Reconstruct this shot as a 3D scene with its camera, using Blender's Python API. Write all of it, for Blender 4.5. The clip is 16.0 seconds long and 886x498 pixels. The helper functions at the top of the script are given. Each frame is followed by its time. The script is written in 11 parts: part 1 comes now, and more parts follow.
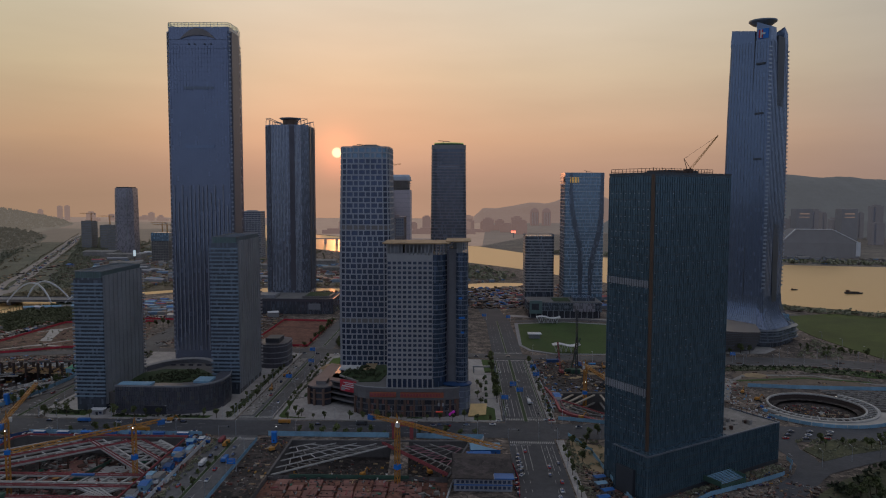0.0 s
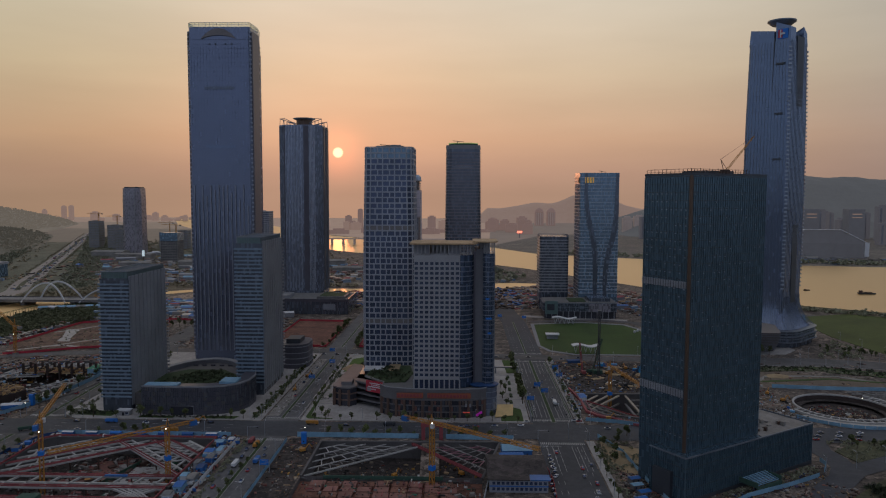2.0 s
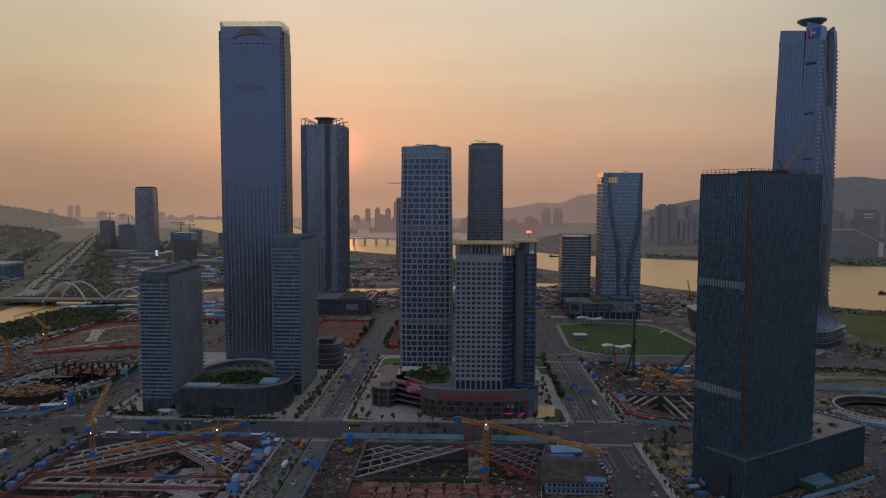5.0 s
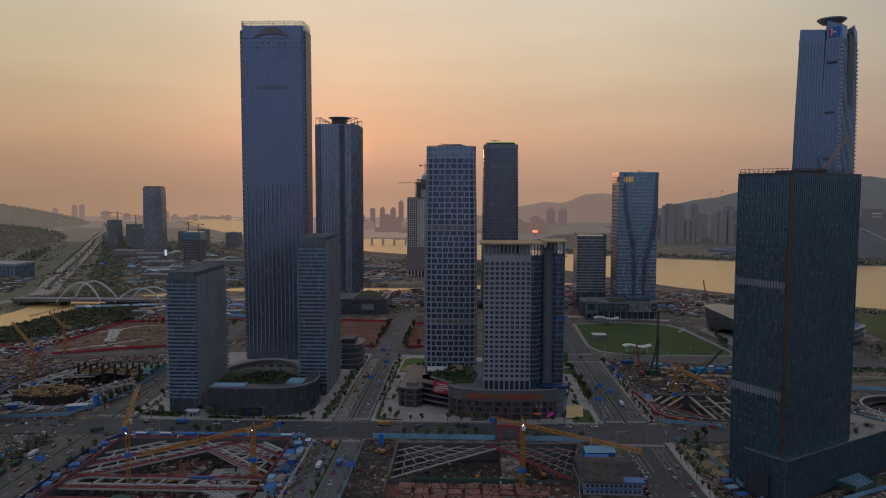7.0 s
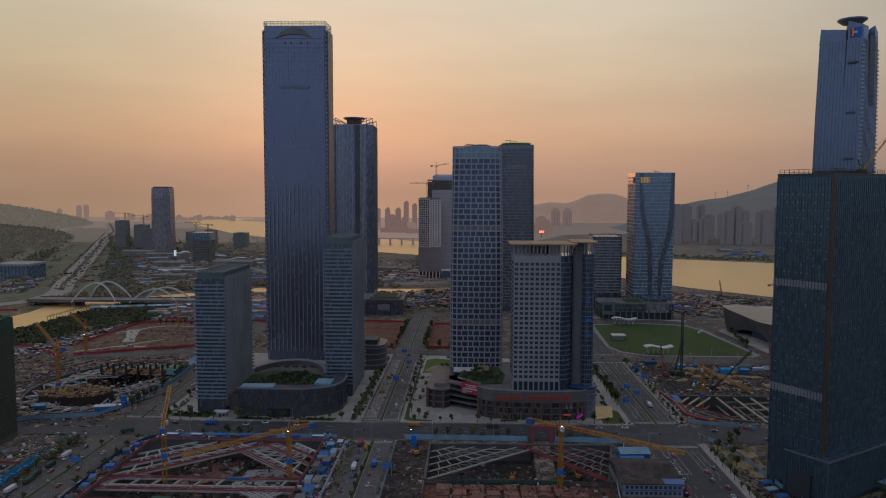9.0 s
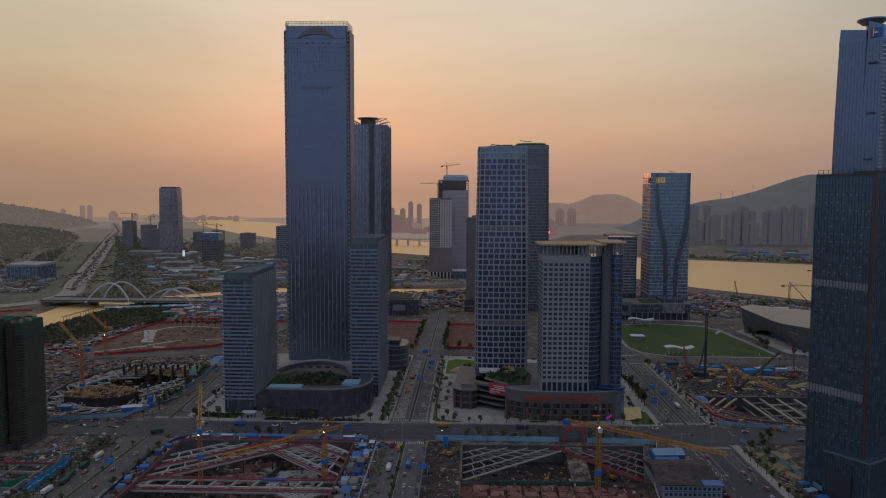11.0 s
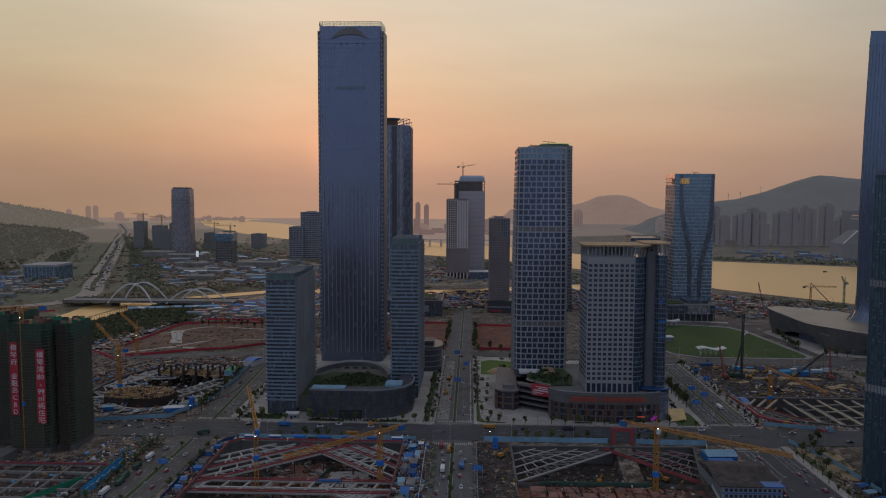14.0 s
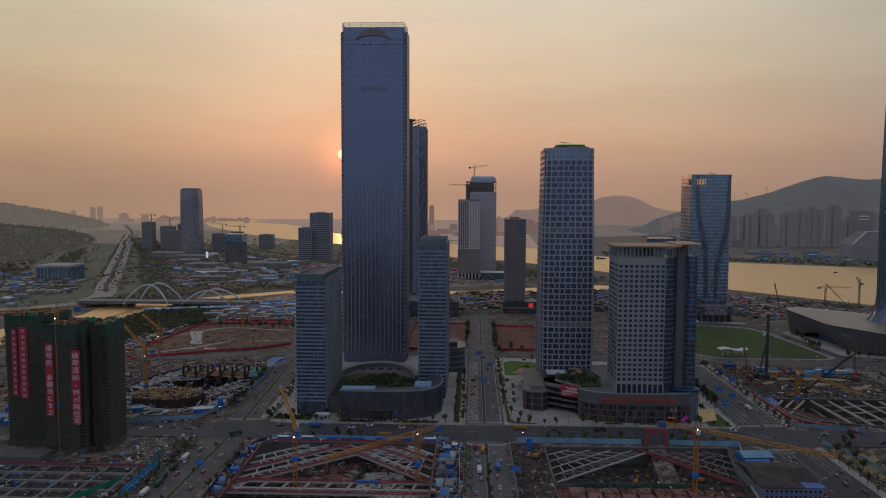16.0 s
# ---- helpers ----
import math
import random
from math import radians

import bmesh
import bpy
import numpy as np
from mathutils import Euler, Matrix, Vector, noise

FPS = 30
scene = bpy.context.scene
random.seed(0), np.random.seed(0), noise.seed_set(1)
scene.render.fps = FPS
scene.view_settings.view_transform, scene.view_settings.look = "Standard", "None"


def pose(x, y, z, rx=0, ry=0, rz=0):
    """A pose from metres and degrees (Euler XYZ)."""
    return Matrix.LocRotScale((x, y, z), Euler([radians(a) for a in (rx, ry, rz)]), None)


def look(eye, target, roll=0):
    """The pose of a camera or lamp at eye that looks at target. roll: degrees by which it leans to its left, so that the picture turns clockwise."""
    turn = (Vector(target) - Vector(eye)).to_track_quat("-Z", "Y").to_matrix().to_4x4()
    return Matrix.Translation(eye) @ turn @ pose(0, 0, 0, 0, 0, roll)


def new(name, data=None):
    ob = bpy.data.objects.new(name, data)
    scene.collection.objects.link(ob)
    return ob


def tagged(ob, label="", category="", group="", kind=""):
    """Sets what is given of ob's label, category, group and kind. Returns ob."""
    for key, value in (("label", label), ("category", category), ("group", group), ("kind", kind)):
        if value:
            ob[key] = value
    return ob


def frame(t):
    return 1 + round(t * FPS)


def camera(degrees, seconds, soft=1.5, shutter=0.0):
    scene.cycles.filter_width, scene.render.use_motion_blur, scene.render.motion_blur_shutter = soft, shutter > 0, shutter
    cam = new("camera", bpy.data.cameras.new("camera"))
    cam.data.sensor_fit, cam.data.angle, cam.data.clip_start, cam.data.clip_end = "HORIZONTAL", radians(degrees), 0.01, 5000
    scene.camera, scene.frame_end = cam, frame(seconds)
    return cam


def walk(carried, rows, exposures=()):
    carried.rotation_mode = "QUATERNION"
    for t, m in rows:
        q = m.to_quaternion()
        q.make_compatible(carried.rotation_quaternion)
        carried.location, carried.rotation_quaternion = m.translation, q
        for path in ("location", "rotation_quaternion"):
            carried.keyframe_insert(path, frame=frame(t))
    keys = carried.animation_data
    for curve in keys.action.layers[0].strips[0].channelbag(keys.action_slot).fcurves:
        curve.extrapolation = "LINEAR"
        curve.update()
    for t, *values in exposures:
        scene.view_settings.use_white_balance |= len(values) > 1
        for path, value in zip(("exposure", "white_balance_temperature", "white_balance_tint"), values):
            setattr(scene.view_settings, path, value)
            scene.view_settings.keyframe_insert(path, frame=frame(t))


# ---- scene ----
import itertools
cam = camera(63.0, 16.0, soft=1.1)
METRES, EYE, TILT, LEAN, TURN = 160.0, 159.3, 0.0, 0.0, 1.6
ROWS = [
    (0.0, 0.0, 0.0, 0.0, 0.01, -4.29, -0.14),
    (0.5, -0.0299, 0.0007, 0.0006, 0.03, -4.28, -0.14),
    (1.0, -0.0585, 0.0024, 0.0014, 0.05, -4.29, -0.13),
    (1.5, -0.0891, 0.0046, 0.0012, 0.07, -4.29, -0.14),
    (2.0, -0.1178, 0.0066, 0.0015, 0.08, -4.29, -0.16),
    (2.5, -0.1489, 0.0089, 0.0019, 0.1, -4.3, -0.15),
    (3.0, -0.1778, 0.0108, 0.002, 0.13, -4.3, -0.17),
    (3.5, -0.2093, 0.0129, 0.0019, 0.14, -4.3, -0.18),
    (4.0, -0.2382, 0.0154, 0.0021, 0.16, -4.3, -0.18),
    (6.5, -0.3912, 0.0269, 0.0018, 0.24, -4.34, -0.17),
    (7.0, -0.4212, 0.0288, 0.0023, 0.26, -4.35, -0.16),
    (7.5, -0.4539, 0.0308, 0.0025, 0.28, -4.34, -0.16),
    (8.0, -0.4844, 0.0325, 0.0022, 0.3, -4.34, -0.16),
    (8.5, -0.5174, 0.0343, 0.0021, 0.32, -4.33, -0.17),
    (9.0, -0.548, 0.0357, 0.0022, 0.33, -4.32, -0.17),
    (11.5, -0.7077, 0.0438, 0.0009, 0.36, -4.28, -0.19),
    (12.0, -0.7409, 0.0448, 0.0003, 0.36, -4.27, -0.2),
    (12.5, -0.7712, 0.0457, 0.0003, 0.37, -4.27, -0.2),
    (13.0, -0.8041, 0.0467, -0.0001, 0.39, -4.26, -0.21),
    (13.5, -0.8348, 0.0473, -0.0004, 0.4, -4.24, -0.23),
    (14.0, -0.8685, 0.0472, -0.0002, 0.4, -4.23, -0.23),
    (14.5, -0.8995, 0.0471, -0.0003, 0.42, -4.21, -0.23),
    (15.0, -0.9332, 0.0467, -0.0003, 0.43, -4.19, -0.23),
    (15.5, -0.9647, 0.0462, -0.0003, 0.45, -4.18, -0.22),
    (16.0, -0.9985, 0.046, -0.0001, 0.47, -4.17, -0.21),
]
walk(cam, [(t, pose(0, 0, EYE, TILT, LEAN, TURN) @ pose(METRES * x, METRES * y, METRES * z, 90 + pitch, roll, yaw)) for t, x, y, z, yaw, pitch, roll in ROWS])

# ---- world, sun, exposure ----
SUN_UP, SUN_LEFT = 3.25, 9.9
SUN_DIR = Vector((-math.sin(radians(SUN_LEFT)) * math.cos(radians(SUN_UP)), math.cos(radians(SUN_LEFT)) * math.cos(radians(SUN_UP)), math.sin(radians(SUN_UP))))
scene.view_settings.exposure = 0.035


def make_world():
    world = bpy.data.worlds.new("sunset_sky")
    scene.world = world
    world.use_nodes = True
    nt = world.node_tree
    nodes, links = nt.nodes, nt.links
    nodes.clear()
    out = nodes.new("ShaderNodeOutputWorld")
    bg = nodes.new("ShaderNodeBackground")
    links.new(bg.outputs[0], out.inputs[0])
    tc = nodes.new("ShaderNodeTexCoord")
    sep = nodes.new("ShaderNodeSeparateXYZ")
    links.new(tc.outputs["Generated"], sep.inputs[0])

    def ramp(value, stops):
        r = nodes.new("ShaderNodeValToRGB")
        while len(r.color_ramp.elements) > 1:
            r.color_ramp.elements.remove(r.color_ramp.elements[-1])
        for i, (at, col) in enumerate(stops):
            e = r.color_ramp.elements[0] if i == 0 else r.color_ramp.elements.new(at)
            e.position, e.color = at, (*col, 1)
        links.new(value, r.inputs[0])
        return r.outputs[0]

    def maths(op, a, b=None, c=None):
        n = nodes.new("ShaderNodeMath")
        n.operation = op
        for i, v in enumerate((a, b, c)):
            if v is None:
                continue
            if isinstance(v, (int, float)):
                n.inputs[i].default_value = v
            else:
                links.new(v, n.inputs[i])
        return n.outputs[0]

    def mix(fac, a, b, mode="MIX"):
        n = nodes.new("ShaderNodeMix")
        n.data_type, n.blend_type = "RGBA", mode
        if isinstance(fac, (int, float)):
            n.inputs[0].default_value = fac
        else:
            links.new(fac, n.inputs[0])
        for i, v in ((6, a), (7, b)):
            if isinstance(v, tuple):
                n.inputs[i].default_value = (*v, 1)
            else:
                links.new(v, n.inputs[i])
        return n.outputs[2]

    up = maths("MAXIMUM", sep.outputs[2], 0.0)
    west = ramp(up, [(0.0, (0.405, 0.25, 0.174)), (0.03, (0.47, 0.285, 0.20)), (0.075, (0.575, 0.364, 0.238)), (0.16, (0.614, 0.484, 0.342)),
                     (0.25, (0.64, 0.565, 0.452)), (0.33, (0.635, 0.582, 0.488)), (0.55, (0.48, 0.43, 0.40)), (1.0, (0.335, 0.345, 0.41))])
    east = ramp(up, [(0.0, (0.19, 0.215, 0.275)), (0.10, (0.25, 0.32, 0.48)), (0.35, (0.265, 0.315, 0.46)), (1.0, (0.335, 0.345, 0.41))])
    dot = nodes.new("ShaderNodeVectorMath")
    dot.operation = "DOT_PRODUCT"
    links.new(tc.outputs["Generated"], dot.inputs[0])
    dot.inputs[1].default_value = SUN_DIR
    d = dot.outputs["Value"]
    side = nodes.new("ShaderNodeMapRange")
    side.interpolation_type = "SMOOTHSTEP"
    links.new(d, side.inputs[0])
    side.inputs[1].default_value, side.inputs[2].default_value = 0.34, 0.975
    sky = mix(side.outputs[0], east, west)
    # the sunset pales away from the sun, northwards
    north = nodes.new("ShaderNodeMapRange")
    north.interpolation_type = "SMOOTHSTEP"
    links.new(sep.outputs[0], north.inputs[0])
    north.inputs[1].default_value, north.inputs[2].default_value = 0.12, 0.52
    sky = mix(1.0, sky, mix(north.outputs[0], (1.0, 1.0, 1.0), (0.815, 0.82, 0.775)), "MULTIPLY")
    # and dims a little southwards
    south = nodes.new("ShaderNodeMapRange")
    south.interpolation_type = "SMOOTHSTEP"
    links.new(sep.outputs[0], south.inputs[0])
    south.inputs[1].default_value, south.inputs[2].default_value = -0.22, -0.55
    sky = mix(1.0, sky, mix(south.outputs[0], (1.0, 1.0, 1.0), (0.86, 0.88, 0.82)), "MULTIPLY")
    # thin high cloud
    mp = nodes.new("ShaderNodeMapping")
    mp.inputs["Scale"].default_value = (1.6, 1.6, 9.0)
    mp.inputs["Rotation"].default_value = (0.12, 0.2, 0.0)
    links.new(tc.outputs["Generated"], mp.inputs[0])
    nz = nodes.new("ShaderNodeTexNoise")
    nz.inputs["Scale"].default_value, nz.inputs["Detail"].default_value = 2.2, 5.0
    links.new(mp.outputs[0], nz.inputs["Vector"])
    cl = nodes.new("ShaderNodeMapRange")
    links.new(nz.outputs["Fac"], cl.inputs[0])
    cl.inputs[1].default_value, cl.inputs[2].default_value, cl.inputs[3].default_value, cl.inputs[4].default_value = 0.3, 0.75, 0.95, 1.06
    grey = nodes.new("ShaderNodeCombineXYZ")
    for i in range(3):
        links.new(cl.outputs[0], grey.inputs[i])
    sky = mix(1.0, sky, grey.outputs[0], "MULTIPLY")
    # glow round the sun, and its disc
    wide = maths("MULTIPLY", maths("POWER", maths("MAXIMUM", d, 0.0), 60.0), 0.08)
    near = maths("MULTIPLY", maths("POWER", maths("MAXIMUM", d, 0.0), 2200.0), 0.42)
    disc = nodes.new("ShaderNodeMapRange")
    disc.interpolation_type = "SMOOTHSTEP"
    links.new(d, disc.inputs[0])
    disc.inputs[1].default_value, disc.inputs[2].default_value = math.cos(radians(0.46)), math.cos(radians(0.26))

    def tint(value, col):
        n = nodes.new("ShaderNodeVectorMath")
        n.operation = "SCALE"
        n.inputs[0].default_value = col
        links.new(value, n.inputs["Scale"])
        return n.outputs[0]

    for value, col in ((wide, (1.0, 0.36, 0.14)), (near, (1.0, 0.24, 0.09)), (disc.outputs[0], (1.3, 0.75, 0.42))):
        sky = mix(1.0, sky, tint(value, col), "ADD")
    nis = nodes.new("ShaderNodeTexSky")
    nis.sky_type, nis.sun_disc = "NISHITA", False
    nis.sun_elevation, nis.sun_rotation = radians(SUN_UP), radians(-SUN_LEFT)
    nis.air_density, nis.dust_density = 2.0, 6.0
    sky = mix(1.0, sky, tint_col(nodes, links, nis.outputs[0], 0.01), "ADD")
    links.new(sky, bg.inputs[0])
    bg.inputs[1].default_value = 1.0


def tint_col(nodes, links, col, k):
    n = nodes.new("ShaderNodeVectorMath")
    n.operation = "SCALE"
    links.new(col, n.inputs[0])
    n.inputs["Scale"].default_value = k
    return n.outputs[0]


make_world()
sun = new("sun", bpy.data.lights.new("sun", "SUN"))
sun.data.energy, sun.data.angle, sun.data.color = 0.11, radians(0.53), (1.0, 0.32, 0.12)
sun.matrix_world = look(SUN_DIR * 1000, (0, 0, 0))

# ---- materials ----


def mat(name, col, rough=0.8, metal=0.0, var=0.25, scale=0.2, fine=3.0, bump=0.0, spec=0.5, col2=None, island=0.0, coat=0.0, clods=0.0):
    """A surface with stains at a large scale, grain at a small one, and a random shade for each object or island."""
    m = bpy.data.materials.new(name)
    m.use_nodes = True
    nodes, links = m.node_tree.nodes, m.node_tree.links
    b = nodes["Principled BSDF"]
    b.inputs["Roughness"].default_value, b.inputs["Metallic"].default_value = rough, metal
    b.inputs["Specular IOR Level"].default_value = spec
    b.inputs["Coat Weight"].default_value = coat
    tc = nodes.new("ShaderNodeTexCoord")
    geo = nodes.new("ShaderNodeNewGeometry")
    big = nodes.new("ShaderNodeTexNoise")
    big.inputs["Scale"].default_value, big.inputs["Detail"].default_value = scale, 5.0
    links.new(geo.outputs["Position"], big.inputs["Vector"])
    small = nodes.new("ShaderNodeTexNoise")
    small.inputs["Scale"].default_value, small.inputs["Detail"].default_value = fine, 3.0
    links.new(geo.outputs["Position"], small.inputs["Vector"])
    add = nodes.new("ShaderNodeMath")
    add.operation = "MULTIPLY_ADD"
    links.new(small.outputs["Fac"], add.inputs[0])
    add.inputs[1].default_value = 0.5
    links.new(big.outputs["Fac"], add.inputs[2])
    fac = add.outputs[0]
    if island:
        info = nodes.new("ShaderNodeObjectInfo")
        mul = nodes.new("ShaderNodeMath")
        mul.operation = "ADD"
        links.new(geo.outputs["Random Per Island"], mul.inputs[0])
        links.new(info.outputs["Random"], mul.inputs[1])
        mad = nodes.new("ShaderNodeMath")
        mad.operation = "MULTIPLY_ADD"
        links.new(mul.outputs[0], mad.inputs[0])
        mad.inputs[1].default_value = island * 0.5
        links.new(fac, mad.inputs[2])
        sub = nodes.new("ShaderNodeMath")
        sub.operation = "SUBTRACT"
        links.new(mad.outputs[0], sub.inputs[0])
        sub.inputs[1].default_value = island * 0.5
        fac = sub.outputs[0]
    r = nodes.new("ShaderNodeMapRange")
    links.new(fac, r.inputs[0])
    r.inputs[1].default_value, r.inputs[2].default_value = 0.45, 1.05
    mx = nodes.new("ShaderNodeMix")
    mx.data_type = "RGBA"
    links.new(r.outputs[0], mx.inputs[0])
    c2 = col2 or tuple(min(c * (1 + var), 1) for c in col)
    c1 = col if col2 else tuple(c * (1 - var) for c in col)
    mx.inputs[6].default_value, mx.inputs[7].default_value = (*c1, 1), (*c2, 1)
    out = mx.outputs[2]
    for size, k in ((0.11, 0.7), (0.5, 1.0)) if clods else ():
        # clods, ruts and patches: cells of their own shade, warped by the grain
        warp = nodes.new("ShaderNodeVectorMath")
        warp.operation = "MULTIPLY_ADD"
        links.new(small.outputs["Color"], warp.inputs[0])
        warp.inputs[1].default_value = (3.0, 3.0, 3.0)
        links.new(geo.outputs["Position"], warp.inputs[2])
        cells = nodes.new("ShaderNodeTexVoronoi")
        cells.inputs["Scale"].default_value = size
        links.new(warp.outputs[0], cells.inputs["Vector"])
        one = nodes.new("ShaderNodeSeparateColor")
        links.new(cells.outputs["Color"], one.inputs[0])
        span = nodes.new("ShaderNodeMapRange")
        links.new(one.outputs[0], span.inputs[0])
        span.inputs[3].default_value, span.inputs[4].default_value = 1 - clods * k, 1 + clods * k
        mul = nodes.new("ShaderNodeVectorMath")
        mul.operation = "SCALE"
        links.new(out, mul.inputs[0])
        links.new(span.outputs[0], mul.inputs["Scale"])
        out = mul.outputs[0]
    links.new(out, b.inputs["Base Color"])
    if bump:
        bp = nodes.new("ShaderNodeBump")
        bp.inputs["Strength"].default_value, bp.inputs["Distance"].default_value = bump, 0.3
        links.new(small.outputs["Fac"], bp.inputs["Height"])
        links.new(bp.outputs[0], b.inputs["Normal"])
    return m


def mixed(name, colours, rough=0.7):
    """Many loose pieces, each in one of a few colours."""
    m = bpy.data.materials.new(name)
    m.use_nodes = True
    nodes, links = m.node_tree.nodes, m.node_tree.links
    b = nodes["Principled BSDF"]
    b.inputs["Roughness"].default_value = rough
    geo = nodes.new("ShaderNodeNewGeometry")
    r = nodes.new("ShaderNodeValToRGB")
    r.color_ramp.interpolation = "CONSTANT"
    for i, c in enumerate(colours):
        e = r.color_ramp.elements[i] if i < 2 else r.color_ramp.elements.new(i / len(colours))
        e.position, e.color = i / len(colours), (*c, 1)
    links.new(geo.outputs["Random Per Island"], r.inputs[0])
    grain = nodes.new("ShaderNodeTexNoise")
    grain.inputs["Scale"].default_value = 0.9
    links.new(geo.outputs["Position"], grain.inputs["Vector"])
    span = nodes.new("ShaderNodeMapRange")
    links.new(grain.outputs["Fac"], span.inputs[0])
    span.inputs[3].default_value, span.inputs[4].default_value = 0.6, 1.4
    mul = nodes.new("ShaderNodeVectorMath")
    mul.operation = "SCALE"
    links.new(r.outputs[0], mul.inputs[0])
    links.new(span.outputs[0], mul.inputs["Scale"])
    links.new(mul.outputs[0], b.inputs["Base Color"])
    return m


def glow(name, col, k):
    m = bpy.data.materials.new(name)
    m.use_nodes = True
    b = m.node_tree.nodes["Principled BSDF"]
    b.inputs["Base Color"].default_value = (*[min(c, 1) for c in col], 1)
    b.inputs["Emission Color"].default_value = (*col, 1)
    b.inputs["Emission Strength"].default_value = k
    return m


def curtain(name, col, floor_h, bay, rough=0.22, metal=0.55, var=0.12, pane=0.12):
    """Curtain-wall glass: panes of slightly different tint by storey and bay, with thin joints."""
    m = mat(name, col, rough, metal, var, 0.012, 0.15, island=0.15)
    nodes, links = m.node_tree.nodes, m.node_tree.links
    b = nodes["Principled BSDF"]
    tc = nodes.new("ShaderNodeTexCoord")
    sep = nodes.new("ShaderNodeSeparateXYZ")
    links.new(tc.outputs["Object"], sep.inputs[0])

    def step(sock, size):
        n = nodes.new("ShaderNodeMath")
        n.operation = "SNAP"
        links.new(sock, n.inputs[0])
        n.inputs[1].default_value = size
        return n.outputs[0]

    comb = nodes.new("ShaderNodeCombineXYZ")
    links.new(step(sep.outputs[0], bay), comb.inputs[0])
    links.new(step(sep.outputs[1], bay), comb.inputs[1])
    links.new(step(sep.outputs[2], floor_h), comb.inputs[2])
    wn = nodes.new("ShaderNodeTexWhiteNoise")
    links.new(comb.outputs[0], wn.inputs["Vector"])
    rr = nodes.new("ShaderNodeMapRange")
    links.new(wn.outputs["Value"], rr.inputs[0])
    rr.inputs[3].default_value, rr.inputs[4].default_value = 1 - pane, 1 + pane
    old = b.inputs["Base Color"].links[0].from_socket
    sc = nodes.new("ShaderNodeVectorMath")
    sc.operation = "SCALE"
    links.new(old, sc.inputs[0])
    links.new(rr.outputs[0], sc.inputs["Scale"])
    links.new(sc.outputs[0], b.inputs["Base Color"])
    # slightly uneven panes
    r2 = nodes.new("ShaderNodeMapRange")
    links.new(wn.outputs["Value"], r2.inputs[0])
    r2.inputs[3].default_value, r2.inputs[4].default_value = rough * 0.7, rough * 1.4
    links.new(r2.outputs[0], b.inputs["Roughness"])
    return m


def screen_glass(name):
    """Clear, faintly green screen glass."""
    m = bpy.data.materials.new(name)
    m.use_nodes = True
    b = m.node_tree.nodes["Principled BSDF"]
    b.inputs["Base Color"].default_value = (0.80, 0.86, 0.80, 1)
    b.inputs["Roughness"].default_value, b.inputs["IOR"].default_value = 0.12, 1.08
    b.inputs["Transmission Weight"].default_value = 0.92
    return m


GLASS_BLUE = curtain("blue_curtain_glass", (0.18, 0.208, 0.29), 4.2, 1.5, 0.2, 0.6, 0.08, 0.03)
GLASS_SLATE = curtain("slate_curtain_glass", (0.240, 0.270, 0.342), 4.2, 1.5)
# darker copy of the slate glass, with shade put into its colour
GLASS_NIGHT = curtain("shaded_slate_glass", (0.128, 0.148, 0.182), 4.2, 1.5)
# paled toward violet to stand for haze over the lone far tower
GLASS_DUSK = curtain("violet_grey_glass", (0.27, 0.25, 0.275), 4.2, 1.5, 0.3, 0.35)
GLASS_NAVY = curtain("navy_glass", (0.075, 0.11, 0.175), 4.0, 1.6)
GLASS_DARK = curtain("dark_green_glass", (0.085, 0.14, 0.182), 4.15, 1.76, 0.25, 0.5, 0.12, 0.05)
GLASS_TEAL = curtain("teal_curtain_glass", (0.185, 0.275, 0.36), 4.2, 1.5)
GLASS_PANE = mat("window_glass", (0.075, 0.10, 0.17), 0.15, 0.45, 0.3, 0.05, 0.4, island=0.8)
WHITE_GRID = mat("white_aluminium", (0.476, 0.483, 0.511), 0.5, 0.0, 0.12, 0.03, 0.6)
GRID_METAL = mat("silver_grey_aluminium", (0.36, 0.368, 0.395), 0.45, 0.2, 0.14, 0.03, 0.6)
STONE_PALE = mat("pale_stone_cladding", (0.324, 0.319, 0.324), 0.7, 0.0, 0.12, 0.05, 0.8)
STONE_GREY = mat("grey_stone_cladding", (0.230, 0.230, 0.241), 0.65, 0.0, 0.2, 0.05, 0.8)
STONE_BROWN = mat("brown_stone", (0.16, 0.10, 0.075), 0.7, 0.0, 0.2, 0.1, 1.0)
ALU = mat("satin_aluminium", (0.42, 0.45, 0.50), 0.4, 0.6, 0.12, 0.05, 0.8)
ALU_DULL = mat("weathered_aluminium", (0.22, 0.24, 0.27), 0.45, 0.5, 0.15, 0.05, 0.8)
FIN = mat("pale_fin", (0.33, 0.345, 0.39), 0.5, 0.2, 0.12, 0.03, 0.8)
DARK = mat("dark_cladding", (0.054, 0.058, 0.066), 0.5, 0.1, 0.25, 0.05, 0.8)
BRONZE = mat("bronze_cladding", (0.12, 0.075, 0.05), 0.45, 0.4, 0.2, 0.05, 0.8)
CONC = mat("concrete", (0.24, 0.225, 0.205), 0.9, 0.0, 0.22, 0.06, 1.2, bump=0.2, clods=0.15)
CONC_DK = mat("weathered_concrete", (0.13, 0.12, 0.115), 0.9, 0.0, 0.3, 0.06, 1.2)
ASPHALT = mat("asphalt", (0.069, 0.071, 0.078), 0.75, 0.0, 0.28, 0.035, 0.9, spec=0.3, clods=0.12)
ASPHALT_PALE = mat("pale_asphalt", (0.115, 0.114, 0.116), 0.75, 0.0, 0.28, 0.035, 0.9, spec=0.3, clods=0.15)
ASPHALT_OLD = mat("dusty_asphalt", (0.092, 0.087, 0.084), 0.8, 0.0, 0.3, 0.03, 0.9, clods=0.18)
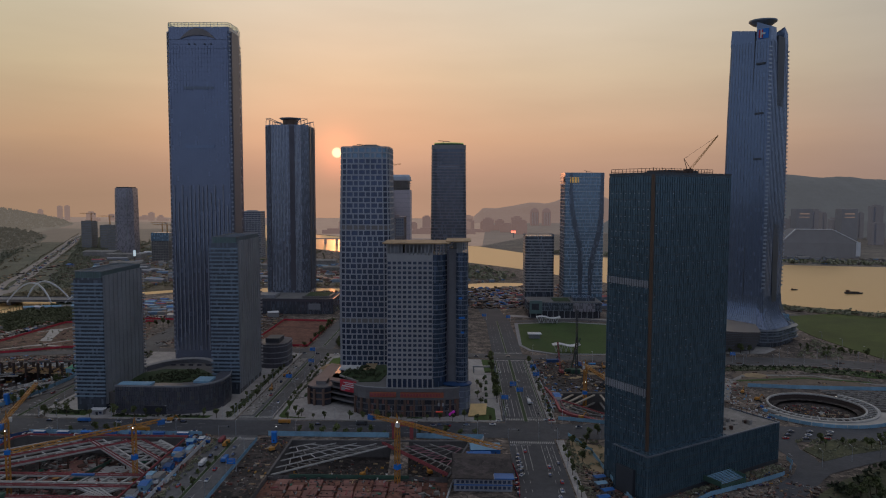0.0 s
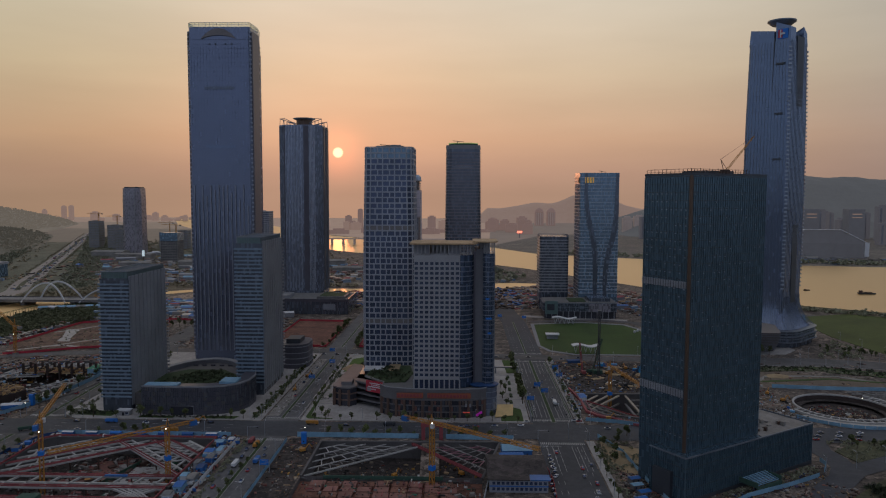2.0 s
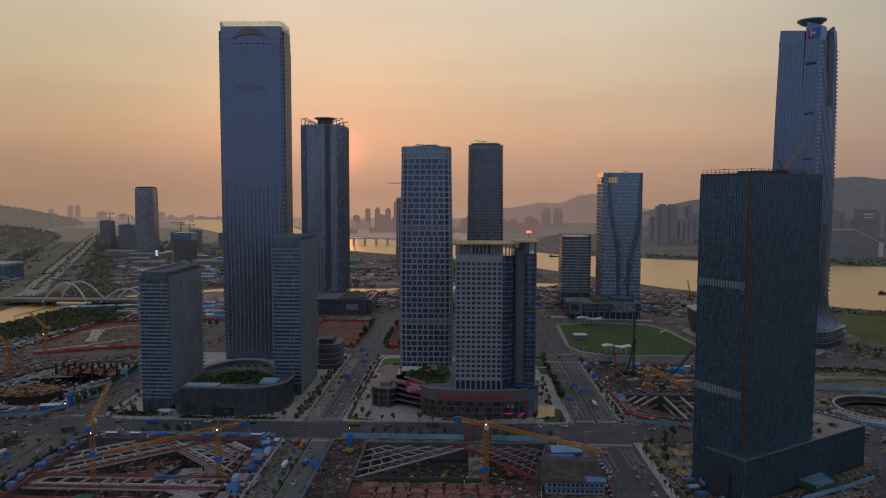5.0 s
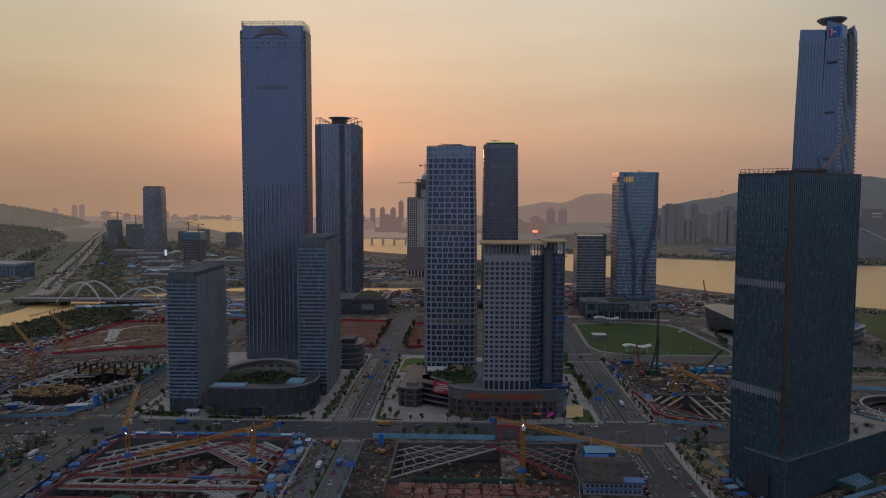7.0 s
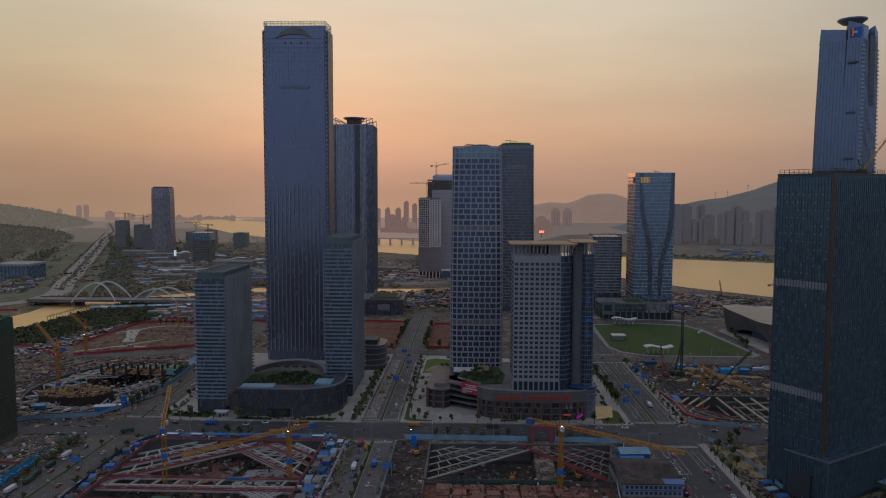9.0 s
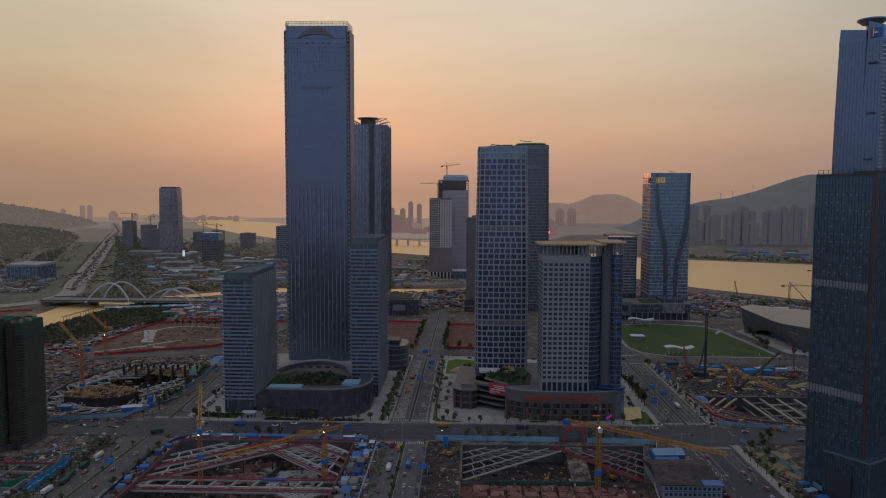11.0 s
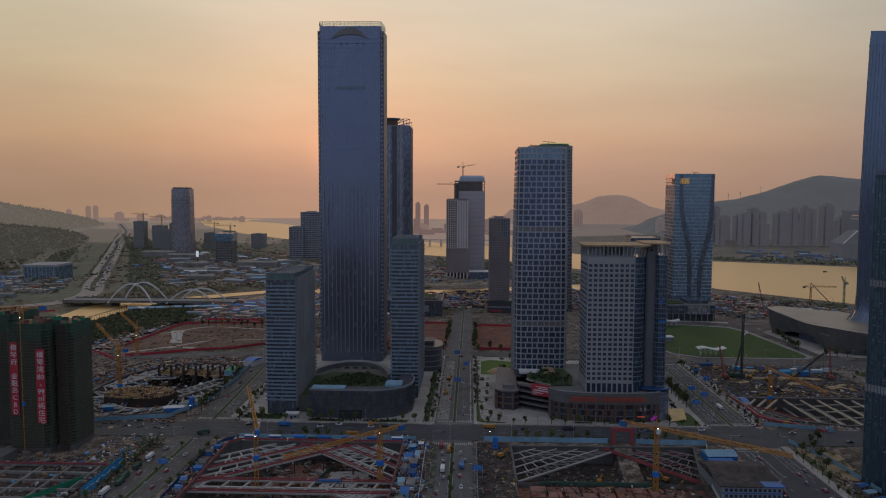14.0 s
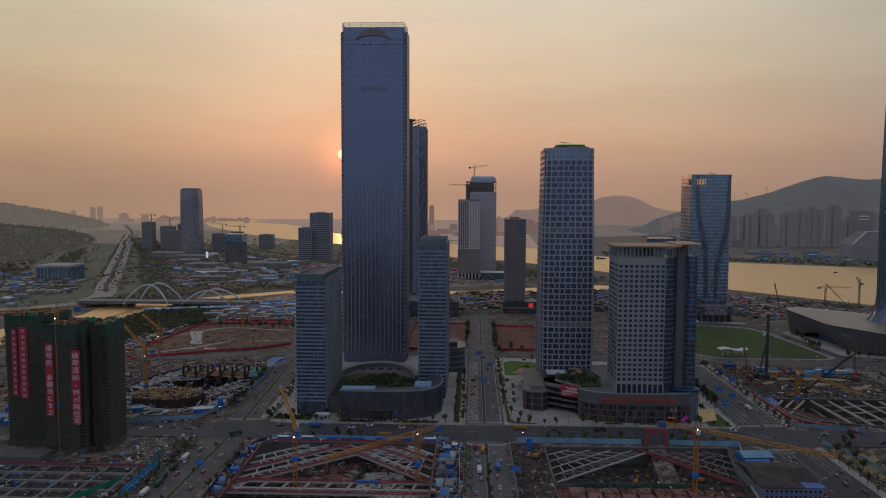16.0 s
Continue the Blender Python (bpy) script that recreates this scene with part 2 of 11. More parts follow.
PAVING = mat("granite_paving", (0.37, 0.345, 0.32), 0.8, 0.0, 0.22, 0.05, 0.7, clods=0.12)
RUST, GREY, PALE, TAN, INK, SKY, DEEP, MAROON, ROSE, LEAFY, OCHRE = (0.16, 0.07, 0.045), (0.20, 0.19, 0.18), (0.52, 0.51, 0.48), (0.36, 0.25, 0.14), (0.035, 0.032, 0.03), (0.16, 0.36, 0.56), (0.02, 0.11, 0.36), (0.20, 0.045, 0.04), (0.34, 0.13, 0.11), (0.07, 0.085, 0.035), (0.45, 0.24, 0.05)
MIX_PIT = mixed("pit_floor_mix", [(0.11, 0.05, 0.04), PALE, MAROON, INK, (0.26, 0.11, 0.1), INK, GREY, (0.12, 0.035, 0.035), GREY, (0.03, 0.14, 0.09), INK, (0.09, 0.045, 0.04)])
MIX_SITE = mixed("site_mix", [SKY, GREY, (0.62, 0.62, 0.62), INK, DEEP, TAN, INK, SKY, MAROON, PALE, ROSE])
MIX_YARD = mixed("yard_mix", [INK, TAN, INK, GREY, OCHRE, PALE, INK, MAROON, INK, (0.4, 0.33, 0.24), (0.10, 0.06, 0.045), (0.09, 0.07, 0.12)])
# far roof colours are lightened to stand for haze over them
MIX_ROOF = mixed("far_roof_mix", [(0.27, 0.25, 0.23), (0.42, 0.38, 0.35), (0.22, 0.29, 0.36), (0.27, 0.13, 0.11), (0.26, 0.24, 0.22), (0.34, 0.27, 0.2), (0.15, 0.24, 0.36), (0.23, 0.16, 0.13), (0.2, 0.18, 0.16)], 0.6)
# far riverside towers: violet haze is put into glass, panel and wall colours
TOPPING_GLASS = curtain("hazy_violet_glass", (0.46, 0.415, 0.45), 4.2, 3.0, 0.6, 0.1, 0.1, 0.05)
CAP_SHEET = mat("pale_blue_cap_sheet", (0.40, 0.46, 0.54), 0.6, 0.0, 0.15, 0.1, 0.8)
PANEL_DUSK = mat("dusky_brown_panels", (0.25, 0.205, 0.205), 0.7, 0.0, 0.2, 0.04, 0.6)
STONE_WHITE = mat("white_rendered_wall", (0.62, 0.56, 0.54), 0.85, 0.0, 0.12, 0.05, 0.8)
MIX_CAR = mixed("far_traffic_mix", [(0.38, 0.38, 0.38), GREY, INK, (0.3, 0.3, 0.3), (0.2, 0.04, 0.04), GREY, (0.08, 0.14, 0.3)], 0.35)
MIX_LAND = mixed("land_mix", [LEAFY, TAN, GREY, RUST, LEAFY, (0.25, 0.19, 0.13), (0.11, 0.1, 0.055)], 0.9)
PAINT = mat("road_paint", (0.42, 0.41, 0.385), 0.7, 0.0, 0.3, 0.3, 2.0)
KERB = mat("kerb_stone", (0.32, 0.31, 0.29), 0.8, 0.0, 0.2, 0.2, 2.0)
EARTH = mat("bare_earth", (0.052, 0.042, 0.034), 0.95, 0.0, 0.3, 0.06, 0.5, bump=0.6, col2=(0.22, 0.172, 0.135), clods=0.65)
EARTH_RED = mat("red_earth", (0.17, 0.075, 0.05), 0.95, 0.0, 0.3, 0.03, 0.5, bump=0.4, clods=0.3)
EARTH_DK = mat("wet_earth", (0.045, 0.035, 0.03), 0.9, 0.0, 0.4, 0.05, 0.6, bump=0.5, clods=0.65)
SAND = mat("sand_heap", (0.34, 0.25, 0.14), 0.95, 0.0, 0.25, 0.1, 0.8, bump=0.4)
GRASS = mat("lawn_grass", (0.042, 0.078, 0.010), 0.9, 0.0, 0.3, 0.02, 1.0, bump=0.4, clods=0.1)
UNDERWOOD = mat("dull_undergrowth", (0.08, 0.08, 0.04), 0.95, 0.0, 0.35, 0.05, 0.4, bump=0.5, clods=0.25)
STONE_SLATE = mat("slate_grey_wall", (0.15, 0.148, 0.158), 0.7, 0.0, 0.2, 0.06, 0.8)
TAN_SOIL = mat("levelled_tan_soil", (0.155, 0.118, 0.085), 0.95, 0.0, 0.25, 0.06, 0.6, bump=0.3, clods=0.15)
FIELD = mat("lime_green_field", (0.072, 0.092, 0.016), 0.95, 0.0, 0.3, 0.02, 0.5, bump=0.4, clods=0.08)
GRASS_FRESH = mat("fresh_watered_grass", (0.07, 0.125, 0.014), 0.9, 0.0, 0.25, 0.03, 1.0, bump=0.4)
SCRUB = mat("scrub", (0.07, 0.066, 0.038), 0.95, 0.0, 0.4, 0.03, 0.25, bump=0.6, col2=(0.24, 0.185, 0.115), clods=0.4)
LEAF = mat("tree_leaves", (0.095, 0.112, 0.036), 0.8, 0.0, 0.5, 0.2, 1.5, island=0.8)
BARK = mat("bark", (0.09, 0.065, 0.045), 0.9, 0.0, 0.3, 0.5, 3.0)
YELLOW = mat("crane_yellow", (0.45, 0.20, 0.03), 0.5, 0.0, 0.2, 0.2, 1.0)
RED = mat("red_paint", (0.46, 0.03, 0.05), 0.55, 0.0, 0.25, 0.2, 1.0)
RED_FADED = mat("faded_red_paint", (0.29, 0.062, 0.068), 0.65, 0.0, 0.3, 0.1, 1.0)
BLUE = mat("blue_sheet", (0.025, 0.13, 0.38), 0.5, 0.0, 0.25, 0.1, 1.0, island=0.5)
BLUE_PALE = mat("pale_blue_hoarding", (0.20, 0.36, 0.48), 0.6, 0.0, 0.25, 0.1, 1.0, island=0.4)
SIGN_BLUE = mat("sign_blue", (0.01, 0.17, 0.58), 0.5, 0.0, 0.1, 0.2, 1.0)
GREEN_NET = mat("green_netting", (0.045, 0.092, 0.066), 0.9, 0.0, 0.35, 0.05, 0.4)
GREEN = mat("green_sheet", (0.02, 0.22, 0.12), 0.6, 0.0, 0.2, 0.2, 1.0)
WHITE = mat("white_paint", (0.62, 0.62, 0.62), 0.55, 0.0, 0.12, 0.1, 1.0)
STRUT_W = mat("pale_concrete_strut", (0.40, 0.385, 0.36), 0.8, 0.0, 0.2, 0.15, 1.0)
ROSE_RAIL = mat("rose_rail", (0.30, 0.14, 0.16), 0.7, 0.0, 0.25, 0.2, 1.0)
BEIGE = mat("beige_concrete", (0.40, 0.345, 0.265), 0.85, 0.0, 0.2, 0.15, 1.0)
STEEL = mat("rusty_steel", (0.10, 0.06, 0.045), 0.7, 0.3, 0.4, 0.3, 1.5)
FORM = mat("ply_formwork", (0.24, 0.11, 0.085), 0.8, 0.0, 0.35, 0.15, 0.8, island=0.6)
PLY = mat("pale_plywood", (0.40, 0.27, 0.15), 0.75, 0.0, 0.3, 0.2, 0.8, island=0.6)
BLACK = mat("black_rubber", (0.015, 0.015, 0.015), 0.8)
LIT = glow("lit_lamp", (1.0, 0.93, 0.8), 4.5)
LIT_RED = glow("lit_red_screen", (1.0, 0.16, 0.10), 2.2)
LIT_WHITE = glow("lit_white_screen", (0.75, 0.9, 0.95), 0.42)
ORANGE_SIGN = mat("orange_sign", (0.34, 0.10, 0.05), 0.6, 0.0, 0.1)
GOLD_SIGN = glow("gold_lit_sign", (0.75, 0.42, 0.08), 0.35)
ROOF_BROWN = mat("brown_sheet_roof", (0.055, 0.043, 0.04), 0.8, 0.0, 0.3, 0.1, 0.8, bump=0.4, clods=0.45)
NAVY = mat("navy_sheet", (0.015, 0.06, 0.17), 0.5)
ROOF_SATIN = mat("satin_metal_roof", (0.31, 0.265, 0.22), 0.5, 0.3, 0.15, 0.03, 0.6)
PANEL_BRONZE = mat("dull_bronze_panels", (0.185, 0.165, 0.16), 0.45, 0.4, 0.25, 0.05, 0.8)
FLANK_TONE = mat("violet_flank_glass", (0.17, 0.155, 0.17), 0.45, 0.3, 0.1, 0.05, 0.4)
GLASS_STEEL = curtain("steel_blue_glass", (0.175, 0.22, 0.315), 4.3, 1.7, 0.2, 0.6, 0.1, 0.06)
RIB = mat("dark_teal_rib", (0.115, 0.17, 0.198), 0.5, 0.3, 0.15, 0.05, 0.8)
SHADE = mat("grey_sunshade", (0.225, 0.295, 0.365), 0.5, 0.3, 0.15, 0.05, 0.8)
FLANK = mat("brown_grey_cladding", (0.262, 0.268, 0.288), 0.6, 0.1, 0.2, 0.05, 0.8)
# far leaves, paled in the base colour to stand for haze
LEAF_FAR = mat("far_hazy_leaves", (0.24, 0.20, 0.125), 0.9, 0.0, 0.35, 0.05, 0.6, island=0.6)
PANEL_DARK = mat("dark_violet_panels", (0.098, 0.094, 0.112), 0.4, 0.35, 0.25, 0.05, 0.8)
PATH = mat("pale_path_concrete", (0.42, 0.39, 0.35), 0.85, 0.0, 0.2, 0.1, 1.0)
PLOT = mat("reddish_earth", (0.075, 0.048, 0.032), 0.95, 0.0, 0.3, 0.04, 0.5, bump=0.5, col2=(0.20, 0.115, 0.075), clods=0.45)
MOTORWAY = mat("pale_road", (0.32, 0.275, 0.235), 0.85, 0.0, 0.25, 0.03, 0.5)
DARK_WIN = mat("dark_shop_glass", (0.065, 0.066, 0.08), 0.25, 0.35, 0.4, 0.1, 0.6)
CORE_DARK = mat("dark_brown_formwork", (0.055, 0.038, 0.032), 0.9, 0.0, 0.3, 0.1, 0.8)
PODIUM_STONE = mat("dark_podium_stone", (0.145, 0.135, 0.135), 0.6, 0.0, 0.25, 0.08, 0.8)
# tree leaves again, darkened so that the colour itself holds the shade
LEAF_DARK = mat("shaded_leaves", (0.04, 0.05, 0.022), 0.85, 0.0, 0.5, 0.2, 1.5, island=0.7)
SIGN_CYAN = mat("bright_blue_print", (0.02, 0.27, 0.55), 0.5, 0.0, 0.25, 0.15, 0.8)
NET_DECK = mat("netted_scaffold", (0.10, 0.086, 0.068), 0.9, 0.0, 0.35, 0.05, 0.4, col2=(0.105, 0.13, 0.085))
TIMBER = mat("golden_timber", (0.42, 0.27, 0.12), 0.8, 0.0, 0.35, 0.3, 1.5, island=0.6)
CROWN_GLASS = screen_glass("crown_screen_glass")
# earth of the far works, its colour raised for haze
YARD = mat("trodden_brown_earth", (0.155, 0.112, 0.084), 0.95, 0.0, 0.3, 0.025, 0.4, bump=0.4, col2=(0.37, 0.27, 0.19), clods=0.55)
GOLD_SHEET = mat("golden_canopy_sheet", (0.60, 0.42, 0.18), 0.5, 0.2, 0.2, 0.2, 1.0)
HEDGE = mat("clipped_hedge", (0.035, 0.06, 0.018), 0.9, 0.0, 0.4, 0.3, 2.0, bump=0.6)
ROOF_GREY = mat("flat_roof", (0.17, 0.165, 0.16), 0.9, 0.0, 0.25, 0.1, 0.8)


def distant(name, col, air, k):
    """Surface kilometres away; haze is painted in as a glow of the air's colour."""
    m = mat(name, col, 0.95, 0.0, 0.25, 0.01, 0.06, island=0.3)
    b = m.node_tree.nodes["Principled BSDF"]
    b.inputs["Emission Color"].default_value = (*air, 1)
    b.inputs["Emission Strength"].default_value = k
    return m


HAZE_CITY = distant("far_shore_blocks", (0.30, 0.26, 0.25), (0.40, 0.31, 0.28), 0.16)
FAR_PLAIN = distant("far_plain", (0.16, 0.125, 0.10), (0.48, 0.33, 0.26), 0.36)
HAZE_WIN = mat("dull_window_strip", (0.235, 0.23, 0.245), 0.7, 0.0, 0.12, 0.01, 0.06)
HAZE_DARK = distant("grey_hall_in_haze", (0.10, 0.102, 0.115), (0.22, 0.22, 0.245), 0.15)
HAZE_BANK = mat("far_bank_earth", (0.125, 0.113, 0.092), 0.95, 0.0, 0.35, 0.012, 0.08, col2=(0.235, 0.195, 0.155), clods=0.25)
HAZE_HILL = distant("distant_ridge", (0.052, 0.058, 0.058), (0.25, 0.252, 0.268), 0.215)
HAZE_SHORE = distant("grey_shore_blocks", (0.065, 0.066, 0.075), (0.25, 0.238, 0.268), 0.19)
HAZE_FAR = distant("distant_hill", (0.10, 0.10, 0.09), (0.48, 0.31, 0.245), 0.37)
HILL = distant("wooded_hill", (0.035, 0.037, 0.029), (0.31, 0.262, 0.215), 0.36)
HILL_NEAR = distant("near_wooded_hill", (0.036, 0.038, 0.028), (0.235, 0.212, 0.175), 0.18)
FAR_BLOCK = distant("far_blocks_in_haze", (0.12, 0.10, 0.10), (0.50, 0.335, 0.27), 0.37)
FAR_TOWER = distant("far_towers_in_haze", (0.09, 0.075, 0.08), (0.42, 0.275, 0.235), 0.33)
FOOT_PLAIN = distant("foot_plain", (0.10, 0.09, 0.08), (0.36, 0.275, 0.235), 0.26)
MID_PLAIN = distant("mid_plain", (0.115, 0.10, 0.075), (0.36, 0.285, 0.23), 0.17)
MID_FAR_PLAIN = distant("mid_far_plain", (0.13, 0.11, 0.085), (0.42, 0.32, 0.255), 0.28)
# plain and meadow: haze over the far land is put into these colours
PLAIN = mat("hazy_plain", (0.125, 0.108, 0.078), 0.95, 0.0, 0.3, 0.02, 0.15, bump=0.4, col2=(0.34, 0.275, 0.205), clods=0.35)
MEADOW = mat("hazy_meadow", (0.095, 0.10, 0.062), 0.95, 0.0, 0.35, 0.012, 0.15, bump=0.4, col2=(0.185, 0.172, 0.115), clods=0.25)
# plain's bushes: haze is mixed into this pale leaf colour
LEAF_PALE = mat("pale_hazy_leaves", (0.25, 0.235, 0.15), 0.9, 0.0, 0.4, 0.03, 0.5, island=0.7)
CROWN_TEAL = mat("green_screen_glass", (0.13, 0.20, 0.19), 0.35, 0.25, 0.2, 0.2, 0.8)
LEAF_THICKET = mat("thicket_leaves", (0.1, 0.104, 0.05), 0.9, 0.0, 0.3, 0.05, 0.6, island=0.3)
# leaf colour lifted for haze; the default for woods near and far
LEAF_HAZY = mat("hazy_leaves", (0.24, 0.238, 0.155), 0.85, 0.0, 0.4, 0.05, 0.6, island=0.7)


def water_material():
    m = bpy.data.materials.new("river_water")
    m.use_nodes = True
    nodes, links = m.node_tree.nodes, m.node_tree.links
    b = nodes["Principled BSDF"]
    # sunset gold is put into the base colour; metallic boosts the sky reflection
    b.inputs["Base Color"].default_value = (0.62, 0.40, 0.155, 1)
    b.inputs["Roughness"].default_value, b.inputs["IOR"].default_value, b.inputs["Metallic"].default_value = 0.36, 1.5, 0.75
    geo = nodes.new("ShaderNodeNewGeometry")
    nz = nodes.new("ShaderNodeTexNoise")
    nz.inputs["Scale"].default_value, nz.inputs["Detail"].default_value = 0.12, 4.0
    links.new(geo.outputs["Position"], nz.inputs["Vector"])
    bp = nodes.new("ShaderNodeBump")
    bp.inputs["Strength"].default_value, bp.inputs["Distance"].default_value = 0.22, 0.5
    links.new(nz.outputs["Fac"], bp.inputs["Height"])
    links.new(bp.outputs[0], b.inputs["Normal"])
    return m


WATER = water_material()

# ---- mesh helpers ----


class Acc:
    """Collects vertices and faces of one mesh."""

    def __init__(self):
        self.v, self.f = [], []

    def box(self, x0, x1, y0, y1, z0, z1):
        n = len(self.v)
        self.v += [(x0, y0, z0), (x1, y0, z0), (x1, y1, z0), (x0, y1, z0), (x0, y0, z1), (x1, y0, z1), (x1, y1, z1), (x0, y1, z1)]
        self.f += [(n, n + 3, n + 2, n + 1), (n + 4, n + 5, n + 6, n + 7), (n, n + 1, n + 5, n + 4), (n + 1, n + 2, n + 6, n + 5), (n + 2, n + 3, n + 7, n + 6), (n + 3, n, n + 4, n + 7)]
        return self

    def obox(self, cx, cy, z0, z1, w, d, turn=0.0):
        c, s = math.cos(radians(turn)), math.sin(radians(turn))
        pts = [(cx + c * x - s * y, cy + s * x + c * y) for x, y in ((-w / 2, -d / 2), (w / 2, -d / 2), (w / 2, d / 2), (-w / 2, d / 2))]
        return self.prism(pts, z0, z1)

    def prism(self, pts, z0, z1, cap=True):
        return self.loft([(z0, pts), (z1, pts)], cap)

    def loft(self, rings, cap=True):
        """rings: (z, outline) from below up, all outlines with the same count, counter-clockwise."""
        n0, k = len(self.v), len(rings[0][1])
        for z, pts in rings:
            self.v += [(p[0], p[1], z if len(p) < 3 else p[2]) for p in pts]
        for r in range(len(rings) - 1):
            a = n0 + r * k
            for i in range(k):
                j = (i + 1) % k
                self.f.append((a + i, a + j, a + k + j, a + k + i))
        if cap:
            self.f.append(tuple(n0 + i for i in reversed(range(k))))
            self.f.append(tuple(n0 + (len(rings) - 1) * k + i for i in range(k)))
        return self

    def beam(self, p, q, w, h=None):
        h = h or w
        p, q = Vector(p), Vector(q)
        d = (q - p).normalized()
        side = d.cross(Vector((0, 0, 1)))
        if side.length < 1e-3:
            side = Vector((1, 0, 0))
        side.normalize()
        up = side.cross(d)
        n = len(self.v)
        for o in (p, q):
            for a, b in ((-1, -1), (1, -1), (1, 1), (-1, 1)):
                self.v.append(tuple(o + side * (a * w / 2) + up * (b * h / 2)))
        self.f += [(n, n + 3, n + 2, n + 1), (n + 4, n + 5, n + 6, n + 7), (n, n + 1, n + 5, n + 4), (n + 1, n + 2, n + 6, n + 5), (n + 2, n + 3, n + 7, n + 6), (n + 3, n, n + 4, n + 7)]
        return self

    def sheet(self, pts, z):
        n = len(self.v)
        self.v += [(x, y, z) for x, y in pts]
        self.f.append(tuple(range(n, n + len(pts))))
        return self

    def ribbon(self, a, b, z0, z1):
        """Wall between two open outlines of equal count, in closed segments."""
        n = len(self.v)
        k = len(a)
        for z in (z0, z1):
            self.v += [(x, y, z) for x, y in a] + [(x, y, z) for x, y in b]
        t = 2 * k
        for i in range(k - 1):
            self.f += [(n + t + i, n + t + i + 1, n + t + k + i + 1, n + t + k + i), (n + i + 1, n + i, n + k + i, n + k + i + 1),
                       (n + i, n + i + 1, n + t + i + 1, n + t + i), (n + k + i + 1, n + k + i, n + t + k + i, n + t + k + i + 1)]
        for i in (0, k - 1):
            q = (n + i, n + t + i, n + t + k + i, n + k + i)
            self.f.append(q if i == 0 else q[::-1])
        return self

    def tube(self, pts, w, h):
        """One bent beam of box section along a line of points."""
        n0 = len(self.v)
        k = len(pts)
        for i, p in enumerate(pts):
            d = (Vector(pts[min(i + 1, k - 1)]) - Vector(pts[max(i - 1, 0)])).normalized()
            side = d.cross(Vector((0, 0, 1))).normalized()
            up = side.cross(d)
            for a, b in ((-1, -1), (1, -1), (1, 1), (-1, 1)):
                self.v.append(tuple(Vector(p) + side * (a * w / 2) + up * (b * h / 2)))
        for i in range(k - 1):
            a = n0 + 4 * i
            for j in range(4):
                q = (j + 1) % 4
                self.f.append((a + j, a + q, a + 4 + q, a + 4 + j))
        e = n0 + 4 * (k - 1)
        self.f += [(n0, n0 + 3, n0 + 2, n0 + 1), (e, e + 1, e + 2, e + 3)]
        return self

    def path(self, pts, w, h, z0=0.0):
        for (x0, y0), (x1, y1) in zip(pts[:-1], pts[1:]):
            self.beam((x0, y0, z0 + h / 2), (x1, y1, z0 + h / 2), w, h)
        return self

    def mesh(self, name, material):
        me = bpy.data.meshes.new(name)
        me.from_pydata(self.v, [], self.f)
        me.materials.append(material)
        me.update()
        return me


def part(name, acc, material, parent, label=""):
    ob = new(name, acc.mesh(name, material))
    ob.parent = parent
    return tagged(ob, label)


def thing(name, m, label, category, group="", kind=""):
    ob = new(name)
    ob.empty_display_size = 1.0
    ob.matrix_world = m
    return tagged(ob, label, category, group, kind)


def single(name, acc, material, label, category, group="", kind="", m=None):
    ob = new(name, acc.mesh(name, material))
    if m is not None:
        ob.matrix_world = m
    return tagged(ob, label, category, group, kind)


def rrect(w, d, r, n=4, cx=0.0, cy=0.0):
    """Outline of a rectangle with rounded (n > 1) or chamfered (n = 1) corners."""
    pts = []
    for sx, sy, a0 in ((1, -1, -90), (1, 1, 0), (-1, 1, 90), (-1, -1, 180)):
        for i in range(n + 1):
            a = radians(a0 + 90 * i / n)
            pts.append((cx + sx * (w / 2 - r) + r * math.cos(a), cy + sy * (d / 2 - r) + r * math.sin(a)))
    return pts


def ngon(r, n, cx=0.0, cy=0.0, sx=1.0, sy=1.0, a0=0.0):
    return [(cx + r * sx * math.cos(a0 + 2 * math.pi * i / n), cy + r * sy * math.sin(a0 + 2 * math.pi * i / n)) for i in range(n)]


def grow(pts, k):
    """The outline moved outwards by k metres, for a convex outline round the origin."""
    out = []
    n = len(pts)
    for i in range(n):
        a, b, c = Vector(pts[i - 1]), Vector(pts[i]), Vector(pts[(i + 1) % n])
        d = (b - a).normalized() + (c - b).normalized()
        if d.length < 1e-6:
            d = b - a
        d.normalize()
        out.append((b.x + d.y * k, b.y - d.x * k))
    return out


def along(pts, step):
    """Points at even steps along a closed outline: x, y and the outward normal."""
    out = []
    n = len(pts)
    for i in range(n):
        a, b = Vector(pts[i]), Vector(pts[(i + 1) % n])
        length = (b - a).length
        if length < step * 0.4:
            continue
        k = max(1, round(length / step))
        d = (b - a).normalized()
        for j in range(k):
            p = a + (b - a) * ((j + 0.5) / k)
            out.append((p.x, p.y, d.y, -d.x))
    return out


def fins(acc, pts, step, z0, z1, w, deep):
    for x, y, nx, ny in along(pts, step):
        acc.beam((x + nx * deep / 2, y + ny * deep / 2, z0), (x + nx * deep / 2, y + ny * deep / 2, z1), w if abs(ny) > 0.5 else deep, deep if abs(ny) > 0.5 else w)
    return acc


def stuff(name, acc, material, parent):
    return tagged(part(name, acc, material, parent), kind="stuff")


def band_parts(name, parent, pts, z0, z1, step, h, deep, material):
    """Alike storey bands, each a part of its own on one shared mesh."""
    me = Acc().loft([(0, grow(pts, deep)), (h, grow(pts, deep))]).mesh(name, material)
    z = z0
    while z < z1:
        ob = new(name, me)
        ob.parent = parent
        ob.matrix_basis = pose(0, 0, z)
        z += step


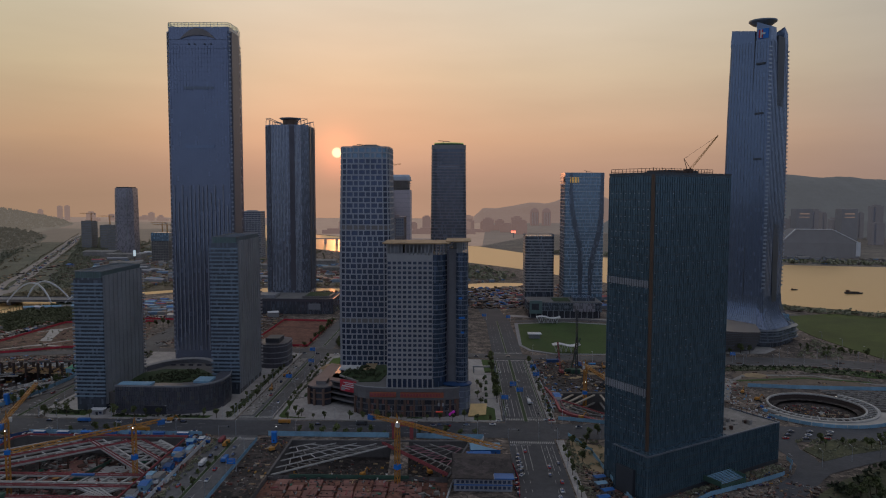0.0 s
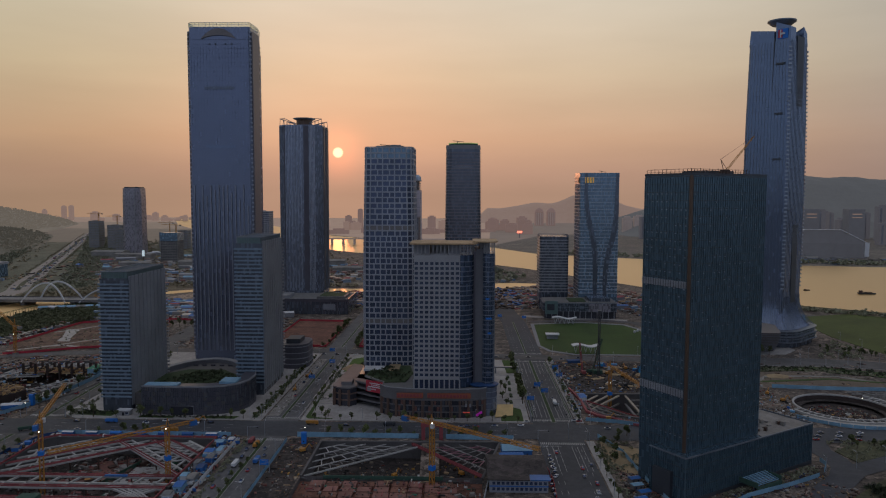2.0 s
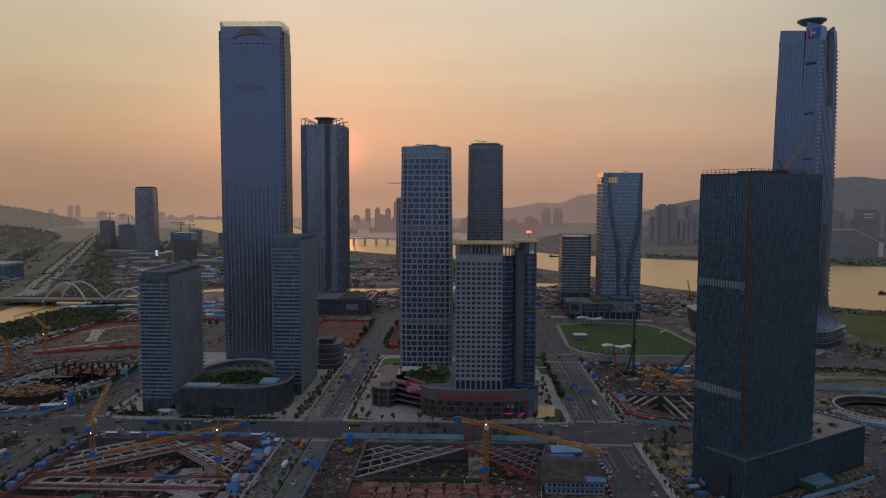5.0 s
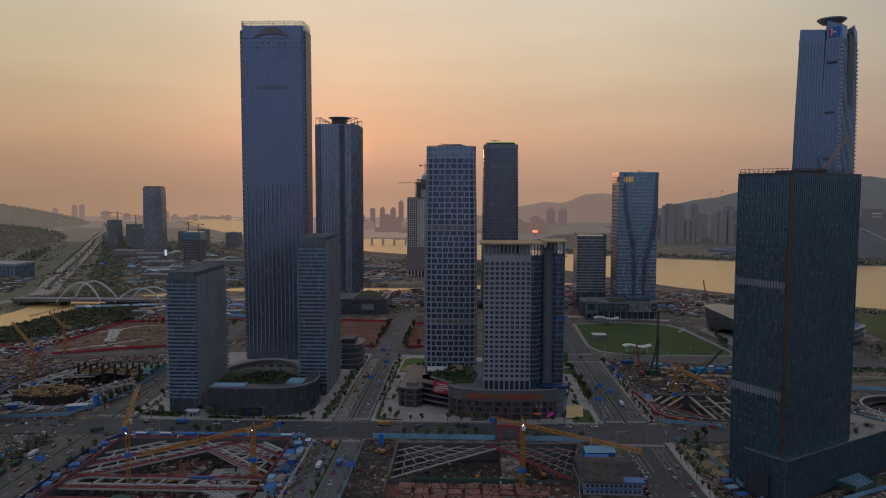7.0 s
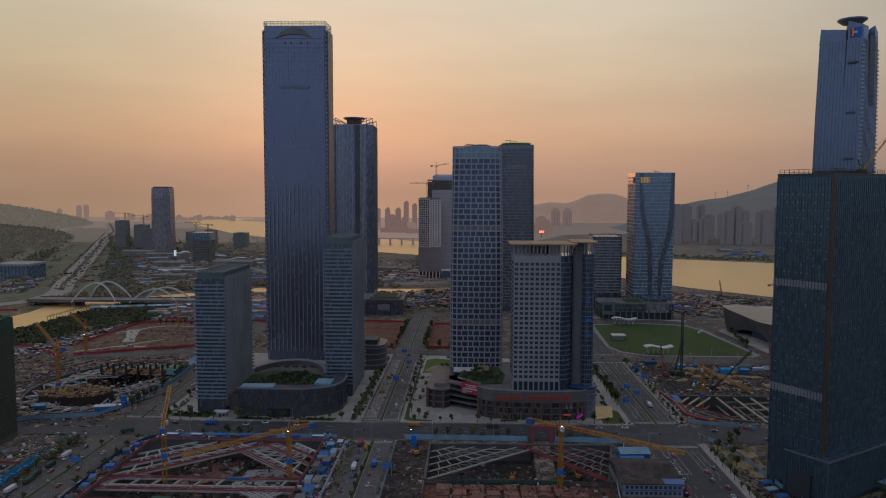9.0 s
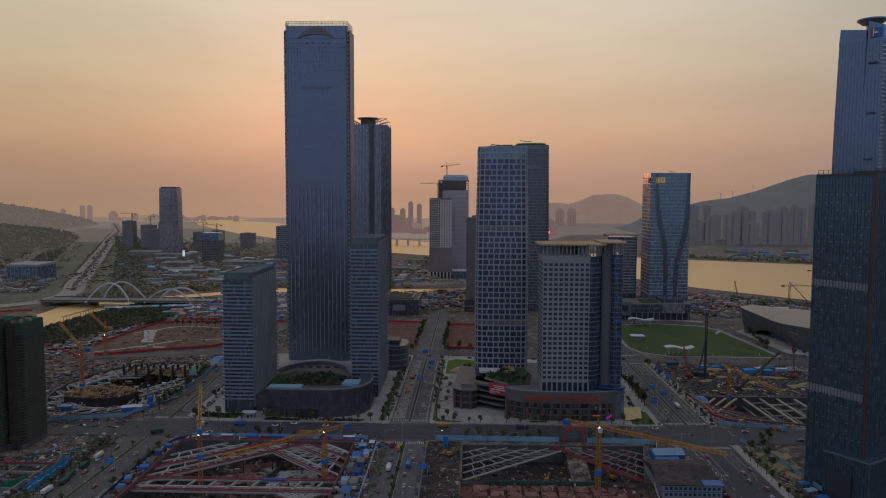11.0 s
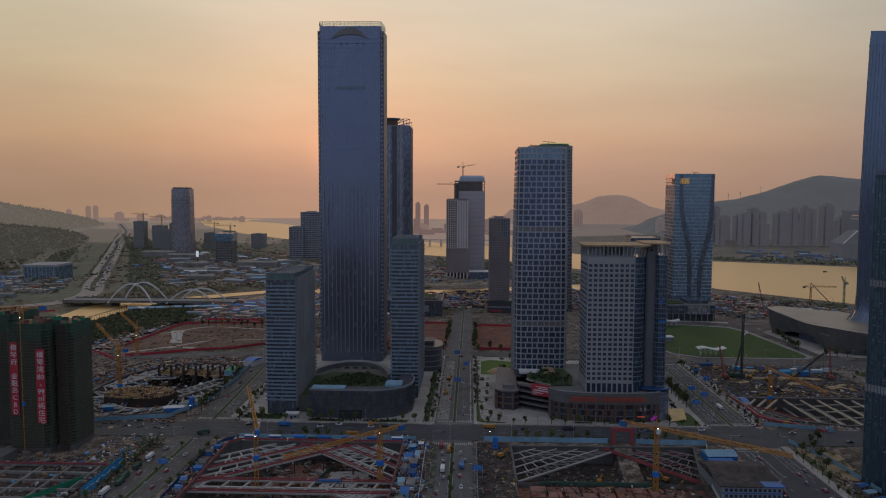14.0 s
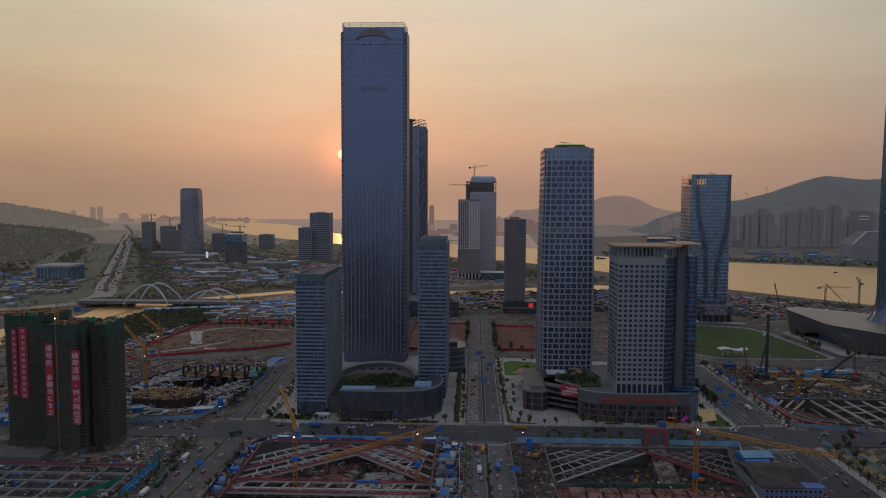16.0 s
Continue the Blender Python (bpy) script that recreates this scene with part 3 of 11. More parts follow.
def repeat(name, parent, me, poses):
    for m in poses:
        ob = new(name, me)
        ob.parent = parent
        ob.matrix_basis = m


def bands(acc, pts, z0, z1, step, h, deep):
    z = z0
    while z < z1:
        acc.loft([(z, grow(pts, deep)), (z + h, grow(pts, deep))])
        z += step
    return acc


# ---- towers ----


def railing(acc, pts, z, h, step):
    top = [(x, y, z + h - 0.15) for x, y in pts]
    for p, q in zip(top, top[1:] + top[:1]):
        acc.beam(p, q, 0.35, 0.3)
    for x, y, nx, ny in along(pts, step):
        acc.beam((x, y, z), (x, y, z + h), 0.3)
    return acc


def tower_tallest():
    t = thing("skyscraper", pose(-250, 709, 0), "very tall blue glass skyscraper with pale vertical fins and arched crown", "skyscraper")
    d, h = 48.0, 316.0
    o = [(-27.8, -24), (27.8, -24), (29.6, -21.5), (30.6, 0), (27, 20), (20, 26), (-20, 26), (-27, 20), (-30.6, 0), (-29.6, -21.5)]
    part("glass_shaft", Acc().loft([(0, o), (172, grow(o, 0.3)), (290, o), (h, grow(o, -0.5))]), GLASS_BLUE, t)
    o1 = grow(o, 0.35)
    stuff("mullions", fins(Acc(), o1, 3.0, 0, h - 18, 0.24, 0.14), GLASS_BLUE, t)
    band_parts("transom", t, o1, 6, h - 8, 4.2, 0.24, 0.06, GLASS_BLUE)
    for k in range(14):
        x = -25.5 + k * 51 / 13
        top = 168 - (abs(k - 6.5) * 3.0 if k % 2 else 0)
        part("fin", Acc().box(x - 0.3, x + 0.3, -d / 2 - 1.5, -d / 2 - 0.4, 9, top), FIN, t)
    for sx in (-1, 1):
        # flank strip with its sky reflection put into the colour, between two edges of short pale slats
        part("flank_strip", Acc().prism([(sx * 30.0, -20.5), (sx * 31.1, -20.5), (sx * 31.9, -1.5), (sx * 30.6, -1.5)] if sx > 0 else [(sx * 31.1, -20.5), (sx * 30.0, -20.5), (sx * 30.6, -1.5), (sx * 31.9, -1.5)], 8, h - 4), FLANK_TONE, t)
        slats = Acc()
        for k in range(73):
            slats.obox(sx * 29.5, -22.5, 8 + 4.2 * k, 9.5 + 4.2 * k, 2.0, 0.9, sx * 55)
        for k in range(36):
            slats.obox(sx * 31.2, 0.0, 8 + 8.4 * k, 9.6 + 8.4 * k, 1.0, 2.2)
        stuff("corner_slats", slats, FIN, t)
    # plant-floor louvres, and a dark panel for the shade in the crown's arched opening
    for z, hw, m in ((258, 14, GLASS_NIGHT), (203, 14, GLASS_STEEL)):
        part("louvre", Acc().box(-hw, hw, -d / 2 - 0.9, -d / 2 - 0.3, z, z + 2.6), m, t)
    a = Acc()
    n = 24
    pts = [(-17 + 34 * i / n, 10.0 * (1 - (2 * i / n - 1) ** 2)) for i in range(n + 1)] + [(17 - 34 * i / n, 3.6 * (1 - (2 * i / n - 1) ** 2)) for i in range(1, n)]
    k = len(pts)
    for yy in (-d / 2 - 0.95, -d / 2 - 0.3):
        a.v += [(x, yy, 304.5 + z) for x, z in pts]
    for i in range(n):
        lo, lo2 = (2 * n - i) % k, (2 * n - i - 1) % k
        a.f.append((lo, lo2, i + 1, i) if lo != i else (lo2, i + 1, i))
    for i in range(k):
        j = (i + 1) % k
        a.f.append((i, k + i, k + j, j))
    part("crown_arch", a, PANEL_BRONZE, t, "dark arched panel painting the shade of the crown opening")
    for x in (-9, -3.5, 6, 12):
        part("vent", Acc().box(x, x + 1.0, -d / 2 - 1.2, -d / 2 - 0.4, 299.4, 300.6), DARK, t)
    part("roof_rail", railing(Acc(), grow(o, -0.6), h, 4.2, 3.4), ALU, t)
    a = Acc()
    for p, q in zip(o, o[1:] + o[:1]):
        a.beam((p[0] * 0.98, p[1] * 0.98, h + 2), (q[0] * 0.98, q[1] * 0.98, h + 2), 0.2, 0.2)
    part("rail_wire", a, ALU, t)
    part("crown_screen", Acc().loft([(h, grow(o, -0.2)), (h + 4.0, grow(o, -0.3)), (h + 4.0, grow(o, -0.55)), (h, grow(o, -0.45))], False), CROWN_GLASS, t, "clear glass crown screen")


def tower_ring():
    t = thing("skyscraper", pose(-253, 1060, 0), "dark blue glass tower with helipad ring and winged corners on roof", "skyscraper")
    w, d, h = 62.0, 62.0, 258.0
    o = rrect(w, d, 9.0, 1)
    part("glass_shaft", Acc().prism(o, 0, h), GLASS_SLATE, t)
    stuff("mullions", fins(Acc(), o, 1.9, 20, h - 2, 0.25, 0.4), ALU_DULL, t)
    # proud dark strips paint in the shade of the vertical recesses
    for x, hw in ((9, 3.6), (-22, 0.6)):
        part("recess_shade_strip", Acc().box(x - hw, x + hw, -d / 2 - 0.7, -d / 2 + 1, 22, h - 1), PANEL_DARK, t)
    for x in (-12, 12):
        part("recess_shade_strip", Acc().box(w / 2 - 1, w / 2 + 0.7, x - 2.2, x + 2.2, 22, h - 1), PANEL_DARK, t)
    for k in range(11):
        x = -20 + k * 4.4 if k < 6 else 14 + (k - 6) * 1.8
        part("pale_fin", Acc().box(x - 0.3, x + 0.3, -d / 2 - 0.8, -d / 2, 22, h - 1), ALU, t)
    for sx in (-1, 1):
        for sy in (-1, 1):
            a = Acc()
            for k in range(4):
                x0, y0 = sx * (w / 2 - 1 - k * 4.5), sy * (d / 2 - 9)
                a.beam((x0, y0, h), (x0 * 0.98, y0, h + 9 - k * 2.1), 0.6)
            a.beam((sx * (w / 2 - 1), sy * (d / 2 - 9), h + 9), (sx * 12, sy * (d / 2 - 14), h + 3.4), 0.8)
            a.beam((sx * (w / 2 - 9), sy * (d / 2 - 1), h + 9), (sx * 10, sy * 12, h + 3), 0.8)
            a.beam((sx * (w / 2 - 9), sy * (d / 2 - 1), h), (sx * (w / 2 - 9), sy * (d / 2 - 1), h + 9), 0.8)
            a.beam((sx * (w / 2 - 1), sy * (d / 2 - 9), h + 9), (sx * (w / 2 - 9), sy * (d / 2 - 1), h + 9), 0.6)
            part("roof_wing", a, ALU_DULL, t)
    part("helipad", Acc().loft([(h + 9.5, ngon(13, 32)), (h + 11, ngon(15.5, 32)), (h + 12, ngon(15.5, 32))]), ALU_DULL, t)
    part("helipad_stem", Acc().prism(ngon(11, 24), h, h + 9.5), BRONZE, t)
    # podium
    p = thing("podium_building", pose(-236, 990, 0), "dark glass podium block with parapet and planted roof court", "building")
    part("wall", Acc().box(-64, 63, -38, 38, 0, 18), GLASS_NIGHT, p)
    part("parapet", Acc().box(-64.5, 63.5, -38.5, -37, 16.6, 20.5).box(-64.5, -63, -37, 38, 16.6, 20.5).box(62, 63.5, -37, 38, 16.6, 20.5), PANEL_DARK, p)
    part("roof_slab", Acc().box(-62.9, 61.9, -36.9, 38, 18, 18.4), ROOF_GREY, p)
    part("court_wall", Acc().box(18, 56, -22, 22, 18.4, 21.5), PODIUM_STONE, p)
    part("court_bed", Acc().box(21, 53, -19, 19, 21.5, 21.9), HEDGE, p, "planted bed in roof court")
    part("roof_unit", Acc().box(-50, -20, -20, 10, 18.4, 22.5), STONE_GREY, p)
    part("wall_panel", Acc().box(30, 46, -38.9, -38.5, 6, 14), FLANK, p)
    for k in range(22):
        part("pilaster", Acc().box(-62 + k * 5.8, -61 + k * 5.8, -38.5, -38, 1, 16), PANEL_DARK, p)


def tower_grid():
    t = thing("office_tower", pose(-80, 605, 0), "bulging office tower with pale grid of square dark windows", "tower")
    w, d, h = 39.0, 40.0, 197.0

    def outline(z):
        f = min(z / 192.0, 1.0)
        k = 1.0 + 0.05 * math.sin(math.pi * min(1, f * 1.0 + 0.05)) + 0.05 * (1 - f)
        return rrect(w * k, d * k, 5.2, 2)

    pitch = h / 44
    zs = [r * pitch for r in range(45)]
    top = zs[-1]
    part("core", Acc().loft([(z, grow(outline(z), -0.9)) for z in zs]), DARK, t)
    # rows of frames with a pane in each opening, broad and narrow by turns; panes of the front are parts of their own
    frame, rest, upper, plant = Acc(), Acc(), Acc(), Acc()
    rows = len(zs) - 1
    for r in range(rows):
        z0, z1 = zs[r], zs[r + 1]
        ol = outline((z0 + z1) / 2)
        frame.loft([(z0, grow(ol, 0.25)), (z0 + 1.05, grow(ol, 0.25))])
        for i in range(len(ol)):
            a, b = Vector(ol[i]), Vector(ol[(i + 1) % len(ol)])
            n = max(1, round((b - a).length / 4.75))
            dr = (b - a).normalized()
            nx, ny = dr.y, -dr.x
            cuts = [0.0]
            for j in range(n):
                cuts.append(cuts[-1] + (1.17 if (j + r) % 2 else 0.83))
            cuts = [c / cuts[-1] for c in cuts]
            for j in range(n):
                p = a + (b - a) * cuts[j]
                frame.beam((p.x, p.y, z0 + 0.9), (p.x, p.y, z1), 0.95, 0.7)
                q0 = a + (b - a) * (cuts[j] + 0.07 / n)
                q1 = a + (b - a) * (cuts[j + 1] - 0.07 / n)
                pa = Acc()
                for s in (-0.35, -0.25):
                    pa.v += [(q0.x + nx * s, q0.y + ny * s, z0 + 0.9), (q1.x + nx * s, q1.y + ny * s, z0 + 0.9), (q1.x + nx * s, q1.y + ny * s, z1 - 0.1), (q0.x + nx * s, q0.y + ny * s, z1 - 0.1)]
                pa.f = [(4, 5, 6, 7), (0, 3, 2, 1), (0, 1, 5, 4), (1, 2, 6, 5), (2, 3, 7, 6), (3, 0, 4, 7)]
                sink = upper if r >= rows - 2 else plant if r in (12, 29) else rest
                if ny < -0.99 and r > 3 and sink is rest:
                    part("window", pa, GLASS_PANE, t)
                else:
                    k = len(sink.v)
                    sink.v += pa.v
                    sink.f += [tuple(k + q for q in fc) for fc in pa.f]
    part("window_grid", frame, GRID_METAL, t)
    tagged(part("side_glazing", rest, GLASS_PANE, t), kind="stuff")
    tagged(part("crown_glazing", upper, GLASS_TEAL, t), kind="stuff")
    tagged(part("plant_louvre", plant, PANEL_BRONZE, t), kind="stuff")
    crown = outline(top)
    part("rim", Acc().loft([(top, grow(crown, 0.3)), (top + 1.1, grow(crown, 0.3)), (top + 1.1, grow(crown, -0.9)), (top + 0.3, grow(crown, -0.9))], False), GRID_METAL, t)
    part("roof_deck", Acc().prism(grow(crown, -0.85), top - 0.4, top), ROOF_GREY, t)
    part("roof_plant", Acc().obox(0, 0, top, top + 2.4, 22, 20).obox(4, -4, top + 2.4, top + 3.4, 9, 5), STONE_GREY, t)
    part("cleaning_arm", Acc().beam((-4, 0, top + 2), (-4, 0, top + 3.6), 0.8).beam((-9, 0, top + 3.9), (3, 0, top + 2.9), 0.6), DARK, t)


def tower_white_block():
    """Pale stone slab with square windows, a dark glass wing and a drum-fronted wing, under flat canopies."""
    t = thing("office_tower", pose(-54.6, 513, 0), "pale stone office slab with small square windows and flat roof canopy", "tower")
    x1, dep, z0, h = 33.0, 34.0, 20.2, 116.4
    part("stone_body", Acc().box(0, x1, 0.6, dep, z0, h), STONE_PALE, t)
    cols, rows = 9, 24
    pw, ph = x1 / cols, (h - 4 - (z0 + 8)) / rows
    fr = Acc()
    for r in range(rows + 1):
        z = z0 + 8 + r * ph
        fr.box(0, x1, 0, 0.6, z - ph * 0.21, z + ph * 0.21)
    for c in range(cols + 1):
        x = c * pw
        fr.box(max(0, x - pw * 0.17), min(x1, x + pw * 0.17), -0.02, 0.6, z0 + 8, h)
    fr.box(-0.05, x1 + 0.05, -0.08, 0.6, h - 3.5, h - 0.05)
    part("front_grid", fr, STONE_PALE, t)
    pane = Acc().box(-pw * 0.33, pw * 0.33, 0.42, 0.57, -0.12, ph * 0.57).mesh("window", GLASS_PANE)
    for r in range(rows):
        for c in range(cols):
            ob = new("window", pane)
            ob.parent = t
            ob.matrix_basis = pose((c + 0.5) * pw, 0, z0 + 8 + r * ph + ph * 0.24)
    # narrow windows on the flank facing the boulevard
    a = Acc()
    for r in range(rows):
        for c in range(7):
            a.box(-0.12, 0.1, 2.2 + c * 4.4, 4.6 + c * 4.4, z0 + 9 + r * ph, z0 + 9 + r * ph + ph * 0.55)
    tagged(part("flank_glazing", a, GLASS_PANE, t), kind="stuff")
    for c in range(cols + 1):
        part("base_pier", Acc().box(c * pw - 0.5, c * pw + 0.5, -0.3, 0.5, z0 - 0.04, z0 + 6.4), STONE_PALE, t)
    part("base_lintel", Acc().box(0, x1, -0.3, 0.6, z0 + 6.4, z0 + 7.6), STONE_PALE, t)
    part("base_glazing", Acc().box(0.2, x1 - 0.2, 0.3, 0.6, z0, z0 + 6.5), GLASS_PANE, t)
    # bowed glass wing
    arc = [(x1 + 10.5 * math.sin(radians(k * 15)) * 0.95, 13 - 11.0 * math.cos(radians(k * 15))) for k in range(7)] + [(x1 + 10, 30), (x1, 30)]
    part("glass_wing", Acc().prism(arc, z0, h), GLASS_NAVY, t)
    band_parts("wing_band", t, arc, z0 + 7, h - 3, ph, 0.7, 0.25, ALU_DULL)
    # crown columns and canopy
    a = Acc()
    for c in range(13):
        part("crown_column", Acc().box(c * x1 / 12 - 0.35, c * x1 / 12 + 0.35, 0.5, 1.3, h, h + 7.8), STONE_PALE, t)
        part("crown_column", Acc().box(c * x1 / 12 - 0.35, c * x1 / 12 + 0.35, dep - 1.3, dep - 0.5, h, h + 7.8), STONE_PALE, t)
    for c in range(6):
        part("crown_column", Acc().box(0.1, 0.9, 4 + c * 5, 4.8 + c * 5, h, h + 7.8), STONE_PALE, t)
    for k in range(1, 6):
        part("crown_column", Acc().obox(x1 + 10 * math.sin(radians(k * 15)), 13 - 10.5 * math.cos(radians(k * 15)), h, h + 8.5, 0.7, 0.7, k * 15), STONE_PALE, t)
    part("crown_core", Acc().box(12, 24, 12, dep - 10, h, h + 7.6), STONE_PALE, t)
    for xa, xb in ((1.5, 11), (24.5, x1 - 0.5)):
        part("crown_wall", Acc().box(xa, xb, 3.2, dep - 4, h, h + 7.7), FLANK, t)
    part("crown_parapet", Acc().box(0, x1, 0.5, 1.0, h, h + 1.3), STONE_PALE, t)
    part("canopy", Acc().prism([(-3, -1.8), (x1 + 5, -1.8), (x1 + 11.5, 3), (x1 + 13, 9), (x1 + 12, dep), (-3, dep)], h + 7.8, h + 8.8), PLY, t, "pale timber-toned flat canopy")
    # second wing with a rounded glass front
    u = thing("office_tower", pose(-5.5, 520, 0), "narrow dark glass office wing beside pale slab, own canopy", "tower")
    part("stone_flank", Acc().box(-5, 0.7, 3, 34, z0 - 2, h + 4), STONE_SLATE, u)
    # added dark pier covers the gap and stands in for a shaded recess
    part("recess_filler", Acc().box(-6.3, -4.95, 2.2, 4.5, z0 - 2, h + 2), PANEL_DARK, u)
    drum = [(0.6, 1), (2, -0.6), (5.4, -1.2), (8.2, 0.4), (9.2, 5), (9.2, 30), (0.6, 30)]
    part("glass_body", Acc().prism(drum, z0 - 2, h + 1), GLASS_NAVY, u)
    band_parts("floor_band", u, drum, z0 + 3, h, ph, 0.6, 0.2, ALU_DULL)
    stuff("mullions", fins(Acc(), drum, 1.6, z0, h, 0.14, 0.25), ALU_DULL, u)
    for x, y in ((1.4, 0.2), (3.2, -0.4), (5, -0.8), (6.8, -0.4), (8.4, 0.8), (8.7, 6), (8.7, 12), (-4, 4), (-1, 4)):
        part("crown_column", Acc().box(x - 0.4, x + 0.4, y, y + 0.8, h + 1, h + 9.0), STONE_PALE, u)
    part("crown_core", Acc().box(-2, 5, 12, 24, h + 1, h + 8.9), STONE_PALE, u)
    part("canopy", Acc().prism([(-7, 2), (1, -2.2), (5.4, -3.2), (9.8, -1.4), (11.2, 4), (11.2, 32), (-7, 32)], h + 9.0, h + 9.9), PLY, u, "pale timber-toned flat canopy")
    # bright blue paint stands in for light in a few panes
    for r, (xa, xb) in ((17, (2.5, 5)), (13, (2.5, 7)), (10, (4, 6.5))):
        part("painted_lit_pane", Acc().box(xa, xb, -1.75, -1.6, z0 + 3 + r * ph * 1.02, z0 + 4.4 + r * ph * 1.02), SIGN_BLUE, u, "pane with its blue light put in as paint")


def tower_dark():
    a0 = 32.0
    t = thing("office_tower", pose(97.8, 376.7, 0, 0, 0, a0), "dark green glass tower under completion with roof scaffolding", "tower")
    w, d, h = 60.0, 32.0, 170.0
    o = [(0, 0), (w, 0), (w, d), (0, d)]
    part("glass_shaft", Acc().prism(o, 0, h), GLASS_DARK, t)
    n = 34
    me = Acc().box(-0.11, 0.11, -0.3, 0, 22, h - 1).mesh("fin", RIB)
    repeat("fin", t, me, [pose(k * w / n, 0, 0) for k in range(n + 1)])
    me = Acc().box(-0.3, 0, -0.11, 0.11, 22, h - 1).mesh("fin", RIB)
    repeat("fin", t, me, [pose(0, k * d / 18, 0) for k in range(19)])
    me = Acc().box(-0.16, w, -0.16, 0, 0, 0.3).box(-0.16, 0, 0, d, 0, 0.3).mesh("transom", DARK)
    repeat("transom", t, me, [pose(0, 0, 24 + 4.15 * k) for k in range(36)])
    part("corner_strip", Acc().box(-0.45, 0.9, -0.45, 0.9, 24, h), BRONZE, t)
    for z, dz in ((53, 4.0), (111, 3.6)):
        part("plant_floor_louvre", Acc().box(-0.75, -0.2, 1.5, d, z, z + dz), FLANK, t, "pale louvre band")
        repeat("louvre_post", t, Acc().box(-0.9, -0.7, -0.16, 0.16, z, z + dz).mesh("louvre_post", DARK), [pose(0, 2.6 + k * 1.75, 0) for k in range(17)])
    # small vent panes that catch the sky
    rng = random.Random(4)
    vent = Acc().box(-0.42, -0.2, 0, 1.0, 0, 0.42).mesh("vent_pane", ALU)
    vent2 = Acc().box(0, 0.9, -0.42, -0.2, 0, 0.35).mesh("vent_pane", ALU)
    rows = 0
    z = 30.0
    while z < h - 10:
        for k in range(9):
            if rng.random() < 0.55 and abs(z - 55) > 4 and abs(z - 113) > 4:
                ob = new("vent_pane", vent)
                ob.parent = t
                ob.matrix_basis = pose(0, 2.3 + k * 3.3, z + 1.4)
        for k in range(14):
            if rng.random() < 0.34:
                ob = new("vent_pane", vent2)
                ob.parent = t
                ob.matrix_basis = pose(2 + k * 4.1, 0, z + 1.4)
        z += 4.15
    part("parapet", Acc().box(-0.3, w + 0.3, -0.3, 0.4, h, h + 1.2).box(-0.3, 0.4, 0.4, d, h, h + 1.2).box(w - 0.1, w + 0.3, 0.4, d, h, h + 1.2).box(0.4, w - 0.1, d - 0.4, d, h, h + 1.2), DARK, t)
    a = Acc()
    for (xa, ya, xb, yb, n) in ((0.5, 0.8, w - 14, 0.8, 20), (0.8, 0.8, 0.8, d - 0.5, 11)):
        for k in range(n + 1):
            x, y = xa + (xb - xa) * k / n, ya + (yb - ya) * k / n
            a.beam((x, y, h), (x, y, h + 3.6 - (k % 3) * 0.3), 0.22)
        for zz in (1.8, 3.3):
            a.beam((xa, ya, h + zz), (xb, yb, h + zz), 0.2)
    part("roof_scaffold", a, STEEL, t)
    part("plant_room", Acc().box(20, 44, 9, 24, h, h + 3.0), DARK, t)
    # derrick on the roof
    c = thing("derrick_crane", pose(122, 398, h, 0, 0, 32), "small yellow derrick crane on tower roof", "crane")
    part("base", Acc().box(-2.2, 2.2, -1.6, 1.6, 0, 3.4), STEEL, c)
    b = Acc()
    p, q = Vector((1, 0, 3)), Vector((18, -4, 22))
    for oy in (-0.45, 0.45):
        for oz in (-0.45, 0.45):
            b.beam(p + Vector((0, oy, oz)), q + Vector((0, oy * 0.4, oz * 0.4)), 0.16)
    for k in range(16):
        f, g2 = k / 16, (k + 1) / 16
        s = 1 if k % 2 else -1
        b.beam(p.lerp(q, f) + Vector((0, -0.45, 0.45 * s)), p.lerp(q, g2) + Vector((0, 0.45, -0.45 * s)), 0.12)
    part("jib", b, YELLOW, c)
    b = Acc().beam((-1, 0, 3), (-3, 0.5, 9), 0.25).beam((-3, 0.5, 9), (18, -4, 22), 0.1).beam((2, 0, 3.4), (-3, 0.5, 9), 0.2)
    part("mast", b, STEEL, c)
    # podium
    p = thing("podium_building", pose(95.8, 367.0, 0, 0, 0, 33.5), "dark glass podium with ribbed facade and pale roof edge", "building")
    L, dp, hp = 112.0, 46.0, 24.0
    out = [(0, 0), (L, 0), (L, dp - 12), (L - 10, dp), (66, dp), (66, 24), (0, 24)]
    part("body", Acc().prism(out, 0, hp), GLASS_DARK, p)
    part("roof_deck", Acc().prism([(66, 1.2), (L - 1.2, 1.2), (L - 1.2, dp - 12.5), (L - 10.5, dp - 1.2), (66, dp - 1.2)], hp, hp + 0.15), CONC, p)
    a = Acc()
    for k in range(76):
        a.box(k * L / 75 - 0.09, k * L / 75 + 0.09, -0.45, 0, 2, hp)
    for k in range(16):
        a.box(-0.45, 0, k * 1.5 - 0.09, k * 1.5 + 0.09, 2, hp)
    stuff("ribs", a, RIB, p)
    part("plinth_band", Acc().box(-0.5, L, -0.5, -0.02, 0, 2), DARK, p)
    for z in (7.5, 13, 18.5):
        part("transom", Acc().box(-0.25, L, -0.25, -0.02, z, z + 0.4).box(-0.25, -0.02, 0, 24, z, z + 0.4), DARK, p)
    part("roof_edge", Acc().box(-0.6, L + 0.3, -0.6, 0.2, hp, hp + 0.7).box(-0.6, 0.2, 0.2, 24, hp, hp + 0.7).box(L - 0.3, L + 0.3, 0.2, dp - 12, hp, hp + 0.7), ALU_DULL, p)
    a = Acc()
    for k in range(17):
        x = 66 + k * 2.8
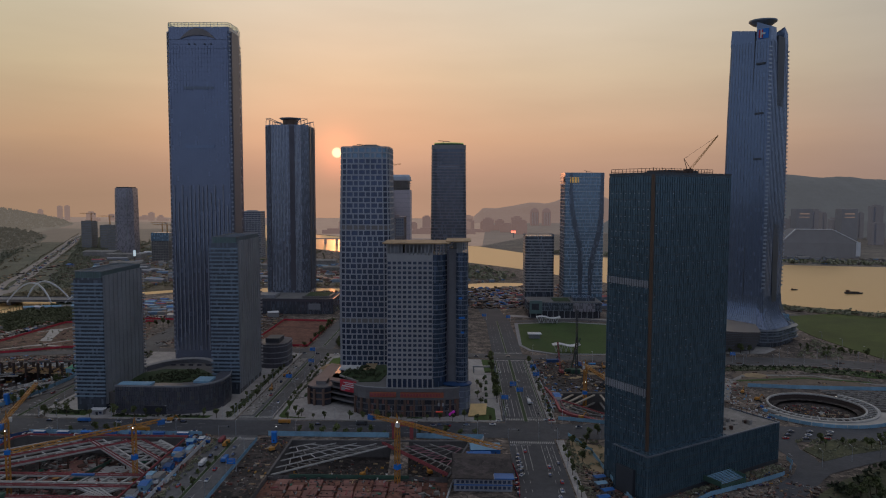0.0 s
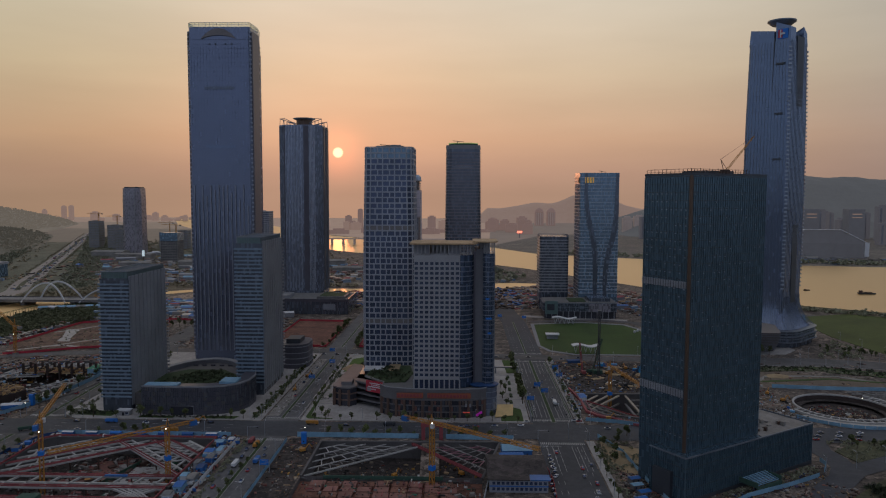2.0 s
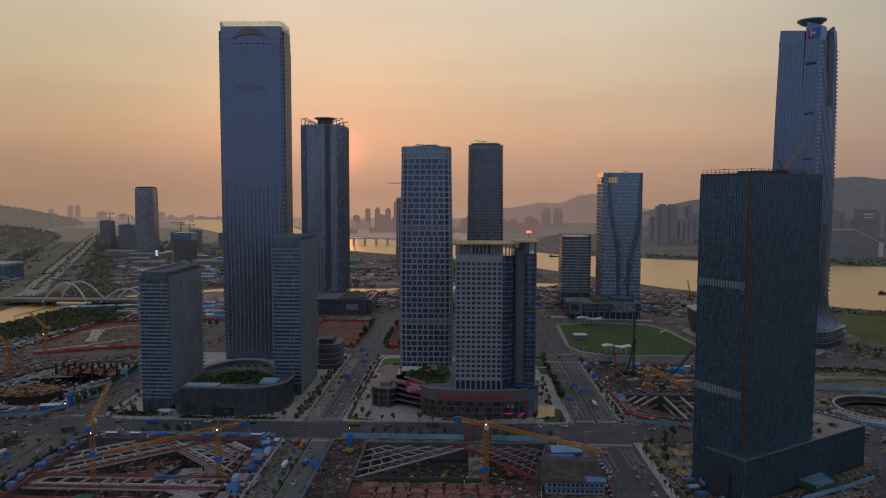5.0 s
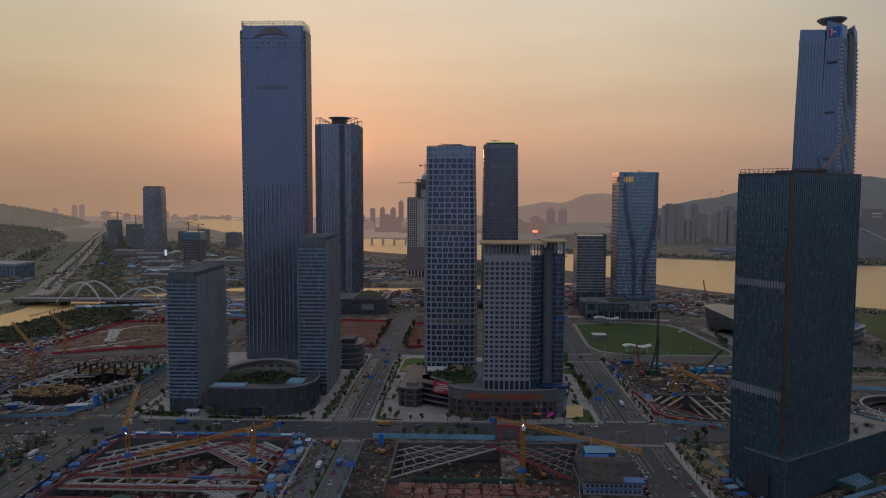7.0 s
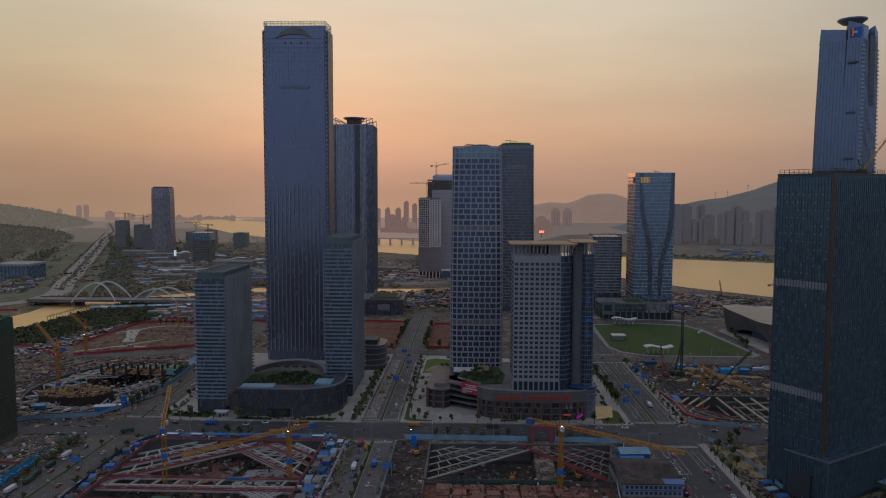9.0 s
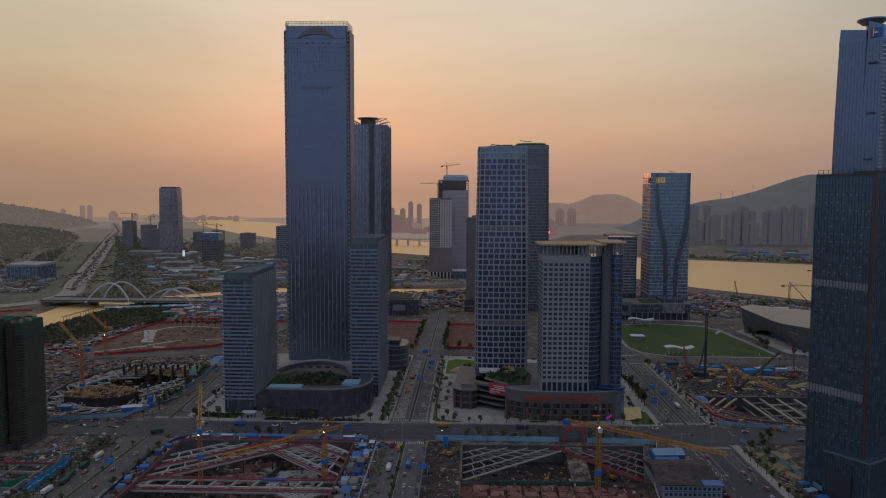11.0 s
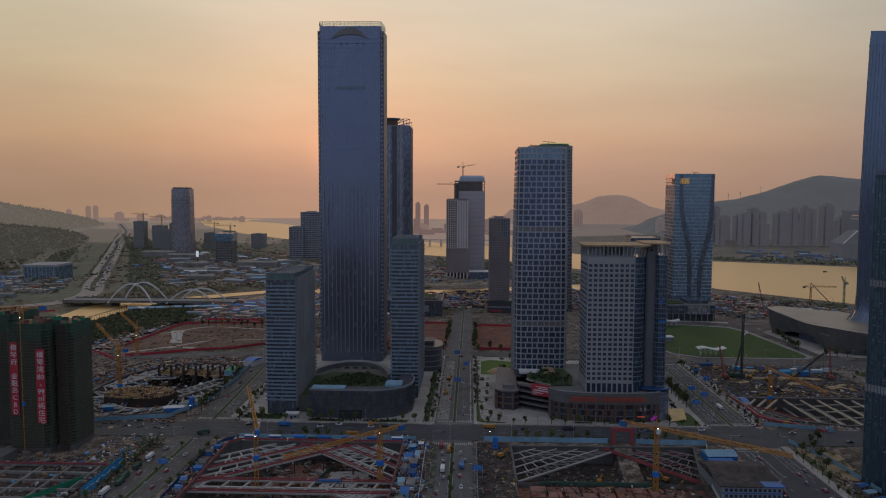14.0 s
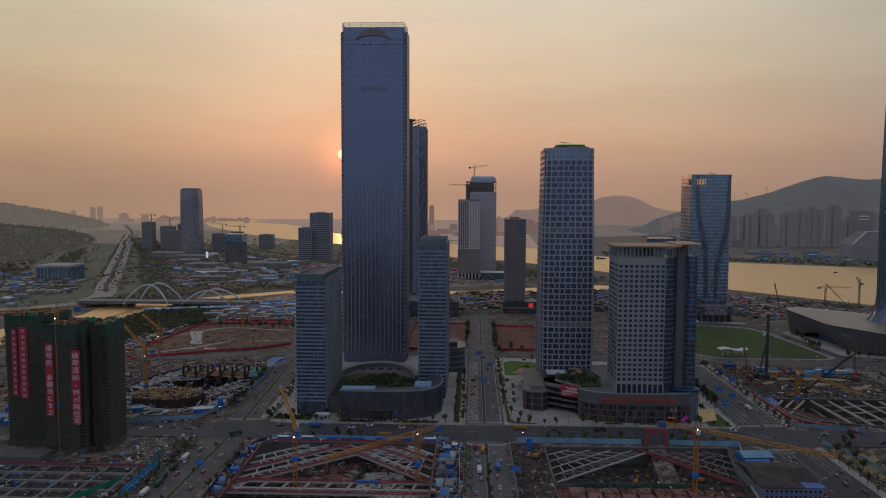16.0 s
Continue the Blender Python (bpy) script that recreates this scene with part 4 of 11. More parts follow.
        a.beam((x, dp - 1.5 if x < 101 else dp - 10, hp), (x, dp - 1.5 if x < 101 else dp - 10, hp + 3), 0.2)
        if k % 2 == 0:
            a.beam((L - 1, 2 + k * 1.9, hp), (L - 1, 2 + k * 1.9, hp + 3), 0.2)
    a.beam((66, dp - 1.5, hp + 2.6), (101, dp - 1.5, hp + 2.6), 0.18).beam((L - 1, 2, hp + 2.6), (L - 1, 33, hp + 2.6), 0.18)
    part("roof_scaffold", a, STEEL, p)
    part("entrance_box", Acc().box(-2.2, 0, 8, 20, 1, 15), DARK, p)
    for k in range(9):
        part("canopy_slat", Acc().box(44, 64, -3 - k * 1.0, -2.4 - k * 1.0, 6.0 - k * 0.25, 6.2 - k * 0.25), BLUE_PALE, p)
    part("canopy_frame", Acc().box(43.4, 44, -12, -0.7, 3.3, 6.2).box(64, 64.6, -12, -0.7, 3.3, 6.2).box(43.4, 64.6, -12.4, -11.8, 0, 4), GREEN_NET, p)
    rng = random.Random(8)
    for k in range(26):
        x, y = rng.uniform(69, 96), rng.uniform(5, 34)
        part("roof_unit", Acc().box(x, x + rng.uniform(1, 2.5), y, y + rng.uniform(1, 2.5), hp + 0.15, hp + rng.uniform(0.6, 2.6)), CONC if k % 3 else STEEL, p)


def tower_flared():
    t = thing("skyscraper", pose(320.5, 808, 0, 0, 0, -46), "very tall tapering glass skyscraper with flared skirt and helipad", "skyscraper")
    h, side = 322.0, 46.0

    def ol(k):
        return rrect(side * k, side * k, 3.0 * k, 2)

    prof = [(34, 1.03), (60, 1.02), (150, 1.05), (240, 1.02), (h, 0.96)]
    part("glass_shaft", Acc().loft([(z, ol(k)) for z, k in prof]), GLASS_STEEL, t)
    a = Acc()
    for x, y, nx, ny in along(ol(1.0), 3.4):
        for (z0, k0), (z1, k1) in zip(prof[:-1], prof[1:]):
            a.beam((x * k0 + nx * 0.15, y * k0 + ny * 0.15, z0), (x * k1 + nx * 0.15, y * k1 + ny * 0.15, z1), 0.18, 0.35)
    stuff("mullions", a, ALU_DULL, t)
    z = 60.0
    while z < h - 4:
        k = np.interp(z, [p[0] for p in prof], [p[1] for p in prof])
        part("transom", Acc().loft([(z, grow(ol(k), 0.2)), (z + 0.4, grow(ol(k), 0.2))]), GLASS_STEEL, t)
        z += 4.3
    s = side / 2
    # shade painted as dark strips for the broad face's blade slit and the narrow one's deep recess, slatted corner
    part("slit_shade_strip", Acc().loft([(40, [(1.0, -s * 1.05), (1.9, -s * 1.05), (1.9, -s * 0.9), (1.0, -s * 0.9)]), (h + 4, [(5.0, -s * 0.985), (5.9, -s * 0.985), (5.9, -s * 0.9), (5.0, -s * 0.9)])]), DARK, t)
    part("recess_shade_strip", Acc().loft([(44, [(s * 0.9, -4), (s * 1.065, -4), (s * 1.065, 8), (s * 0.9, 8)]), (h + 6, [(s * 0.9, -6), (s * 0.99, -6), (s * 0.99, 11), (s * 0.9, 11)])]), DARK, t)
    slats = Acc()
    for i in range(60):
        zz = 60 + 4.3 * i
        k = float(np.interp(zz, [p[0] for p in prof], [p[1] for p in prof])) * s * 0.985
        slats.obox(k, -k, zz, zz + 1.5, 3.2, 1.0, 45).obox(k, k, zz, zz + 1.5, 3.2, 1.0, -45)
    stuff("corner_slats", slats, ALU, t)
    for z in (197, 245, 297):
        part("plant_slot", Acc().box(8, 17, -s * 1.06, -s * 0.98, z, z + 2.0), DARK, t)
    # crown blades of different height
    k = 0.95 * s
    part("crown_blade", Acc().loft([(h - 2, [(-k, -k), (4.5, -k), (4.5, 4), (-k, 4)]), (0, [(-k + 1, -k + 0.5, h + 15), (4.5, -k + 0.5, h + 11), (4.5, 2, h + 10), (-k + 1, 2, h + 13)])]), GLASS_STEEL, t)
    part("crown_blade", Acc().loft([(h - 2, [(6.2, -k), (k, -k), (k, -7), (6.2, -7)]), (0, [(6.2, -k + 0.5, h + 20), (k - 0.6, -k + 0.5, h + 14), (k - 0.6, -8, h + 14), (6.2, -8, h + 20)])]), GLASS_STEEL, t)
    part("crown_blade", Acc().loft([(h - 2, [(6, 11), (k, 11), (k, k), (6, k)]), (0, [(7, 12, h + 10), (k - 0.6, 12, h + 18), (k - 0.6, k - 1, h + 12), (7, k - 1, h + 8)])]), GLASS_STEEL, t)
    part("helipad_stem", Acc().loft([(h - 2, ngon(7, 20, 2, 4)), (h + 20, ngon(6, 20, 2, 4))]), ALU_DULL, t)
    part("helipad", Acc().loft([(h + 21, ngon(10, 32, 2, 2)), (h + 24.5, ngon(14.5, 32, 2, 2)), (h + 25.8, ngon(14.5, 32, 2, 2))]), ALU_DULL, t)
    yy = -k - 0.2
    part("sign_panel", Acc().box(8.5, 19, yy - 0.5, yy + 1, h + 2, h + 12), SIGN_BLUE, t, "blue and red sign panel without lettering")
    part("sign_mark", Acc().box(9.1, 13.4, yy - 0.9, yy - 0.5, h + 2.8, h + 11.2), RED, t)
    part("sign_mark", Acc().box(11.0, 12.2, yy - 1.2, yy - 0.9, h + 2.8, h + 11.2).box(12.2, 16.2, yy - 1.2, yy - 0.9, h + 6, h + 8), WHITE, t)
    # skirt sweeping out over stepped podium
    rings = []
    for i in range(9):
        f = i / 8
        q = 1.03 + 0.56 * (1 - f) ** 2.6
        rings.append((18 + 33 * f, rrect(side * q, side * q, 3 + 17 * (1 - f), 4)))
    part("skirt", Acc().loft(rings), GLASS_STEEL, t)
    a = Acc()
    for x, y, nx, ny in along(ol(1.0), 1.9):
        for i in range(8):
            f, f2 = i / 8, (i + 1) / 8
            s0, s1 = 1.04 + 0.54 * (1 - f) ** 2.6, 1.04 + 0.54 * (1 - f2) ** 2.6
            a.beam((x * s0, y * s0, 18.2 + 33 * f), (x * s1, y * s1, 18.2 + 33 * f2), 0.3, 0.4)
    stuff("skirt_ribs", a, ALU_DULL, t)
    for i, (z0, z1, q) in enumerate(((0, 5.6, 1.72), (6.2, 11.6, 1.82), (12.2, 17.2, 1.78))):
        part("podium_tier", Acc().prism(rrect(side * q, side * q, 24, 6), z0, z1), GLASS_NIGHT, t)
    for z, q in ((5.4, 1.88), (8.6, 1.84), (11.4, 1.88), (14.4, 1.82), (17.0, 1.86)):
        part("podium_band", Acc().prism(rrect(side * q, side * q, 24, 6), z, z + 0.7), ALU_DULL, t)


def tower_wave():
    t = thing("office_tower", pose(163.8, 1009, 0), "blue-grey banded office tower with dark wavy bands", "tower")
    w, d, h = 52.4, 48.0, 189.0
    o = rrect(w, d, 1.2, 1)
    part("glass_shaft", Acc().prism(o, 0, h), GLASS_TEAL, t)
    band_parts("floor_band", t, o, 26, h - 6, 4.75, 0.85, 0.5, WHITE_GRID)
    part("top_screen", Acc().loft([(h - 5, grow(o, 0.3)), (h + 0.6, grow(o, 0.3)), (h + 0.6, grow(o, -0.5)), (h - 5, grow(o, -0.5))], False), GLASS_TEAL, t)
    stuff("mullions", fins(Acc(), o, 4.8, 24, h - 14, 0.15, 0.35), ALU_DULL, t)
    for pts in ([(0.16, 1.0), (0.15, 0.86), (0.19, 0.74), (0.27, 0.62), (0.36, 0.52), (0.41, 0.42), (0.42, 0.2), (0.42, 0.1)],
                [(0.95, 1.0), (0.94, 0.72), (0.90, 0.6), (0.82, 0.5), (0.73, 0.41), (0.68, 0.3), (0.67, 0.2), (0.67, 0.1)]):
        a = Acc()
        row = []
        for i in range(len(pts) - 1):
            for s in range(6):
                f = s / 6
                f = f * f * (3 - 2 * f) * 0.4 + f * 0.6
                u, v = pts[i][0] * (1 - f) + pts[i + 1][0] * f, pts[i][1] * (1 - f) + pts[i + 1][1] * f
                row.append((-w / 2 + u * w, v * h, 1.7 + 1.8 * math.sin(math.pi * (1 - v))))
        for x, z, hw in row[::-1]:
            a.v += [(x - hw, -d / 2 - 0.62, z), (x + hw, -d / 2 - 0.62, z), (x + hw, -d / 2, z), (x - hw, -d / 2, z)]
        for i in range(len(row) - 1):
            n = i * 4
            a.f += [(n, n + 1, n + 5, n + 4), (n + 1, n + 2, n + 6, n + 5), (n + 2, n + 3, n + 7, n + 6), (n + 3, n, n + 4, n + 7)]
        part("wavy_band", a, GLASS_NIGHT, t)
    # lit sign, drawn as plain upright bars
    for x in (-19.5, -17.2, -15.4, -13.1, -11.3, -9.0):
        part("sign_bar", Acc().box(x, x + 0.8, -d / 2 - 1.0, -d / 2 - 0.5, h - 13, h - 5.5), GOLD_SIGN, t)
    for y in (-19, -16, -13):
        part("sign_bar", Acc().box(-w / 2 - 1.0, -w / 2 - 0.5, y, y + 1.6, h - 13, h - 5.5), BRONZE, t)
    part("roof_arm", Acc().beam((6, 0, h), (6, 0, h + 3), 0.6).beam((3, 0, h + 4), (13, 0, h + 2), 0.5), DARK, t)
    u = thing("office_tower", pose(107, 1030, 0), "grey banded lower office block behind lawn", "tower")
    o = rrect(40, 40, 3, 2)
    part("glass_body", Acc().prism(o, 0, 102), GLASS_NIGHT, u)
    band_parts("floor_band", u, o, 24, 98, 4.0, 1.5, 0.35, STONE_PALE)
    part("roof_screen", railing(Acc(), o, 102, 2.5, 2.0), ALU_DULL, u)
    p = thing("podium_building", pose(132.5, 958, 0), "dark teal glass podium with stepped boxes at lawn edge", "building")
    o = rrect(94, 50, 7, 3)
    part("body", Acc().prism(o, 0, 9.5), DARK_WIN, p)
    part("upper_body", Acc().prism(grow(o, 0.8), 9.5, 20), GLASS_NIGHT, p)
    band_parts("facade_band", p, grow(o, 0.8), 9.6, 20, 5.0, 0.5, 0.4, ALU_DULL)
    stuff("mullions", fins(Acc(), grow(o, 0.8), 3.0, 9.6, 20, 0.16, 0.3), ALU_DULL, p)
    part("roof", Acc().prism(grow(o, 0.2), 20, 20.8), ROOF_GREY, p)
    part("roof_court", Acc().box(-14, 8, -18, 12, 20.8, 21.6), HEDGE, p, "planted roof court")
    part("roof_house", Acc().box(12, 40, -14, 16, 20.8, 25), GLASS_NIGHT, p)
    part("portal", Acc().box(10, 38, -27.2, -25.2, 9.0, 19.4), GLASS_DUSK, p)
    part("portal", Acc().box(-46, -30, -27.4, -25.2, 6, 23), CROWN_TEAL, p, "pale teal framed entrance box")
    part("portal_glass", Acc().box(-43.5, -34, -27.6, -27.4, 11, 19), DARK_WIN, p)
    for k in range(13):
        part("pilaster", Acc().box(-45 + k * 7.3, -44 + k * 7.3, -25.9, -25.2, 0, 9.4), STONE_GREY, p)


def tower_rear():
    t = thing("office_tower", pose(-20.5, 1022, 0), "dark slate glass tower with rounded corners and dim lit roof rim", "tower")
    w, d, h = 47.0, 46.0, 226.0
    r = lambda k: rrect(w * k, d * k, 8 * k, 3)
    part("glass_shaft", Acc().loft([(0, r(1.12)), (110, r(1.05)), (h, r(1.0))]), GLASS_NIGHT, t)
    z = 10.0
    while z < h - 9:
        k = 1.12 - 0.07 * min(z / 110, 1) - max(0, (z - 110) / 116) * 0.05
        part("floor_band", Acc().loft([(z, grow(r(k), 0.3)), (z + 1.2, grow(r(k), 0.3))]), PANEL_DUSK, t)
        z += 4.3
    part("crown_band", Acc().loft([(h - 4, grow(r(1.0), 0.35)), (h + 1.6, grow(r(1.0), 0.1)), (h + 1.6, grow(r(1.0), -1.2)), (h - 4, grow(r(1.0), -1.2))], False), STONE_GREY, t)
    part("crown_drum", Acc().loft([(h, rrect(42, 42, 15, 5)), (h + 4.0, rrect(40, 40, 15, 5))]), GREEN_NET, t, "dark green drum under the roof rim")
    part("lit_rim", Acc().loft([(h + 4.0, rrect(41, 41, 15, 5)), (h + 5.0, rrect(41, 41, 15, 5))]), glow("dim_green_lit_rim", (0.55, 0.62, 0.22), 0.28), t, "dim yellow-green lit roof rim")
    part("plant_strip", Acc().box(-14, 14, -d / 2 - 0.9, -d / 2 - 0.3, h - 29, h - 27.8), FIN, t)
    for x, z in ((-13, h - 22), (-8, h - 23), (-8, h - 18), (-13, h - 27)):
        part("vent", Acc().box(x, x + 1.6, -d / 2 - 0.8, -d / 2 - 0.2, z, z + 2.2), DARK, t)
    part("roof_arm", Acc().beam((-8, 0, h + 5), (-8, 0, h + 8), 0.8).beam((-15, 0, h + 9), (1, 0, h + 7.5), 0.7), DARK, t)


def twin(x, y, w, d, h, rows):
    t = thing("apartment_tower", pose(x, y, 0), "slim tower with pale horizontal sunshade bands and glass crown", "tower", "twin banded towers")
    part("body", Acc().box(0, w, 0, d, 0, h), GLASS_NIGHT, t)
    zp = (h - 12) / rows
    band = Acc().box(-1.2, w + 0.9, -1.1, 0.0, 0, zp * 0.38).box(-0.9, 0.0, 0.0, d - 2, 0, zp * 0.38).mesh("sunshade_band", SHADE)
    for r in range(rows):
        ob = new("sunshade_band", band)
        ob.parent = t
        ob.matrix_basis = pose(0, 0, 10 + r * zp)
    # stone flank with shallow piers, and balcony ends at the rear corner
    part("flank", Acc().box(w - 0.1, w + 0.5, 1.2, d - 1.2, 4, h + 1.5), FLANK, t)
    me = Acc().box(w + 0.4, w + 1.0, -0.45, 0.45, 4, h + 1.5).mesh("pier", FLANK)
    repeat("pier", t, me, [pose(0, d * (0.05 + 0.1 * k), 0) for k in range(10)])
    me = Acc().box(w - 1.5, w + 1.6, d - 1.0, d + 1.2, 0, zp * 0.4).mesh("balcony", STONE_PALE)
    repeat("balcony", t, me, [pose(0, 0, 10 + r * zp) for r in range(rows)])
    for x0, x1, y0, y1 in ((1, w - 1, 1, 1.3), (1, w - 1, d - 1.3, d - 1), (1, 1.3, 1.3, d - 1.3), (w - 1.3, w - 1, 1.3, d - 1.3)):
        part("crown_glass", Acc().box(x0, x1, y0, y1, h, h + 4.6), CROWN_TEAL, t)
    a = fins(Acc(), [(0.8, 0.8), (w - 0.8, 0.8), (w - 0.8, d - 0.8), (0.8, d - 0.8)], 1.8, h, h + 5.0, 0.2, 0.3)
    a.box(0.4, w - 0.4, 0.4, 1.0, h + 4.6, h + 5.3).box(0.4, 1.0, 1.0, d - 0.4, h + 4.6, h + 5.3)
    part("crown_frame", a, ALU_DULL, t)
    part("roof_deck", Acc().box(1.6, w - 1.6, 1.6, d - 1.6, h + 2.4, h + 2.9), ROOF_GREY, t)
    slat = Acc().box(1.0, w - 1.0, -0.25, 0.25, h + 4.3, h + 4.7).mesh("roof_slat", ALU_DULL)
    repeat("roof_slat", t, slat, [pose(0, 4 + k * (d - 8) / 11, 0) for k in range(12)])
    return t


def twin_podium():
    p = thing("podium_building", pose(-218, 560, 0), "low dark ring-shaped podium with courtyard garden and curved front", "building")
    # outer wall: flat front with rounded eastern end, sweeping back along the towers
    front = [(-34, -51), (-10, -52.5), (14, -52), (26, -48), (34, -41), (38.5, -31), (39, -16), (36, -4)]
    inner = [(-34, -38), (-10, -40), (10, -39), (19, -36), (25, -31), (28, -24), (28, -16), (27, -4)]
    ring = front + inner[::-1]
    part("front_wall", Acc().ribbon(front, inner, 0, 20), PANEL_DARK, p)
    for z in (3.0, 6.5, 10, 13.5, 17):
        part("facade_line", Acc().ribbon([(x * 1.004, y - 0.18) for x, y in front], inner, z, z + 0.2), GLASS_NIGHT, p)
    part("parapet", Acc().ribbon([(x * 1.01, y - 0.4) for x, y in front], [(x * 0.985, y + 0.5) for x, y in front], 20, 21.2), STONE_GREY, p)
    ribs = Acc()
    for (xa, ya), (xb, yb) in zip(front[:-1], front[1:]):
        n = max(1, int(math.hypot(xb - xa, yb - ya) / 1.3))
        for j in range(n):
            x, y = xa + (xb - xa) * j / n, ya + (yb - ya) * j / n
            ribs.beam((x * 1.004, y - 0.15, 4), (x * 1.004, y - 0.15, 20), 0.16, 0.3)
    stuff("facade_rib", ribs, GLASS_NIGHT, p)
    rng = random.Random(64)
    tint = Acc()
    for (xa, ya), (xb, yb) in zip(front[:-1], front[1:]):
        n = max(1, int(math.hypot(xb - xa, yb - ya) / 2.6))
        for j in range(n):
            for z in (3.2, 6.7, 10.2, 13.7, 17.2):
                if rng.random() < 0.45:
                    f0, f1 = (j + 0.08) / n, (j + 0.92) / n
                    tint.beam((xa + (xb - xa) * f0, ya + (yb - ya) * f0 - 0.06, z + 1.5), (xa + (xb - xa) * f1, ya + (yb - ya) * f1 - 0.06, z + 1.5), 0.12, 2.7)
    stuff("facade_pane", tint, mixed("podium_pane_mix", [(0.085, 0.085, 0.1), (0.105, 0.1, 0.105), (0.075, 0.075, 0.085), (0.12, 0.108, 0.1)], 0.4), p)
    part("entrance", Acc().box(-12, 4, -53.4, -50, 0, 6.5), DARK_WIN, p)
    part("entrance_hood", Acc().box(-13, 5, -54.0, -51, 6.5, 7.0), PANEL_DARK, p)
    part("roof_light", Acc().box(-33, -9, -50, -41, 20, 21.3), BLUE_PALE, p, "pale blue-grey flat roof light")
    part("roof_light", Acc().box(19, 31, -40, -26, 20, 21.6), BLUE_PALE, p, "pale blue-grey flat roof light")
    # rear sweeping terrace round the tallest tower
    pts_o, pts_i = [], []
    for k in range(15):
        f = radians(180 - k * 12)
        pts_o.append((-17 + 37 * math.cos(f), 40 + 62 * math.sin(f) - 38))
        pts_i.append((-17 + 33 * math.cos(f), 40 + 56 * math.sin(f) - 38))
    part("sweeping_wall", Acc().ribbon(pts_i, pts_o, 0, 15), STONE_SLATE, p)
    part("sweeping_coping", Acc().ribbon([(x * 0.995, y * 0.995) for x, y in pts_i], [(x * 1.01, y * 1.01) for x, y in pts_o], 15, 15.6), STONE_GREY, p)
    part("court_deck", Acc().prism([(-45, -38), (26, -36), (27, -10), (20, 20), (0, 58), (-30, 58), (-48, 20)], 0, 12), CONC_DK, p)
    for k in range(6):
        part("terrace_screen", Acc().box(-33 + k * 7.5, -29 + k * 7.5, 47, 48, 12, 13.4), PANEL_DARK, p)
    part("court_lawn", Acc().prism([(-43, -37), (25, -35), (26, -12), (13, 18), (-2, 34), (-32, 34), (-46, 18)], 12, 12.3), HEDGE, p, "dark green courtyard lawn")


tower_tallest()
tower_ring()
tower_grid()
tower_white_block()
tower_dark()
tower_flared()
tower_wave()
tower_rear()
twin(-284.6, 517, 21, 66, 98, 31)
twin(-198.4, 562, 20.7, 62, 121, 36)
twin_podium()
g_ = thing("guard_house", pose(-264, 507, 0.16), "small white flat-roofed guard house on pavement", "kiosk")
part("wall", Acc().box(-4.5, 4.5, -2.5, 2.5, 0, 3.4), STONE_PALE, g_)
part("door", Acc().box(-0.8, 0.8, -2.6, -2.5, 0, 2.3), DARK_WIN, g_)
part("window", Acc().box(1.6, 3.6, -2.6, -2.5, 1.0, 2.4), GLASS_PANE, g_)
part("roof", Acc().box(-5, 5, -3, 3, 3.4, 3.9), WHITE, g_)

# ---- ground, water, roads ----
from mathutils.geometry import tessellate_polygon

PIT_W = [(-290, 340), (-180, 340), (-180, 458), (-286, 458), (-292, 452)]
PIT_M = [(-111, 398), (-8, 398), (5, 458), (-111, 456)]
PIT_E = [(73, 536), (84, 520), (128, 506), (196, 515), (196, 575), (76, 575)]
PIT_NW = ngon(1, 28, -386, 590, 58, 82)
PIT_RING = ngon(33, 40, 268, 546)
DECK = [(-111, 330), (-8, 330), (-8, 397.5), (-111, 397.5)]


def holed(name, outer, holes, z, material, label):
    polys = [[Vector((x, y, 0)) for x, y in p] for p in [outer] + holes]
    a = Acc()
    a.v = [(p.x, p.y, z) for poly in polys for p in poly]
    for tri in tessellate_polygon(polys):
        p, q, r = (Vector(a.v[i]) for i in tri)
        a.f.append(tri if (q - p).cross(r - p).z > 0 else tri[::-1])
    return single(name, a, material, label, "ground", "", "structure")


HOLES = [PIT_W, PIT_M, PIT_E, PIT_NW, PIT_RING, DECK]
holed("ground", [(-4600, -700), (4600, -700), (4600, 4900), (-4600, 4900)], HOLES, -0.6, SCRUB, "bare and scrubby flat land")
holed("ground_construction_land", [(-700, 200), (520, 200), (520, 980), (440, 1030), (330, 1160), (200, 1300), (-60, 1400), (-420, 1300), (-700, 900)], HOLES, -0.3, EARTH, "brown bare construction land")


def pit(name, pts, depth, wall, floor, label):
    a = Acc()
    n = len(pts)
    a.v = [(x, y, -depth) for x, y in pts] + [(x, y, -0.02) for x, y in pts]
    for i in range(n):
        j = (i + 1) % n
        a.f.append((j, i, n + i, n + j))
    single("wall_" + name, a, wall, label + " side", "wall", "", "structure")
    single("floor_" + name, Acc().sheet(pts, -depth), floor, label + " floor", "floor", "", "structure")


pit("pit_west", PIT_W, 11, CONC_DK, EARTH_DK, "deep braced excavation")
pit("pit_middle", PIT_M, 11, CONC_DK, EARTH_DK, "deep braced excavation")
pit("pit_east", PIT_E, 15, CONC_DK, EARTH_DK, "deep braced excavation")
pit("pit_northwest", PIT_NW, 10, CONC_DK, EARTH_DK, "round braced excavation")
pit("pit_ring", PIT_RING, 5.5, CORE_DARK, EARTH_DK, "round sunken court")
pit("deck_basement", DECK, 3, CONC_DK, EARTH_RED, "basement under construction")


